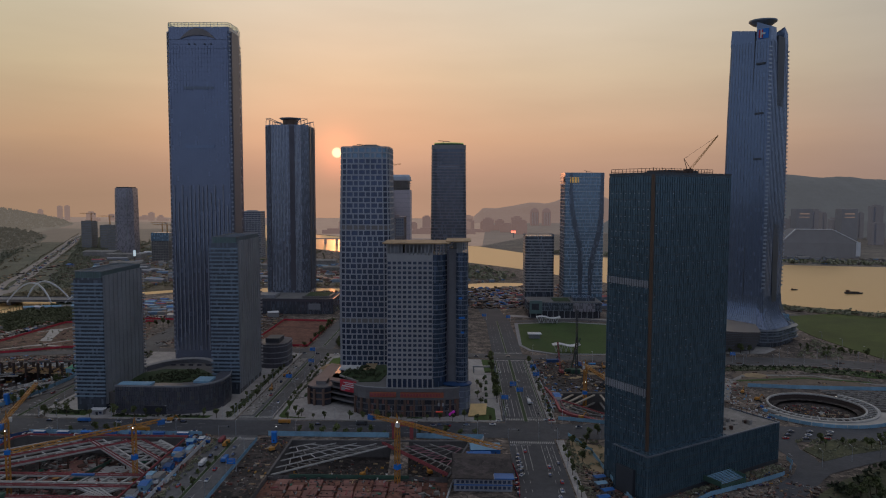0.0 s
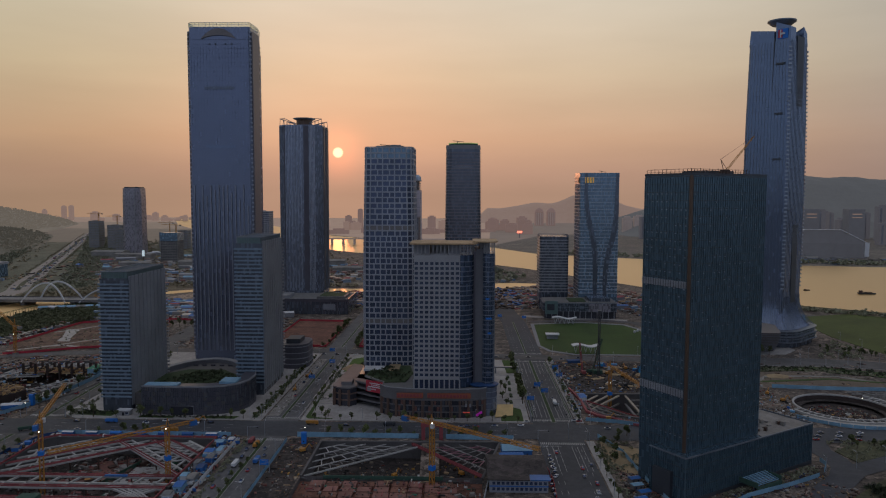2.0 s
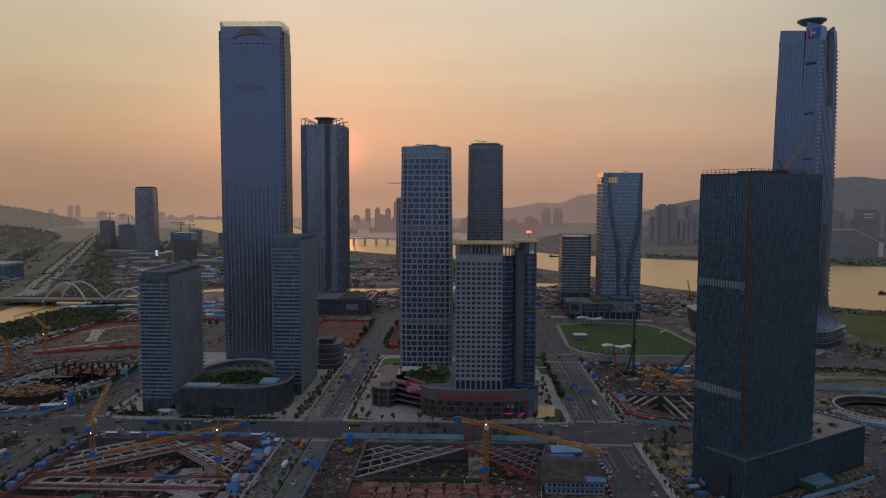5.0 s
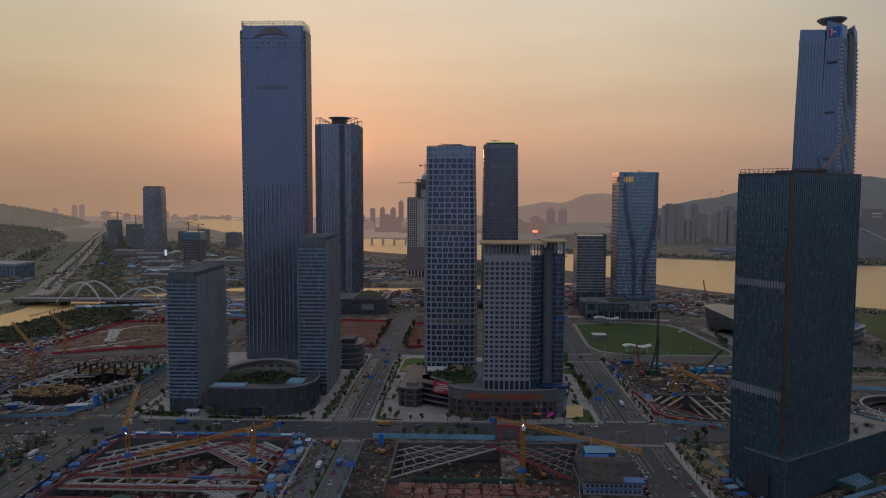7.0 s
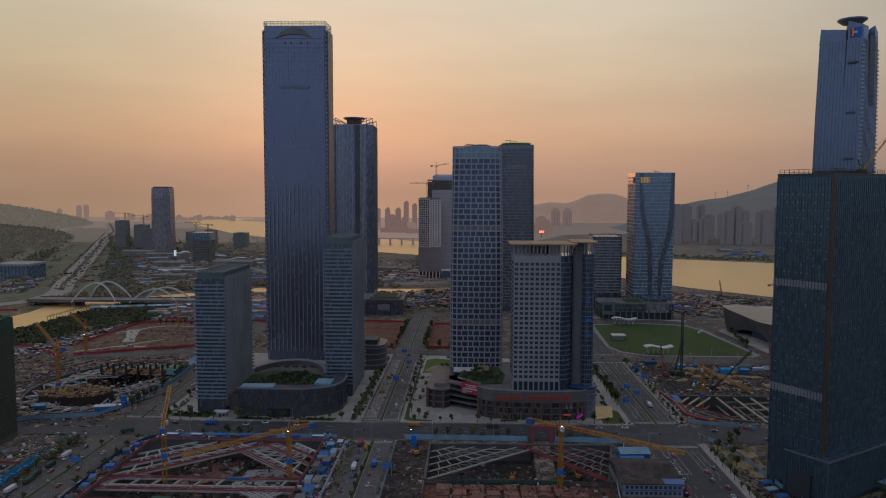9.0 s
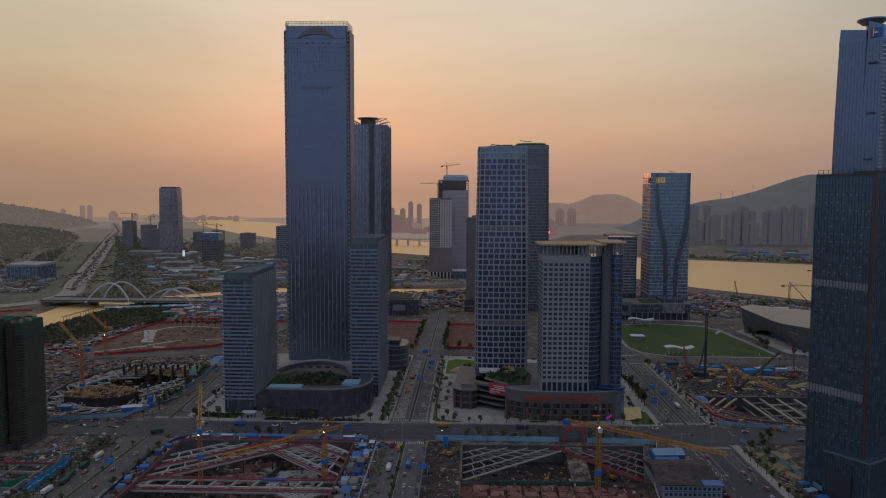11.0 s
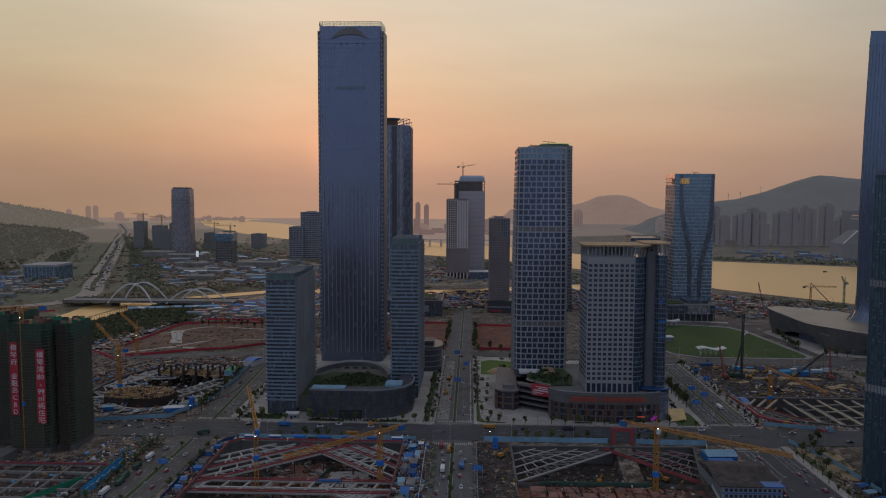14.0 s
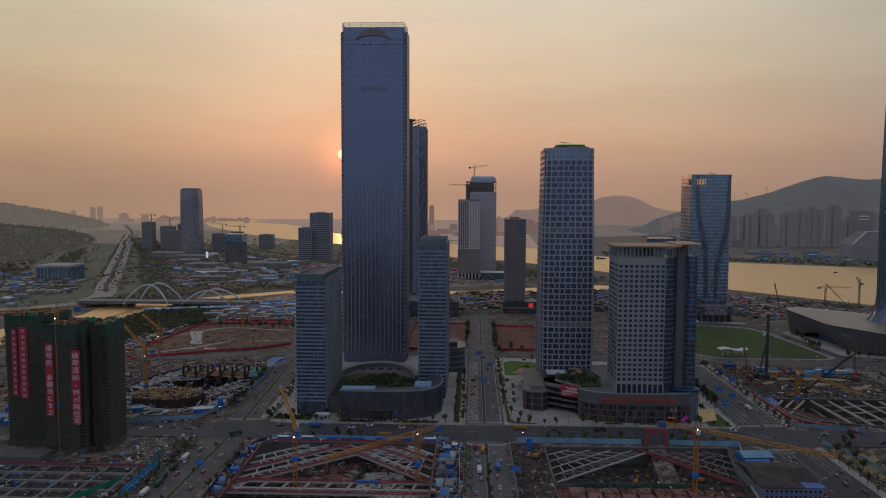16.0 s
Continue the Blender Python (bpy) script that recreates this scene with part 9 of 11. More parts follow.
woods("peninsula_scrub", [(x, y, 0) for x, y in within([(-60, 1400), (60, 1320), (110, 1420), (60, 1560), (-60, 1700), (-200, 1800), (-260, 1700)], 320)], 3, 7, "dark scrub on river bank", 6)
woods("far_shore_woods", [(x, y, 0) for x, y in within([(200, 1975), (500, 1815), (770, 1695), (1500, 1560), (1500, 1640), (780, 1760), (520, 1870), (220, 2040)], 420)], 4, 8, "dark tree line on far shore", 7)
woods("yard_scrub", [(x, y, 0) for x, y in within([(68, 412), (88, 398), (92, 460), (72, 462)], 26)], 1.2, 2.4, "scrub in building yard", 8)


def hill_woods(name, material, n, seed):
    """Tree crowns over the slopes of a hill."""
    hill = bpy.data.objects[name].data
    rng = random.Random(seed)
    spots = []
    for poly in hill.polygons:
        c = poly.center
        if c.z < 3 or c.x < -2700:
            continue
        v = [hill.vertices[i].co for i in poly.vertices]
        for k in range(n):
            f, g = rng.random(), rng.random()
            p = v[0].lerp(v[1], f).lerp(v[3].lerp(v[2], f), g)
            spots.append((p.x, p.y, p.z))
    return woods("hill_woods", spots, 5, 11, "dark wood over hill slope", seed, material, 8)


# crowns carry the same painted haze glow as their hills
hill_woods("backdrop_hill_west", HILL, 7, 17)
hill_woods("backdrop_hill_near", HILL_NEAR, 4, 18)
woods("hill_foot_woods", [(x, y, 0) for x, y in within([(-1090, 1480), (-1020, 1330), (-1400, 1250), (-1900, 1500), (-2100, 1900), (-1600, 2150), (-1330, 2050)], 2200)], 3.5, 7.5, "dark wood at hill foot", 10, LEAF_FAR)
woods("hedge_shrubs", [(x, y, 0.2) for x, y in within([(212, 664), (258, 672), (314, 674), (367, 654), (440, 626), (430, 612), (356, 634), (335, 648), (287, 661), (214, 652)], 260)], 0.8, 1.9, "dark clipped shrubs along verge", 41, LEAF_DARK)
woods("courtyard_planting", [(x, y, 12 + (i % 2)) for i, (x, y) in enumerate(within([(-258, 526), (-198, 526), (-194, 548), (-204, 574), (-225, 592), (-238, 588), (-256, 556)], 420))], 0.6, 1.5, "dense dark planting in raised courtyard", 12, LEAF_DARK)
woods("roof_garden_planting", [(x, y, 20.8) for x, y in within([(-90, 532), (-62, 530), (-60, 560), (-72, 574), (-90, 566)], 60)], 0.9, 2.2, "planting in podium roof garden", 13, LEAF_DARK)
woods("grove_underwood", [(x, y, 0.2) for x, y in within([(192, 378), (216, 400), (250, 420), (330, 450), (330, 380), (220, 340), (182, 345)], 190)], 1.5, 4.2, "dense dark grove beside slip road", 14, LEAF_DARK)
woods("verge_shrubs", [(x, y, 0) for x, y in within([(214, 468), (218, 432), (240, 444), (300, 466), (380, 482), (290, 470)], 120)], 0.6, 1.5, "shrubs on planted verge", 15)
woods("bare_land_shrubs", [(x, y, 0) for x, y in within([(212, 655), (262, 668), (310, 662), (368, 640), (366, 632), (310, 650), (262, 657), (214, 646)], 170)], 0.7, 2.0, "dark shrubs in strip on bare land", 16)
woods("podium_yard_shrubs", [(x, y, 0) for x, y in within([(112, 362), (135, 380), (186, 410), (188, 424), (150, 400), (112, 374)], 60)], 0.8, 2.0, "shrubs and young trees before glass podium", 18)
woods("forecourt_shrubs", [(x, y, 0.1) for x, y in within([(330, 712), (372, 706), (392, 740), (388, 800), (366, 770), (350, 745)], 110)], 0.9, 2.4, "planting beside skyscraper forecourt", 19)
woods("back_row_trees", [(x, y, 1) for x, y in within([(-290, 980), (-110, 978), (-110, 990), (-290, 992)], 70)], 2, 4, "row of trees behind bare plots", 20)
woods("tower_bed_shrubs", [(x, y, 0.3) for x, y in within([(-299, 507), (-273, 504), (-272, 514), (-297, 515)], 70)], 0.5, 1.4, "dark shrubs at tower corner", 41, LEAF_DARK)
woods("tower_bed_shrubs", [(x, y, 0.3) for x, y in within([(-251, 501), (-183, 500), (-183, 505), (-251, 505)], 90)], 0.4, 1.2, "shrubs before dark podium", 42, LEAF_DARK)
woods("west_verge_shrubs", [(x, y, 0) for x, y in within([(-342, 330), (-334, 330), (-335, 458), (-345, 470), (-352, 440)], 150)], 0.8, 2.2, "scrub beside dusty road", 21)
woods("west_verge_shrubs", [(x, y, 0.1) for x, y in within([(-304, 505), (-300, 505), (-307, 700), (-311, 700)], 120)], 0.6, 1.6, "low planting along pavement", 22)
woods("boulevard_shrubs", [(x, y, 0.2) for x, y in within([(-170, 505), (-165, 505), (-164, 700), (-169, 700)], 150)], 0.5, 1.3, "low planting along boulevard", 23)
woods("boulevard_shrubs", [(x, y, 0.2) for x, y in within([(-132, 545), (-129, 545), (-128, 690), (-132, 690)], 110)], 0.5, 1.3, "low planting along boulevard", 24)
woods("yard_shrubs", [(x, y, 0.1) for x, y in within([(-161, 330), (-157, 330), (-157, 455), (-161, 455)], 110)], 0.5, 1.4, "weedy strip beside boulevard", 31)
woods("motorway_trees", [(-760 - (y - 1170) * 0.45 + sx + W_RNG.uniform(-3, 3), y, 0) for y in range(1180, 2900, 9) for sx in (-24, 24) if W_RNG.random() < 0.6], 1.4, 2.8, "tree rows along wide road", 32, LEAF_FAR)
woods("avenue_shrubs", [(x, y, 0.2) for x, y in within([(66, 300), (71, 300), (70, 460), (66, 460)], 150)], 0.5, 1.4, "low planting along avenue", 25)
woods("avenue_shrubs", [(x, y, 0.2) for x, y in within([(61.5, 505), (64, 505), (64, 690), (61.5, 690)], 110)], 0.4, 1.0, "low planting along avenue", 26)
woods("plot_scrub", [(x, y, 0) for x, y in within([(-470, 700), (-360, 745), (-345, 840), (-440, 855), (-490, 800)], 110)], 0.5, 1.5, "scrub on fenced plot", 27)
woods("flat_scrub", [(x, y, -0.5) for x, y in within([(-1000, 1100), (-800, 1130), (-1095, 1780), (-1350, 2300), (-1700, 2300), (-1500, 1500)], 800)], 1.5, 4.5, "scrub over flat land", 28, LEAF_FAR)
woods("flat_scrub", [(x, y, -0.5) for x, y in within([(-660, 1250), (-300, 1240), (-120, 1400), (-330, 1900), (-700, 2600), (-1250, 2600), (-900, 1900)], 600)], 1.5, 4, "scrub over flat land", 29, LEAF_FAR)
woods("flat_scrub", [(x, y, -0.3) for x, y in within([(-900, 560), (-560, 600), (-560, 720), (-660, 790), (-900, 760)], 700)], 1.5, 4, "scrub over flat land", 30, LEAF_FAR)


def palm_row():
    fr = Acc()
    for i in range(9):
        a = i * 0.7
        fr.beam((0, 0, 6.4), (1.7 * math.cos(a), 1.7 * math.sin(a), 6.9), 0.35, 0.08).beam((1.7 * math.cos(a), 1.7 * math.sin(a), 6.9), (2.8 * math.cos(a), 2.8 * math.sin(a), 5.6), 0.3, 0.08)
    fronds = fr.mesh("crown", LEAF)
    trunk = Acc().loft([(0, ngon(0.3, 7)), (3, ngon(0.22, 7)), (6.5, ngon(0.17, 7))]).mesh("trunk", BARK)
    for k in range(26):
        f = k / 25
        x, y = (-611 + 8 * f, 880 + 150 * f) if k < 16 else (560 + (k - 16) * 12, 930 - (k - 16) * 6)
        t = thing("palm_tree", pose(x, y, 0), "slim palm tree on waterside", "tree", "waterside palms")
        for name, me in (("trunk", trunk), ("crown", fronds)):
            ob = new(name, me)
            ob.parent = t


palm_row()

# ---- street furniture ----


def lamp_kind():
    pole = Acc().loft([(0, ngon(0.14, 6)), (9.5, ngon(0.08, 6))]).mesh("pole", ALU)
    arm = Acc().beam((0, 0, 9.4), (2.2, 0, 10.0), 0.12).mesh("arm", ALU)
    head = Acc().box(1.9, 3.1, -0.2, 0.2, 9.9, 10.1).mesh("lamp_head", WHITE)
    return pole, arm, head


LAMP = lamp_kind()


def street_lamp(x, y, turn):
    t = thing("street_lamp", pose(x, y, 0.03, 0, 0, turn), "tall grey street lamp with curved arm", "street lamp", "street lamps")
    up = t
    for name, me in zip(("pole", "arm", "lamp_head"), LAMP):
        ob = new(name, me)
        ob.parent = t if name != "lamp_head" else up
        up = ob


for k in range(10):
    street_lamp(61.5, 300 + k * 38, 180)
    street_lamp(28.8, 310 + k * 38 if not 460 < 310 + k * 38 < 500 else 505, 0)
for k in range(12):
    street_lamp(-134.5, 330 + k * 34 if not 460 < 330 + k * 34 < 500 else 506, 180)
    street_lamp(-162, 330 + k * 34 if not 460 < 330 + k * 34 < 500 else 506, 0)
    street_lamp(-304, 330 + k * 34 if not 460 < 330 + k * 34 < 500 else 506, 180)
    street_lamp(-333 - k * 0.7, 330 + k * 34 if not 460 < 330 + k * 34 < 500 else 506, 0)
for k in range(12):
    street_lamp(-290 + k * 40, 498.2, -90)
    street_lamp(-270 + k * 40, 464.5, 90)
for k in range(7):
    street_lamp(70 + k * 42, 716, -90)
    street_lamp(80 + k * 44, 684, 90)
for k in range(8):
    street_lamp(190 + k * 22, 412 + k * 9, 100)
    street_lamp(400 + k * 18, 690 - k * 9, 60)


for x, y, a in ((236, 677, 90), (264, 678, 90), (292, 678, 90), (320, 677, 90), (348, 670, 80), (376, 660, 70), (280, 712, 270), (312, 712, 270), (346, 706, 265), (380, 696, 255), (398, 760, 180), (396, 800, 180), (401, 720, 180)):
    street_lamp(x, y, a)


def road_sign(x, y, w=5.4, h=3.2, face=0):
    t = thing("road_sign", pose(x, y, 0.03, 0, 0, face), "blue direction sign board on cantilever pole", "road sign", "blue road signs")
    part("pole", Acc().loft([(0, ngon(0.2, 8)), (8.2, ngon(0.15, 8))]), ALU, t)
    part("arm", Acc().beam((0, 0, 6.4), (-w * 0.95, 0, 6.4), 0.18), ALU, t)
    face_ = part("board", Acc().box(-w, -0.4, -0.25, -0.1, 4.6, 4.6 + h), SIGN_BLUE, t)
    for z, a, b in ((7.0, 0.2, 0.8), (6.2, 0.12, 0.5), (5.3, 0.3, 0.85)):
        part("text_bar", Acc().box(-w + w * (1 - b), -w * a, -0.3, -0.25, z, z + 0.24), STONE_PALE, face_)


for x, y in ((66, 613), (48, 562), (44, 580), (35, 540), (66, 640), (-130, 402), (-144, 598), (-146, 704), (-311, 404), (-137, 655), (60, 905), (30, 915), (-300, 640), (265, 700)):
    road_sign(x, y)


def traffic_light(x, y, turn):
    t = thing("traffic_light", pose(x, y, 0.03, 0, 0, turn), "grey traffic signal mast at junction", "traffic light", "traffic lights")
    part("pole", Acc().loft([(0, ngon(0.16, 8)), (7, ngon(0.12, 8))]), ALU, t)
    arm = part("arm", Acc().beam((0, 0, 6.6), (7, 0, 6.8), 0.16), ALU, t)
    part("signal_box", Acc().box(6.2, 7.2, -0.3, 0.2, 5.8, 6.8), DARK, arm)


for x, y, a in ((30, 463, 0), (60, 499, 180), (29, 499, -90), (62, 462, 90), (-161, 463, 0), (-135, 499, 180), (-303, 499, 180), (-332, 463, 0)):
    traffic_light(x, y, a)

# ---- vehicles ----


def car_meshes(col):
    b = Acc().loft([(0.25, rrect(4.4, 1.75, 0.35, 2)), (0.55, rrect(4.55, 1.85, 0.4, 2)), (0.95, rrect(4.4, 1.8, 0.45, 2))])
    c = Acc().loft([(0.95, rrect(2.6, 1.65, 0.3, 2, -0.2)), (1.5, rrect(1.7, 1.4, 0.3, 2, -0.25))])
    w = Acc()
    n = 10
    for i in range(2):
        w.v += [(0.32 * math.cos(6.283 * k / n), -0.1 + i * 0.2, 0.32 + 0.32 * math.sin(6.283 * k / n)) for k in range(n)]
    w.f = [(k, (k + 1) % n, n + (k + 1) % n, n + k) for k in range(n)] + [tuple(range(n)), tuple(range(2 * n - 1, n - 1, -1))]
    return b.mesh("body", col), c.mesh("cabin", GLASS_PANE), w.mesh("wheel", BLACK)


PAINTS = [("white", mat("car_white", (0.7, 0.7, 0.7), 0.3)), ("white", mat("car_pearl", (0.62, 0.62, 0.6), 0.3)), ("silver", mat("car_silver", (0.4, 0.41, 0.42), 0.3, 0.6)), ("black", mat("car_black", (0.02, 0.02, 0.022), 0.25)), ("red", mat("car_red", (0.35, 0.03, 0.03), 0.3)), ("grey", mat("car_grey", (0.14, 0.14, 0.15), 0.3, 0.4))]
CARS = [(n, car_meshes(m)) for n, m in PAINTS]
CAR_RNG = random.Random(12)


def car(x, y, turn, z=0.06):
    n, (b, c, w) = CAR_RNG.choice(CARS)
    t = thing("car", pose(x, y, z, 0, 0, turn), n + " saloon car on the asphalt", "car", "cars")
    for name, me, m in (("body", b, pose(0, 0, 0)), ("cabin", c, pose(0, 0, 0)), *(("wheel", w, pose(sx * 1.35, sy * 0.8, 0)) for sx in (-1, 1) for sy in (-1, 1))):
        ob = new(name, me)
        ob.parent = t
        ob.matrix_basis = m


for x, y, a in ((-156, 350, 270), (-142, 362, 90), (-154, 438, 270), (-143, 404, 90), (-140, 428, 90), (-20, 488, 0), (-60, 470, 180), (-100, 488, 0), (-180, 470, 180), (-280, 472, 180), (-290, 490, 0), (80, 488, 0), (110, 472, 180), (150, 490, 0), (50, 402, 90), (51, 414, 90), (54, 380, 90), (55.5, 392, 90), (52, 371, 90), (57, 420, 90), (39, 440, 270), (36, 560, 270), (40, 592, 270), (51, 560, 90), (33, 640, 270), (48, 610, 90), (53, 545, 90),
                (60, 504, 10), (63, 503, 12), (26, 500, 0), (21, 492, 0), (-10, 488, 0), (-16, 489, 0), (3, 490, 0), (-22, 470, 180), (-195, 490, 0), (-205, 489, 0), (-240, 488, 0), (-228, 493, 0), (-255, 470, 180),
                (-152, 560, 270), (-143, 610, 90), (-153, 650, 270), (-142, 660, 90), (-154, 600, 270), (-141, 540, 90), (-152, 400, 270), (-153, 425, 270), (-142, 388, 90), (-155, 380, 270), (-143, 440, 90),
                (-310, 380, 90), (-326, 400, 270), (-311, 430, 90), (-327, 440, 270), (-329, 420, 270), (-312, 404, 90), (-313, 540, 90), (-328, 560, 270), (-316, 590, 90), (-331, 600, 270), (-318, 640, 90), (-334, 640, 270), (-330, 365, 270)):
    car(x, y, a)
for k in range(9):
    car(212 + k * 4.6 + CAR_RNG.uniform(-1, 1), 470 + (k % 3) * 7, CAR_RNG.choice((0, 10, 180)), 0.1)
for k in range(10):
    car(30.2 if k < 4 else 34, 376 + k * 6.4, CAR_RNG.choice((60, 120, 90)))
for k in range(16):
    car(-160 + k * 17 + CAR_RNG.uniform(-4, 4), 706 + CAR_RNG.choice((-4, 4)) - k * 0.5, 0)


def truck(x, y, turn, col, label):
    t = thing("truck", pose(x, y, 0.06, 0, 0, turn), label, "truck", "site trucks")
    part("cab", Acc().loft([(0.6, rrect(2.2, 2.3, 0.2, 1, 3.4)), (2.7, rrect(1.9, 2.2, 0.3, 1, 3.3))]), col, t)
    part("load_bed", Acc().box(-4, 2.1, -1.25, 1.25, 1.0, 2.7), col, t)
    for sx in (-3.0, -1.8, 3.2):
        for sy in (-1.05, 1.05):
            part("wheel", Acc().prism(ngon(0.5, 10), -0.15, 0.15), BLACK, t).matrix_basis = pose(sx, sy, 0.5, 90, 0, 0)


for x, y, a, c, l in ((-332, 372, 90, WHITE, "white truck parked beside road"), (-331.5, 394, 90, GREEN_NET, "green tipper truck parked beside road"), (-331, 408, 90, GREEN_NET, "green tipper truck parked beside road"), (-330.5, 424, 90, WHITE, "white truck parked beside road"), (-155, 452, 90, RED_FADED, "red tipper truck on road"), (-153, 412, 90, WHITE, "white truck on road"), (-142, 418, 90, BLUE, "blue truck on road"), (51, 545, 90, WHITE, "white box truck on avenue"), (-330, 385, 90, GREEN_NET, "green tipper truck parked beside road"), (-150, 445, 90, YELLOW, "yellow truck on road"),
                      (-70, 489, 0, DARK, "dark truck on street"), (-124, 490, 0, YELLOW, "yellow truck on street"), (-215, 471, 0, YELLOW, "yellow truck on street"), (-265, 489, 0, BLUE, "blue truck on street"), (-315, 470, 30, GREEN_NET, "green truck turning at junction")):
    truck(x, y, a, c, l)


def excavator(x, y, z, turn):
    t = thing("excavator", pose(x, y, z, 0, 0, turn), "yellow tracked excavator on building site", "excavator", "excavators")
    part("track", Acc().box(-2, 2, -1.5, -0.8, 0, 0.9), BLACK, t)
    part("track", Acc().box(-2, 2, 0.8, 1.5, 0, 0.9), BLACK, t)
    part("house", Acc().loft([(1.0, rrect(3.6, 2.6, 0.4, 2, -0.4)), (2.6, rrect(3.2, 2.4, 0.4, 2, -0.5))]), YELLOW, t)
    part("boom", Acc().beam((1, 0, 1.8), (4, 0, 4.6), 0.5), YELLOW, t)
    part("stick", Acc().beam((4, 0, 4.6), (6.2, 0, 2.0), 0.4), YELLOW, t)
    part("bucket", Acc().box(5.7, 6.9, -0.6, 0.6, 0.8, 2.0), STEEL, t)


for x, y, z, a in ((-118, 436, 0, 40), (-60, 425, -11, 60), (-75, 415, -11, 200), (110, 640, 0, 30), (130, 660, 0, 100), (150, 645, 0, 240), (122, 632, 0, 300), (230, 560, 0, 20), (226, 580, 0, 60), (-240, 410, -11, 20), (90, 670, 0, 10), (-20, 430, -11, 130), (-205, 492, 0.06, 0), (85, 508, 0, 30)):
    excavator(x, y, z, a)

# ---- hoardings, fences, sheds ----


def hoarding(pts, h, material, label, step=8.5, group="site hoardings", name="hoarding"):
    t = thing(name, pose(pts[0][0], pts[0][1], 0), label, "fence", group)
    ox, oy = pts[0]
    for (x0, y0), (x1, y1) in zip(pts[:-1], pts[1:]):
        d = Vector((x1 - x0, y1 - y0))
        n = max(1, round(d.length / step))
        a = math.degrees(math.atan2(d.y, d.x))
        w = d.length / n
        me = Acc().box(0.03, w - 0.03, -0.08, 0.08, 0.1, h).box(-0.08, 0.08, -0.14, 0.14, 0, h + 0.2).mesh("panel", material)
        repeat("panel", t, me, [pose(x0 - ox + d.x * k / n, y0 - oy + d.y * k / n, 0, 0, 0, a) for k in range(n)])


hoarding([(-128, 464), (-48, 463.5)], 3.4, BLUE_PALE, "pale blue sheet hoarding along building pit")
hoarding([(-30, 463), (14, 462)], 3.4, BLUE_PALE, "pale blue sheet hoarding along building pit")
hoarding([(-288, 463), (-172, 463)], 3.0, BLUE_PALE, "pale blue sheet hoarding along building pit")
hoarding([(-298, 350), (-301, 430), (-296, 455), (-288, 463)], 2.2, NAVY, "dark blue sheet hoarding beside road")
hoarding([(-164, 345), (-165, 455)], 2.6, WHITE, "white barrier along boulevard")
hoarding([(-133, 345), (-133, 455)], 2.6, BLUE_PALE, "pale hoarding along boulevard")
hoarding([(-395, 494), (-352, 503), (-340, 545), (-337, 600), (-341, 660)], 3.0, BLUE_PALE, "pale blue hoarding round round pit")
hoarding([(-440, 470), (-395, 494)], 3.0, BLUE_PALE, "pale blue hoarding round round pit")
hoarding([(68, 505), (90, 500), (110, 492)], 2.7, BLUE_PALE, "weathered pale blue hoarding at corner")
hoarding([(66, 690), (66, 600), (67, 520)], 2.4, WHITE, "white barrier along avenue")
hoarding([(14, 462), (6, 430), (-4, 398), (-10, 350)], 2.4, WHITE, "white barrier at pit edge")
hoarding([(110, 358), (132, 377), (160, 392), (184, 407)], 2.6, BLUE_PALE, "pale blue hoarding round glass podium")
hoarding([(190, 414), (196, 424), (196, 432)], 2.6, BLUE_PALE, "pale blue hoarding round glass podium")
hoarding([(238, 600), (258, 597), (280, 594.5), (335, 592), (420, 592)], 3.2, BLUE_PALE, "long pale blue hoarding behind sunken court", 10.5)
hoarding([(70, 470), (80, 440), (84, 395), (92, 350)], 2.6, BLUE_PALE, "pale hoarding beside avenue")
for pts in ([(-499, 742), (-496, 791), (-493, 834), (-490, 869), (-472, 879), (-452, 881), (-417, 882), (-381, 882)], [(-476, 695), (-446, 708), (-416, 726), (-384, 735), (-365, 750), (-350, 763)], [(-226, 745), (-163, 745), (-163, 894), (-226, 900), (-226, 745)], [(-128, 745), (-92, 745), (-80, 880), (-128, 880), (-128, 745)],
            [(-470, 905), (-380, 900), (-330, 890)], [(-560, 740), (-500, 700), (-480, 680)]):
    hoarding(pts, 2.4, RED, "red sheet fence round bare plot", 17.0, "red plot fences", "plot_fence")
hoarding([(30.5, 372), (31.5, 395), (30, 415), (27, 425)], 1.8, RED, "low red barrier beside parked cars", 3.0, "red plot fences", "plot_fence")


def shed(x, y, w, d, h, roof, wall, turn=0.0, label="site shed with pale sheet roof"):
    t = thing("site_shed", pose(x, y, 0, 0, 0, turn), label, "shed", "site sheds")
    part("wall", Acc().box(-w / 2, w / 2, -d / 2, d / 2, 0, h), wall, t)
    part("roof", Acc().loft([(h, [(-w / 2 - 0.3, -d / 2 - 0.3), (w / 2 + 0.3, -d / 2 - 0.3), (w / 2 + 0.3, d / 2 + 0.3), (-w / 2 - 0.3, d / 2 + 0.3)]), (h + 0.18 * min(w, d), [(-w / 2 - 0.2, -0.1), (w / 2 + 0.2, -0.1), (w / 2 + 0.2, 0.1), (-w / 2 - 0.2, 0.1)])]), roof, t)
    if h > 2.9 and y < 480:
        n = max(1, min(3, int(w / 2.5)))
        me = Acc().box(-0.5, 0.5, -d / 2 - 0.06, -d / 2, 1.0, 2.2).mesh("window", GLASS_PANE)
        repeat("window", t, me, [pose(-w / 2 + (k + 0.5) * w / n, 0, 0) for k in range(n)])


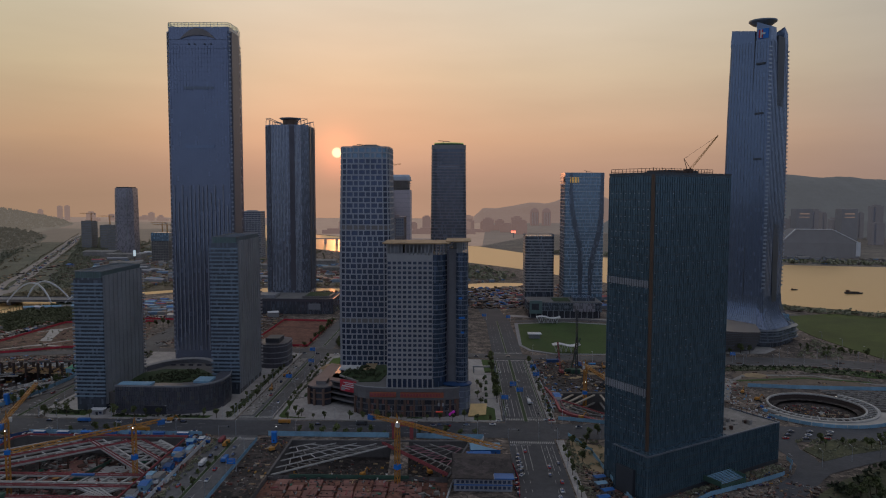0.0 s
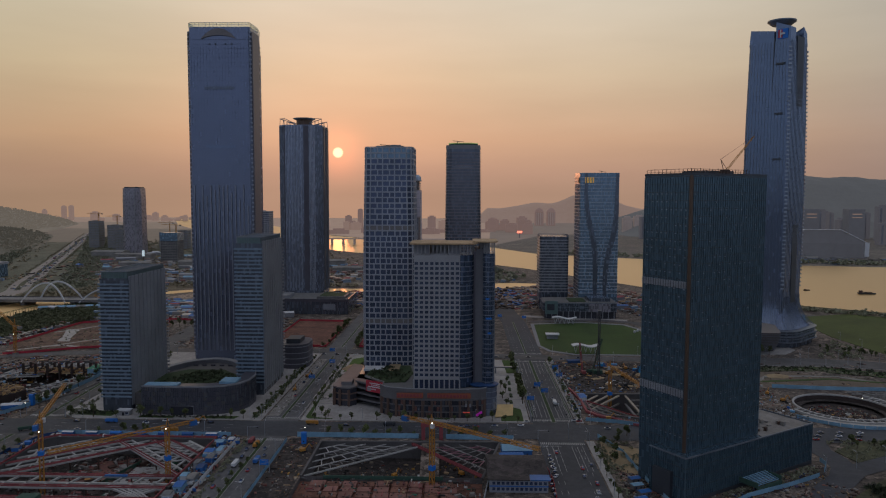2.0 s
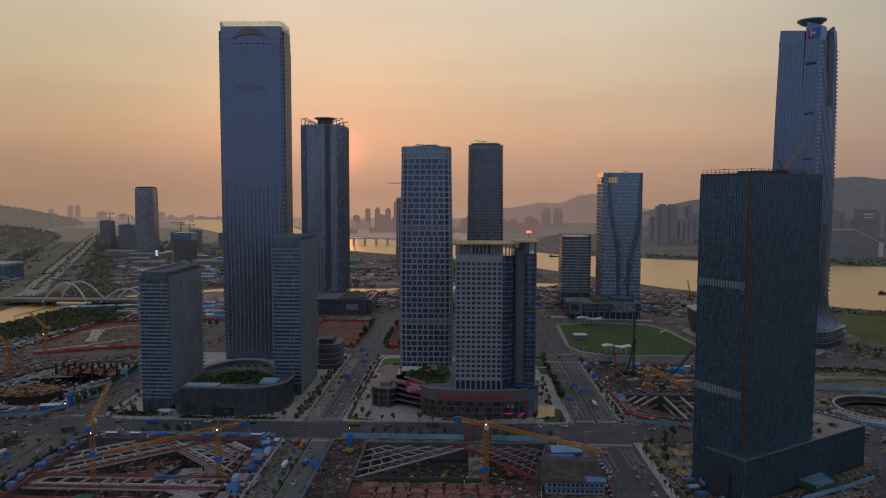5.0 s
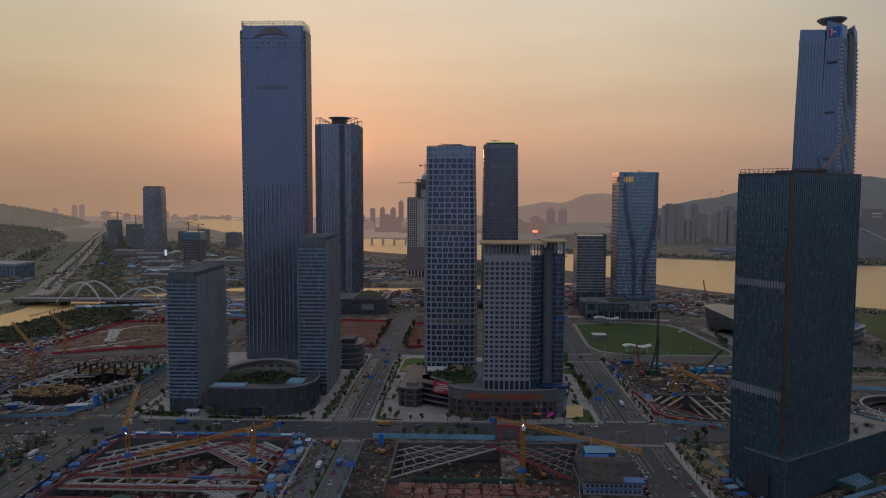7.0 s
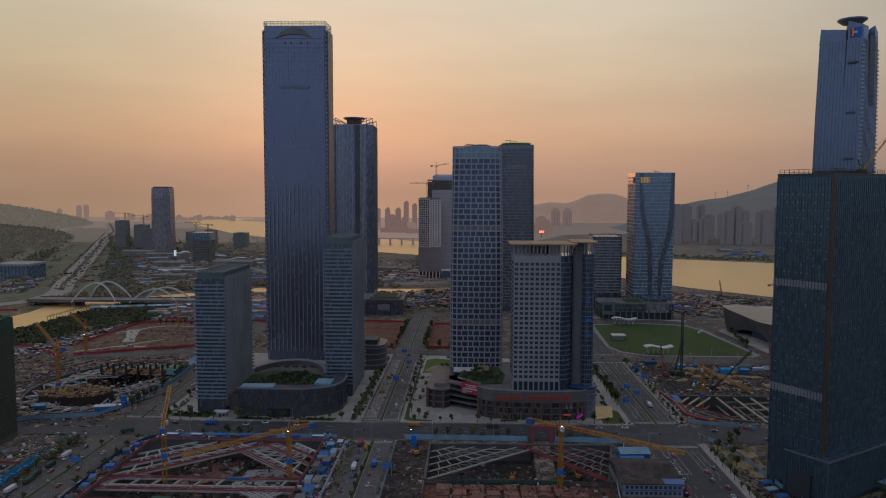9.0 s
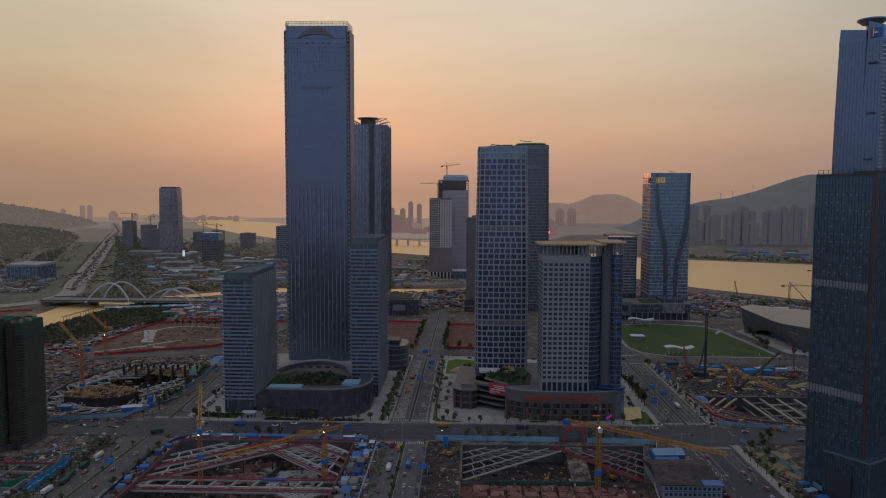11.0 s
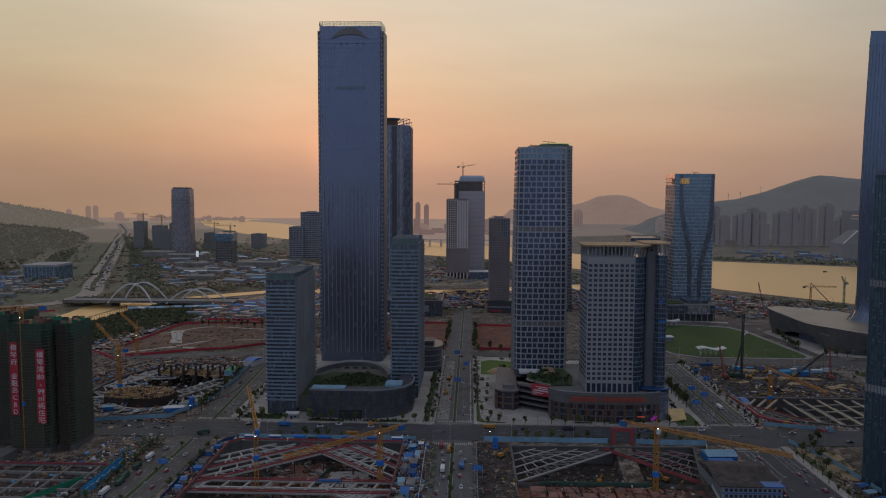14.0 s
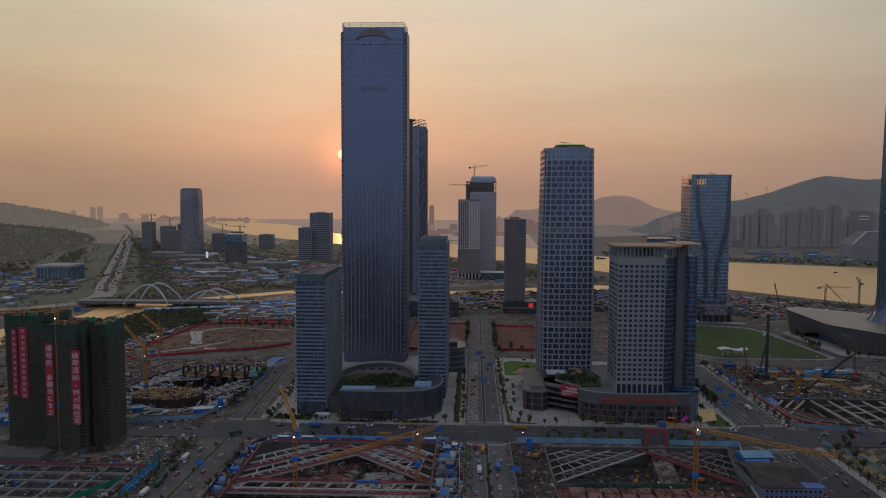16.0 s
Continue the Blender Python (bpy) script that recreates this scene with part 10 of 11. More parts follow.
# two-storey site office with brown roof
o = thing("site_office", pose(11, 396, 0), "two-storey pale prefab site office with wide brown roof", "building")
part("wall", Acc().box(-15.5, 16, -17, 20, 0, 7), FLANK, o)
part("roof", Acc().loft([(7, [(-17, -10), (17.5, -10), (17.5, 21), (-17, 21)]), (9.6, [(-16, 5), (16.5, 5), (16.5, 6.5), (-16, 6.5)])]), ROOF_BROWN, o, "brown sheet roof")
part("lower_roof", Acc().box(-16.5, 6, -18, -10.5, 7, 7.5), ROOF_BROWN, o)
part("end_roof", Acc().box(6.4, 17, -18, -10.5, 7, 7.6), BLUE, o, "blue sheet roof end")
for k in range(12):
    part("window", Acc().box(-14 + k * 2.5, -12.4 + k * 2.5, -17.1, -17, 4.4, 6), GLASS_PANE, o)
    part("window", Acc().box(-14 + k * 2.5, -12.4 + k * 2.5, -17.1, -17, 1.2, 2.8), GLASS_PANE, o)
part("blue_band", Acc().box(-15.6, 16.1, -17.08, -17, 3.2, 3.9), BLUE, o)
shed(14, 438, 18, 12, 4, BLUE_PALE, BLUE, 4, "blue-walled site shed with pale roof")
shed(10, 424, 14, 7, 4.5, BLUE, BLUE, 4, "small blue-roofed site shed")
S_RNG = random.Random(44)
for x, y, w, d, h, r, wl in ((-171, 352, 5, 12, 3.4, BLUE, BLUE), (-174, 366, 4, 7, 2.8, ROOF_GREY, WHITE), (-172, 377, 4.5, 9, 3.2, BLUE, BLUE_PALE), (-169.5, 389, 4, 9, 3.0, CONC, STONE_GREY), (-175, 392, 3.5, 6, 2.6, BLUE_PALE, WHITE), (-170, 404, 4, 7, 3.0, NAVY, BLUE), (-175, 412, 3, 7, 2.6, ROOF_GREY, STONE_GREY), (-170, 420, 4, 8, 2.8, ROOF_GREY, BLUE),
                         (-174, 430, 5, 7, 2.8, BLUE, WHITE), (-169, 434, 3, 9, 2.6, BLUE_PALE, WHITE), (-173, 446, 4, 6, 3.0, BLUE_PALE, BLUE), (-168, 452, 3, 5, 2.6, WHITE, BLUE)):
    shed(x, y, w, d, h, r, wl, S_RNG.uniform(-4, 4), "site cabin with sheet roof beside pit")
for k in range(8):
    shed(-295 + S_RNG.uniform(-2, 2), 352 + k * 13 + S_RNG.uniform(-3, 3), S_RNG.uniform(3, 5), S_RNG.uniform(3, 7), 2.5, S_RNG.choice((BLUE, ROOF_GREY, CONC_DK, BLUE)), S_RNG.choice((STONE_GREY, BLUE)), S_RNG.uniform(0, 20), "small site cabin beside road")
for k in range(7):
    shed(-280 + k * 16, 461, 7, 2.6, 2.8, S_RNG.choice((BLUE, SIGN_BLUE, WHITE)), BLUE, 0, "blue container cabin behind hoarding")
shed(-347, 632, 8, 19, 4.5, GREEN, BLUE_PALE, -12, "shed with bright green roof")
shed(-340, 668, 10, 18, 5, BLUE, WHITE, -20, "small blue-roofed site shed")
shed(-355, 520, 14, 6, 3, WHITE, BLUE, 15, "small white-roofed site cabin")
shed(-345, 528, 3, 3, 8, SIGN_BLUE, SIGN_BLUE, 0, "tall narrow blue kiosk")
shed(-121, 452, 3, 3, 7, SIGN_BLUE, SIGN_BLUE, 0, "tall narrow blue kiosk")
for k, (x, y, w, d, h, r, wl) in enumerate(((137, 652, 5, 3, 2.6, SIGN_CYAN, BLUE), (144, 650, 9, 6, 4.5, SIGN_CYAN, SIGN_CYAN), (153, 653, 5, 4, 5.5, WHITE, BLUE_PALE), (161, 650, 7, 5, 4.2, SIGN_CYAN, BLUE), (111, 672, 8, 4, 2.6, BLUE_PALE, SIGN_CYAN), (121, 670, 6, 3, 2.4, SIGN_CYAN, BLUE),
                                            (86, 684, 12, 4, 2.6, NAVY, NAVY), (178, 662, 9, 4, 2.8, WHITE, BLUE_PALE), (189, 668, 8, 4, 2.6, BLUE_PALE, WHITE), (170, 676, 14, 3, 2.2, CONC, BLUE_PALE))):
    shed(x, y, w, d, h, r, wl, (-6, 4, 9, -3)[k % 4], "small blue and white site cabin behind excavation")
shed(74, 560, 5, 12, 3, BLUE, WHITE, 4, "blue-roofed site shed by avenue")
for k in range(7):
    shed(75 + S_RNG.uniform(-3, 3), 395 - k * 9, 6, 4, 3, S_RNG.choice((BLUE, BLUE_PALE, CONC)), CONC_DK, 20, "small site cabin beside avenue")
for i in range(-2, 9):
    for j in range(7):
        if S_RNG.random() < 0.16:
            continue
        shed(-440 + i * 20 - j * 3 + S_RNG.uniform(-3, 3), 972 + j * 13 + S_RNG.uniform(-2, 2), S_RNG.uniform(11, 18), S_RNG.uniform(5.5, 8), S_RNG.uniform(3, 5.5), (BLUE, BLUE, RED_FADED, BLUE_PALE, WHITE)[(i * 3 + j * 2) % 5], STONE_PALE, S_RNG.uniform(-9, 4), "low workers' hut with sheet roof")
for k in range(12):
    shed(-600 + k * 12 + S_RNG.uniform(-4, 4), 1030 + k * 3 - 60, 12, 9, 4, S_RNG.choice((WHITE, BLUE_PALE, CONC)), STONE_GREY, S_RNG.uniform(-20, 20), "pale-roofed hut near canal")
for k in range(16):
    x, y = S_RNG.uniform(-500, -400), S_RNG.uniform(470, 520)
    if x < -400 and y < 482:
        continue
    shed(x, y, S_RNG.uniform(5, 12), S_RNG.uniform(3, 6), 3, S_RNG.choice((BLUE, BLUE_PALE, WHITE, BLUE)), S_RNG.choice((WHITE, BLUE)), S_RNG.uniform(-20, 40), "site cabin near netted blocks")
for k in range(36):
    x, y = S_RNG.choice(((-300, 930), (-60, 1100), (60, 1120), (230, 1060), (330, 1010), (-250, 1290), (-380, 1400), (-480, 1330), (-300, 1560), (-560, 1500), (-900, 1500), (-1000, 1430), (380, 1000)))
    x, y = x + S_RNG.uniform(-60, 60), y + S_RNG.uniform(-45, 45)
    shed(x, y, S_RNG.uniform(8, 26), S_RNG.uniform(7, 14), S_RNG.uniform(3, 7), S_RNG.choice((BLUE, BLUE_PALE, WHITE, CONC, RED_FADED)), STONE_GREY, S_RNG.uniform(-30, 30), "scattered low site building")
for k in range(30):
    shed(S_RNG.uniform(620, 960), S_RNG.uniform(1800, 2120), S_RNG.uniform(12, 40), S_RNG.uniform(8, 14), S_RNG.uniform(4, 9), S_RNG.choice((BLUE, BLUE_PALE, CONC, ROOF_GREY, ROOF_GREY)), STONE_GREY, S_RNG.uniform(-20, 20), "low works building across the river")
for k in range(46):
    y = S_RNG.uniform(940, 1420)
    x = -760 - (y - 940) * 0.45 - S_RNG.uniform(20, 420)
    shed(x, y, S_RNG.uniform(8, 30), S_RNG.uniform(6, 12), S_RNG.uniform(3, 7), S_RNG.choice((BLUE, BLUE, BLUE_PALE, WHITE, CONC)), STONE_GREY, S_RNG.uniform(-25, 25), "low site hut on hazy plain")
for k in range(40):
    y = S_RNG.uniform(1290, 1900)
    x = -330 - (y - 1290) * 0.55 - S_RNG.uniform(0, 330)
    shed(x, y, S_RNG.uniform(10, 46), S_RNG.uniform(6, 14), S_RNG.uniform(3, 8), S_RNG.choice((WHITE, WHITE, BLUE_PALE, CONC, STONE_PALE, RED_FADED)), STONE_GREY, S_RNG.uniform(-20, 20), "low pale-roofed hut on hazy plain")
hoarding([(-700, 960), (-780, 930), (-900, 925), (-1010, 950)], 2.6, RED, "red sheet fence along site track", 17.0, "red plot fences", "plot_fence")
# bright blue gate hoarding beside the west road
hoarding([(-341, 366), (-342, 412)], 5.6, SIGN_CYAN, "tall bright blue printed hoarding at site gate", 4.6)
hoarding([(-342, 412), (-350, 428)], 4.2, SIGN_CYAN, "blue hoarding at site gate", 4.6)
for k in range(7):
    single("wave_stripe", Acc().beam((-340.7, 368 + k * 6, 3.0 + (k % 2)), (-340.75, 372.4 + k * 6, 3.8 - (k % 2)), 0.1, 0.5), WHITE, "white wave stripe on blue hoarding", "stripe", "hoarding stripes")
# near-left slab with grid of beams
g = thing("foundation_grid", pose(-395, 385, -0.3), "pale grid of foundation beams on dark ground", "foundation")
part("slab", Acc().box(-62, 46, -60, 26, 0, 0.4), EARTH_DK, g)
for k in range(8):
    part("beam", Acc().box(-62, 46, -58 + k * 11.6, -56.8 + k * 11.6, 0.4, 1.8), CONC, g)
for k in range(7):
    part("beam", Acc().box(-60 + k * 17, -58.9 + k * 17, -60, 26, 0.4, 1.7), CONC, g)
part("safety_rail", Acc().box(-62, 46, -34.9, -34.4, 2.0, 3.1), RED_FADED, g)
part("safety_rail", Acc().box(-62, 46, 22.7, 23.2, 2.0, 3.1), RED_FADED, g)
single("green_mesh_fence", Acc().beam((-372, 350, 1.6), (-352, 388, 1.6), 0.3, 3.2), GREEN, "green mesh fence across foundation", "fence")
single("site_canopy", Acc().box(-480, -412, 410, 424, 0, 5), CONC_DK, "long low dark canopy at netted blocks", "canopy")

# ---- loose material and rubble ----


def litter(name, poly, n, material, s0, s1, hmax, seed, z=-0.3, label="strewn building material", lie=None):
    """Bundles, boards and rubble lying about, mostly long and low."""
    rng = random.Random(seed)
    a = Acc()
    for x, y in within(poly, n):
        if ((x + 386) / 60) ** 2 + ((y - 590) / 84) ** 2 < 1:
            continue
        w = rng.uniform(s0, s1) * rng.choice((0.35, 0.5, 0.8))
        d = w * rng.choice((0.12, 0.2, 0.3, 0.6))
        a.obox(x, y, z, z + rng.uniform(0.25, 1.0) * min(hmax, 0.25 + d), w, d, rng.gauss(lie, 8) + rng.choice((0, 90)) if lie is not None else rng.uniform(0, 180))
    return tagged(single(name, a, material, label, "building material"), kind="stuff")


Y_MID = [(-131, 345), (-113, 345), (-113, 460), (-131, 460)]
Y_EAST = [(70, 579), (196, 579), (194, 680), (70, 686)]
Y_WEST = [(-450, 480), (-345, 480), (-338, 700), (-440, 690), (-470, 620)]
Y_NORTH = [(-330, 745), (-230, 745), (-230, 960), (-320, 980)]
Y_FAR = [(-320, 1010), (120, 1010), (220, 1080), (60, 1240), (-380, 1150)]
Y_BANK = [(210, 960), (420, 930), (440, 1030), (300, 1150), (150, 1300), (100, 1240)]
Y_RING = [(212, 612), (380, 612), (390, 690), (200, 690)]
Y_DARK = [(70, 300), (200, 380), (190, 400), (100, 355), (88, 400), (70, 410)]
Y_CANAL = [(-700, 1240), (-300, 1240), (-150, 1380), (-300, 1640), (-900, 1700), (-900, 1300)]
Y_SW = [(-500, 330), (-338, 330), (-338, 462), (-380, 425), (-500, 425)]
Y_SHED = [(-178, 340), (-166, 340), (-166, 460), (-178, 460)]
Y_EDGE = [(-300, 345), (-292, 345), (-294, 455), (-302, 440)]
Y_PITW = [(-262, 400), (-200, 400), (-205, 440), (-255, 440)]
Y_PITM = [(-105, 402), (-20, 402), (-25, 440), (-90, 440)]
Y_DECK = [(-108, 335), (-12, 335), (-12, 392), (-108, 392)]
Y_PLOT = [(-500, 700), (-345, 730), (-340, 850), (-440, 860)]
Y_NW2 = [(-560, 560), (-450, 500), (-460, 690), (-560, 720)]
Y_SE = [(72, 330), (94, 350), (88, 400), (70, 420)]
for i, (poly, n, big) in enumerate(((Y_MID, 150, 3.5), (Y_EAST, 560, 5), (Y_WEST, 620, 6), (Y_NORTH, 260, 7), (Y_FAR, 800, 12), (Y_BANK, 560, 12), (Y_RING, 70, 5), (Y_DARK, 300, 3.5), (Y_CANAL, 330, 14), (Y_SW, 420, 4.5), (Y_SHED, 160, 3), (Y_EDGE, 160, 3), (Y_PITW, 150, 2.4), (Y_PITM, 50, 3), (Y_DECK, 60, 3), (Y_PLOT, 60, 5), (Y_NW2, 200, 7), (Y_SE, 140, 3))):
    for j, m in enumerate((CONC_DK, STEEL, EARTH_DK, PLY, EARTH_DK) if i == 1 else (CONC, STEEL, FORM, PLY, EARTH_DK) if i != 4 else (CONC, STEEL, BLUE, RED_FADED, EARTH_DK)):
        k = (0.2, 0.34, 0.2, 0.08, 0.3)[j]
        litter("strewn_material", poly, int(n * k * (1.2 if i == 0 else 2.2 if i in (1, 5, 6) else 4.0)), m, big * 0.25, big * 1.3, 1.1 if big < 10 else 3.0, i * 10 + j, -11 if poly in (Y_PITW, Y_PITM) else -0.8 if poly is Y_DECK else -0.3, lie=2.0 if i in (0, 10, 11, 12, 14) else None)
    if i in (1, 2, 4, 5, 9, 10):
        litter("strewn_material", poly, int(n * 0.2), BLUE, big * 0.3, big, 1.4, i * 10 + 8)
        litter("strewn_material", poly, int(n * 0.22), WHITE, big * 0.2, big * 0.6, 1.2, i * 10 + 9)
for k, (x, y, r, h, m) in enumerate(((78, 440, 9, 2.2, SAND), (84, 425, 6, 1.4, SAND), (105, 650, 8, 2.5, SAND), (140, 640, 7, 2, SAND), (120, 668, 9, 2.0, SAND), (160, 655, 10, 2.2, EARTH), (240, 590, 9, 2, EARTH), (300, 650, 14, 2.5, EARTH), (260, 640, 12, 2, SAND), (170, 610, 9, 2, SAND))):
    rng = random.Random(k)
    rings = []
    for j in range(4):
        f = j / 4
        rings.append((-0.3 + h * f, [(x + math.cos(a) * r * (1 - f) ** 0.8 * rr, y + math.sin(a) * r * 0.7 * (1 - f) ** 0.8 * rr) for a, rr in ((6.283 * i / 14, 0.85 + 0.3 * rng.random()) for i in range(14))]))
    single("earth_heap", Acc().loft(rings), m, "loose heap of sand and earth", "heap", "earth heaps")



def jumble(name, poly, n, material, size, height, seed, z, label, long=3.0, lie=None):
    """Countless loose pieces of mixed kind, too small to pick apart."""
    rng = random.Random(seed)
    a = Acc()
    for x, y in within(poly, n):
        w = size[0] + (size[1] - size[0]) * rng.random() ** 2.2
        tn = rng.gauss(lie, 6) + rng.choice((0, 90)) if lie is not None else rng.uniform(0, 180)
        a.obox(x, y, z, z + min(rng.uniform(*height), 0.25 + w * 0.45), w, w / rng.uniform(1.3, long), tn)
    return tagged(single(name, a, material, label, "building material"), kind="stuff")


PIT_FLOOR = [(-284, 346), (-184, 346), (-184, 452), (-280, 452)]
jumble("pit_clutter", PIT_FLOOR, 1300, MIX_PIT, (0.5, 5.0), (0.2, 1.2), 501, -11, "formwork, bars and boards over pit floor", 11, 3)
jumble("pit_clutter", [(-106, 402), (-14, 402), (-4, 452), (-106, 450)], 220, MIX_YARD, (0.5, 3.0), (0.2, 1.2), 502, -11, "rubble and boards over pit floor", 11)
jumble("site_clutter", [(-292, 459), (-178, 459), (-178, 464.5), (-292, 464.5)], 330, MIX_SITE, (0.6, 3.4), (0.3, 2.4), 503, 0, "site stores along pit edge", 7, 0)
jumble("site_clutter", [(-179, 340), (-163, 340), (-163, 464), (-179, 464)], 420, MIX_SITE, (0.6, 3.2), (0.3, 2.6), 504, 0, "site stores along pit edge", 7, 0)
jumble("site_clutter", [(-301, 345), (-292.5, 345), (-294, 456), (-302, 446)], 200, MIX_SITE, (0.6, 3.2), (0.3, 2.2), 505, 0, "site stores along pit edge", 7, 0)
jumble("site_clutter", [(-132, 340), (-112.5, 340), (-112.5, 462), (-132, 462)], 330, MIX_YARD, (0.4, 2.8), (0.15, 0.9), 506, -0.3, "rubble and bars beside boulevard", 11, 0)
jumble("deck_clutter", DECK, 520, MIX_PIT, (0.5, 3.6), (0.2, 1.1), 507, -0.8, "boards, bars and tools on formwork deck", 13, 0)
jumble("yard_clutter", [(70, 579), (196, 579), (194, 680), (70, 686)], 560, MIX_YARD, (0.5, 6.0), (0.15, 1.0), 508, -0.2, "spoil, timber and plant parts in excavation yard", 11)
jumble("yard_clutter", [(66, 528), (74, 540), (76, 578), (68, 690), (62.5, 690), (62.5, 520)], 260, MIX_SITE, (0.6, 3.0), (0.3, 2.2), 509, 0, "site stores beside avenue", 7, 0)
jumble("yard_clutter", [(-452, 482), (-338, 500), (-338, 690), (-440, 690), (-470, 620)], 520, MIX_SITE, (0.8, 5.0), (0.2, 1.6), 510, -0.3, "materials round the round pit", 9)
jumble("pit_clutter", ngon(1, 20, -386, 590, 54, 78), 520, MIX_YARD, (0.8, 5.0), (0.2, 1.6), 511, -10, "boards and bars over pit floor", 11)
jumble("pit_clutter", [(78, 524), (128, 509), (194, 518), (194, 572), (80, 572)], 460, MIX_YARD, (0.8, 5.0), (0.2, 1.4), 512, -15, "boards and bars over pit floor", 11)
jumble("site_clutter", [(-500, 330), (-338, 330), (-338, 462), (-366, 432), (-500, 428)], 700, MIX_SITE, (0.6, 4.0), (0.2, 2.0), 513, -0.3, "site stores below netted blocks", 9, 0)
jumble("site_clutter", [(112, 356), (134, 370), (188, 404), (192, 426), (150, 400), (112, 376)], 260, MIX_YARD, (0.5, 2.6), (0.2, 1.0), 514, 0, "rubble before glass podium", 9)
jumble("bare_land_clutter", [(204, 500), (232, 510), (232, 690), (202, 690)], 260, MIX_SITE, (0.6, 3.6), (0.2, 1.6), 515, -0.3, "stores on bare land", 9)
jumble("bare_land_clutter", [(232, 608), (395, 608), (395, 690), (225, 690)], 130, MIX_LAND, (0.6, 3.6), (0.1, 0.9), 516, -0.3, "clods and weeds on bare land", 11)
jumble("ring_court_clutter", ngon(24, 16, 265, 544), 240, MIX_YARD, (0.6, 4.0), (0.2, 1.2), 517, -5.2, "rubble in sunken court", 11)
# beyond the northern road
jumble("parked_vehicles", [(-545, 690), (-505, 690), (-503, 880), (-470, 905), (-360, 900), (-360, 925), (-480, 935), (-530, 880)], 330, MIX_CAR, (3.2, 6.0), (1.3, 2.4), 520, -0.1, "vehicles and stores parked along plot fence", 2.4, 80)
jumble("far_works", [(-510, 930), (-330, 905), (-330, 1050), (-470, 1060)], 210, MIX_ROOF, (5, 20), (3, 5.5), 521, -0.2, "site huts with blue, red and pale roofs", 3, 10)
jumble("far_works", [(-320, 1000), (-60, 1010), (-20, 1150), (-440, 1150)], 320, MIX_ROOF, (3, 13), (1, 4), 522, -0.2, "site huts and stores beyond the podium", 3, 0)
jumble("far_works", [(-680, 1250), (-300, 1240), (-120, 1370), (-300, 1640), (-640, 1760), (-880, 1700)], 800, MIX_ROOF, (4, 22), (1.5, 6), 523, -0.2, "low sheds and stores on works land", 3.5, 20)
jumble("far_works", [(-300, 1300), (80, 1310), (60, 1540), (-120, 1740), (-260, 1780)], 420, MIX_ROOF, (4, 18), (1, 5), 524, -0.2, "low sheds and stores by the river", 3.5, 0)
jumble("far_works", [(60, 1010), (215, 1065), (225, 965), (420, 945), (440, 1030), (300, 1150), (150, 1290), (70, 1250)], 620, MIX_ROOF, (3, 13), (0.6, 4), 525, -0.2, "site stores on river bank", 4, 30)
jumble("far_works", [(350, 880), (398, 880), (430, 965), (330, 1020), (300, 930)], 260, mixed("blue_sheet_mix", [SKY, (0.10, 0.30, 0.5), PALE, GREY, SKY]), (3, 14), (1, 4.5), 526, -0.2, "blue-roofed site huts near the river", 3, 20)
jumble("far_works", [(-1010, 1180), (-800, 1120), (-860, 1300), (-1000, 1330)], 200, MIX_ROOF, (5, 20), (2, 7), 527, -0.2, "low buildings west of the wide road", 3, 20)
jumble("far_works", [(520, 1830), (900, 1690), (1200, 1660), (1250, 1760), (950, 1850), (640, 1990)], 260, mixed("shore_mix", [(0.14, 0.13, 0.12), GREY, (0.12, 0.20, 0.30), LEAFY, (0.2, 0.17, 0.14)]), (6, 26), (1, 6), 528, -0.2, "works and huts on the far bank", 4, 15)
jumble("land_patches", [(-640, 1180), (-420, 1285), (-250, 1305), (-300, 1600), (-640, 1950), (-1000, 2350), (-1250, 2350), (-880, 1500)], 900, MIX_LAND, (6, 34), (0.1, 1.6), 529, -0.24, "weedy patches and spoil on flat land", 4, 25)
jumble("motorway_traffic", [(-778, 1180), (-750, 1180), (-1524, 2900), (-1552, 2900)], 200, MIX_CAR, (3, 6), (1.4, 3.2), 530, 0.07, "distant traffic on the wide road", 2.6, 116)
polygon("ground_works_strip", [(-160.5, 508), (-152, 508), (-151, 690), (-159.5, 690)], 0.06, CONC, "dug-up strip of boulevard under repair")
for j, m in enumerate((CONC, STEEL, HEDGE, EARTH_DK, WHITE)):
    litter("strewn_material", [(-160.5, 508), (-152, 508), (-151, 690), (-159.5, 690)], 45, m, 0.5, 2.2, 0.5, 300 + j, 0.05, lie=88.0)
    litter("strewn_material", Y_PITW, 70, (STRUT_W, RED_FADED, CONC, EARTH_DK, STEEL)[j], 0.8, 4.5, 1.3, 320 + j, -10.9, lie=4.0)
    litter("strewn_material", [(-176, 345), (-166, 345), (-166, 462), (-176, 462)], 60, (BLUE, WHITE, STEEL, BLUE_PALE, RED_FADED)[j], 0.8, 3.0, 1.6, 340 + j, lie=2.0)
    litter("strewn_material", [(70, 503), (120, 498), (200, 499), (200, 512), (130, 503), (84, 517), (72, 530)], 70, (CONC, STEEL, WHITE, BLUE_PALE, RED_FADED)[j], 0.8, 3.2, 1.5, 360 + j)
    litter("strewn_material", [(-372, 428), (-345, 405), (-336, 462), (-345, 470), (-372, 466)], 70, (CONC, STEEL, GREEN, BLUE, WHITE)[j], 0.8, 3.6, 1.5, 380 + j)
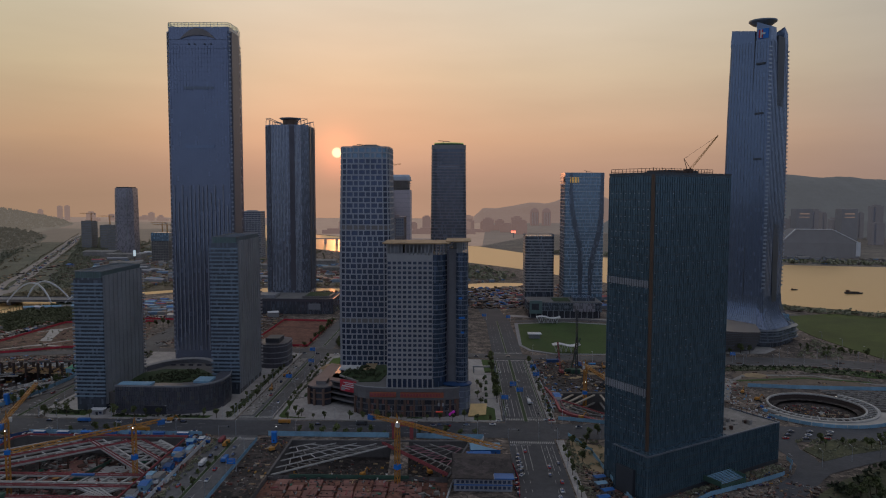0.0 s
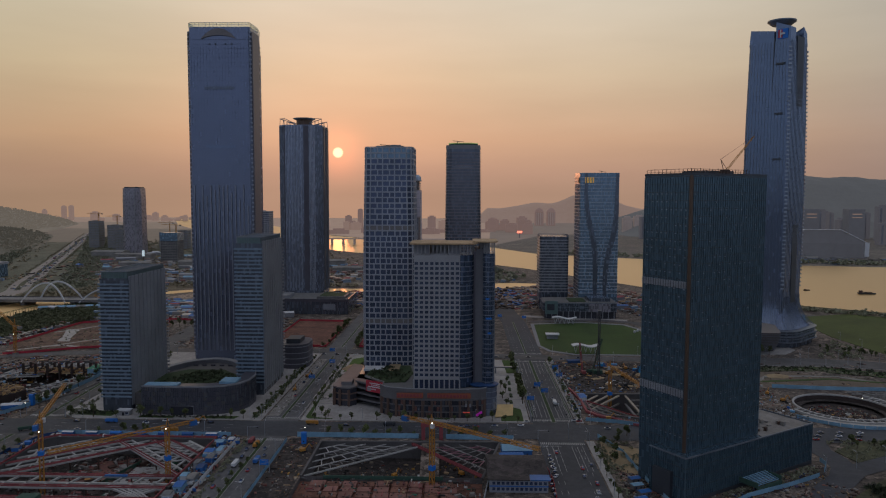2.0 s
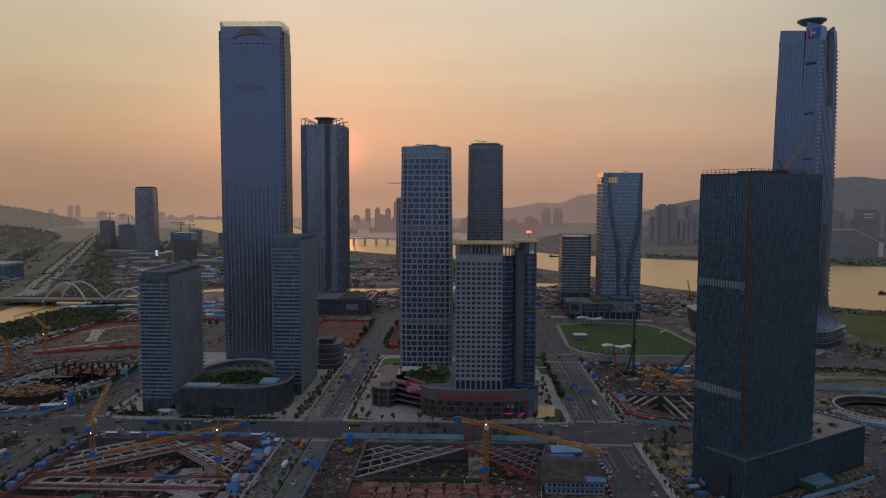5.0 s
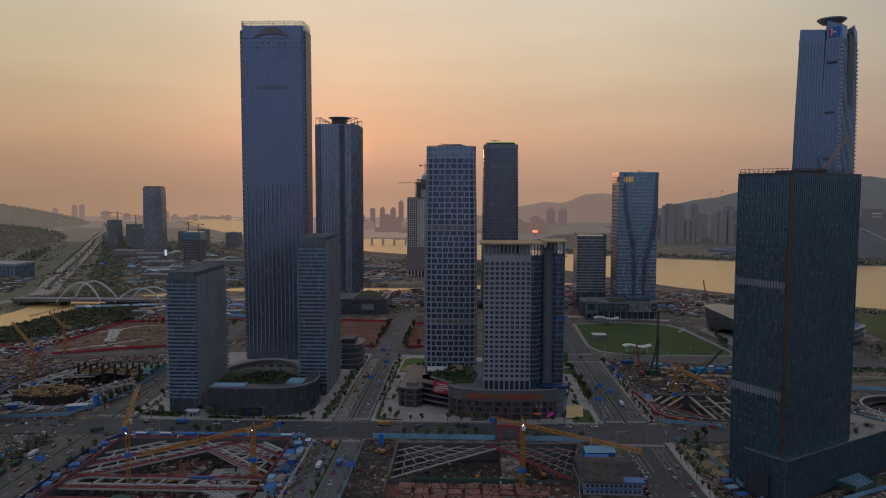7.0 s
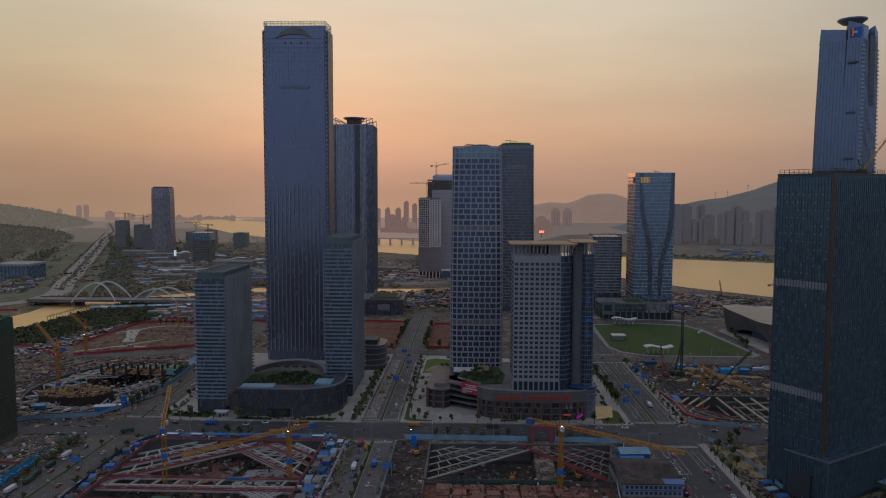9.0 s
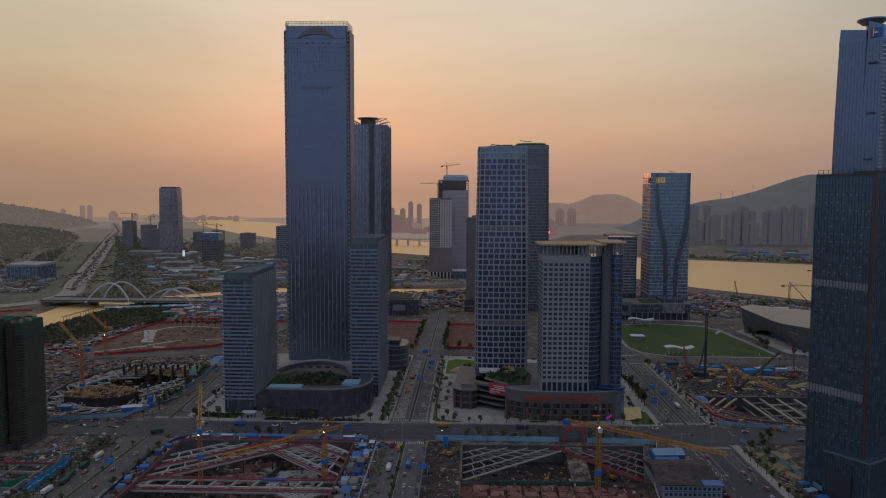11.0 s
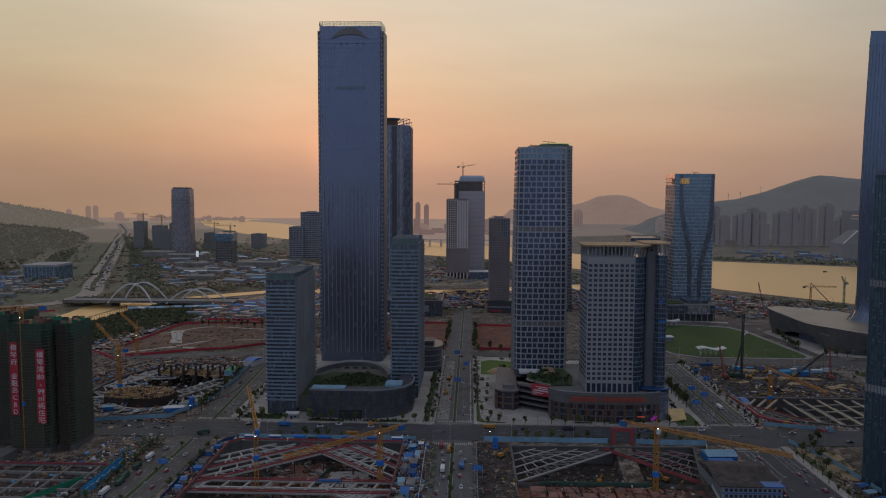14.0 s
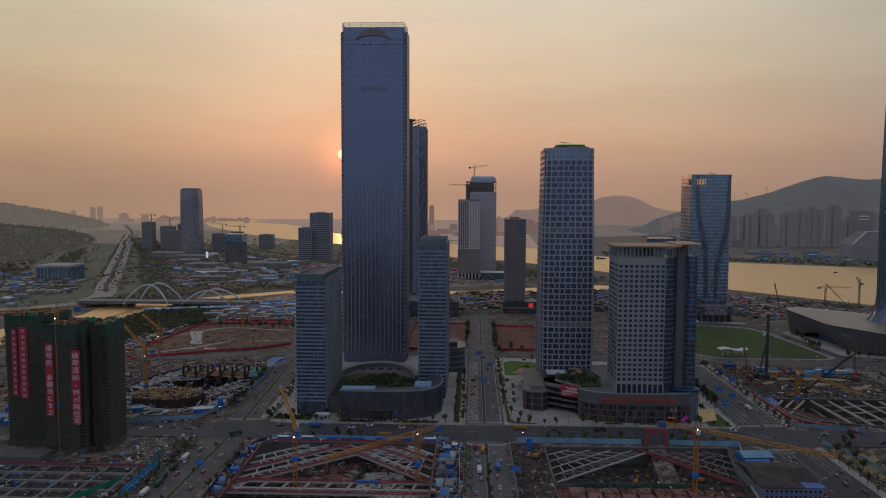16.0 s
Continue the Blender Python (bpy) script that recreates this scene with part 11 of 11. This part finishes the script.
for j, m in enumerate((CONC, STEEL, EARTH_RED, WHITE)):
    litter("strewn_material", [(202, 505), (228, 512), (230, 600), (204, 600)], 45, m, 0.8, 3.4, 1.4, 400 + j)
    litter("strewn_material", ngon(24, 16, 265, 544), 60, (CONC, STEEL, FORM, EARTH_RED)[j], 0.8, 4.0, 1.4, 420 + j, -5.2)
    litter("strewn_material", [(112, 360), (134, 376), (186, 408), (190, 428), (150, 404), (112, 378)], 60, (CONC, STEEL, BLUE, EARTH_RED)[j], 0.6, 2.6, 1.2, 440 + j)
for x, y, rx, ry, tn in ((98, 625, 9, 3, 30), (116, 640, 14, 3.5, -20), (140, 622, 10, 4, 10), (158, 640, 16, 3, -12), (150, 662, 12, 3, 8), (178, 618, 8, 3, 40), (120, 600, 10, 2.5, 5)):
    single("sand_spread", Acc().loft([(-0.06, ngon(1, 14, 0, 0, rx, ry)), (0.5, ngon(1, 14, 0.5, 0, rx * 0.7, ry * 0.6))]), SAND, "low spread of pale sand on dark ground", "heap", "sand spreads", m=pose(x, y, 0, 0, 0, tn))
excavator(-156, 575, 0.06, 95)
excavator(-155, 620, 0.06, 70)
# planted beds on the plaza
for k, (x, y, w, d, tn) in enumerate(((-124, 560, 3, 9, 4), (-123, 580, 3, 10, 2), (-122, 604, 3, 11, 0), (-110, 618, 9, 4, 10), (-126, 622, 4, 8, 0), (18, 548, 3, 9, 0), (19, 566, 3, 10, 0), (19, 584, 3, 9, 0), (20, 604, 3, 10, 0), (20, 624, 3, 8, 0), (-58, 503.5, 12, 1.6, 0), (-34, 503.5, 12, 1.6, 0))):
    bed = thing("planting_bed", pose(x, y, 0.16, 0, 0, tn), "low stone-edged planting bed with green shrubs", "planter", "plaza beds")
    part("kerb", Acc().prism(rrect(w, d, min(w, d) * 0.4, 3), 0, 0.4), KERB, bed)
    part("shrubs", Acc().loft([(0.4, rrect(w - 0.6, d - 0.6, (min(w, d) - 0.6) * 0.4, 3)), (0.9, rrect(w - 0.9, d - 0.9, (min(w, d) - 0.9) * 0.4, 3)), (1.2, rrect(w - 1.5 if w > 2 else 0.2, d - 1.5 if d > 2 else 0.2, 0.05, 3))]), HEDGE, bed)
# paving bands of the plaza
for k in range(9):
    strip("pavement_band", [(-128 + k * 0.3, 512 + k * 14), (-119, 512 + k * 14)], 1.1, 0.172, STONE_GREY, "darker paving band on plaza")
for k in range(11):
    strip("pavement_band", [(10 if k > 2 else 24, 512 + k * 15), (27.5, 512 + k * 15)], 1.1, 0.172, STONE_GREY, "darker paving band on plaza")

# lit site lamps on masts
for x, y, z in ((-188, 398.6, 26), (-36, 389.5, 34), (-255, 387.6, 27), (97, 564.4, 12), (-411, 429.5, 84), (-424, 576, 28), (-124, 468, 5), (-340, 512, 6), (-466, 698, 20), (290, 560, 3)):
    l_ = thing("site_lamp", pose(x, y, z), "small bright lit site lamp", "lamp", "lit site lamps")
    part("housing", Acc().box(-0.35, 0.35, -0.1, 0.3, 0, 0.6), DARK, l_)
    part("lit_glass", Acc().box(-0.26, 0.26, -0.2, -0.1, 0.05, 0.5), LIT, l_)
    if z < 10:
        part("pole", Acc().box(-0.08, 0.08, 0.0, 0.16, -z, 0), STEEL, l_)
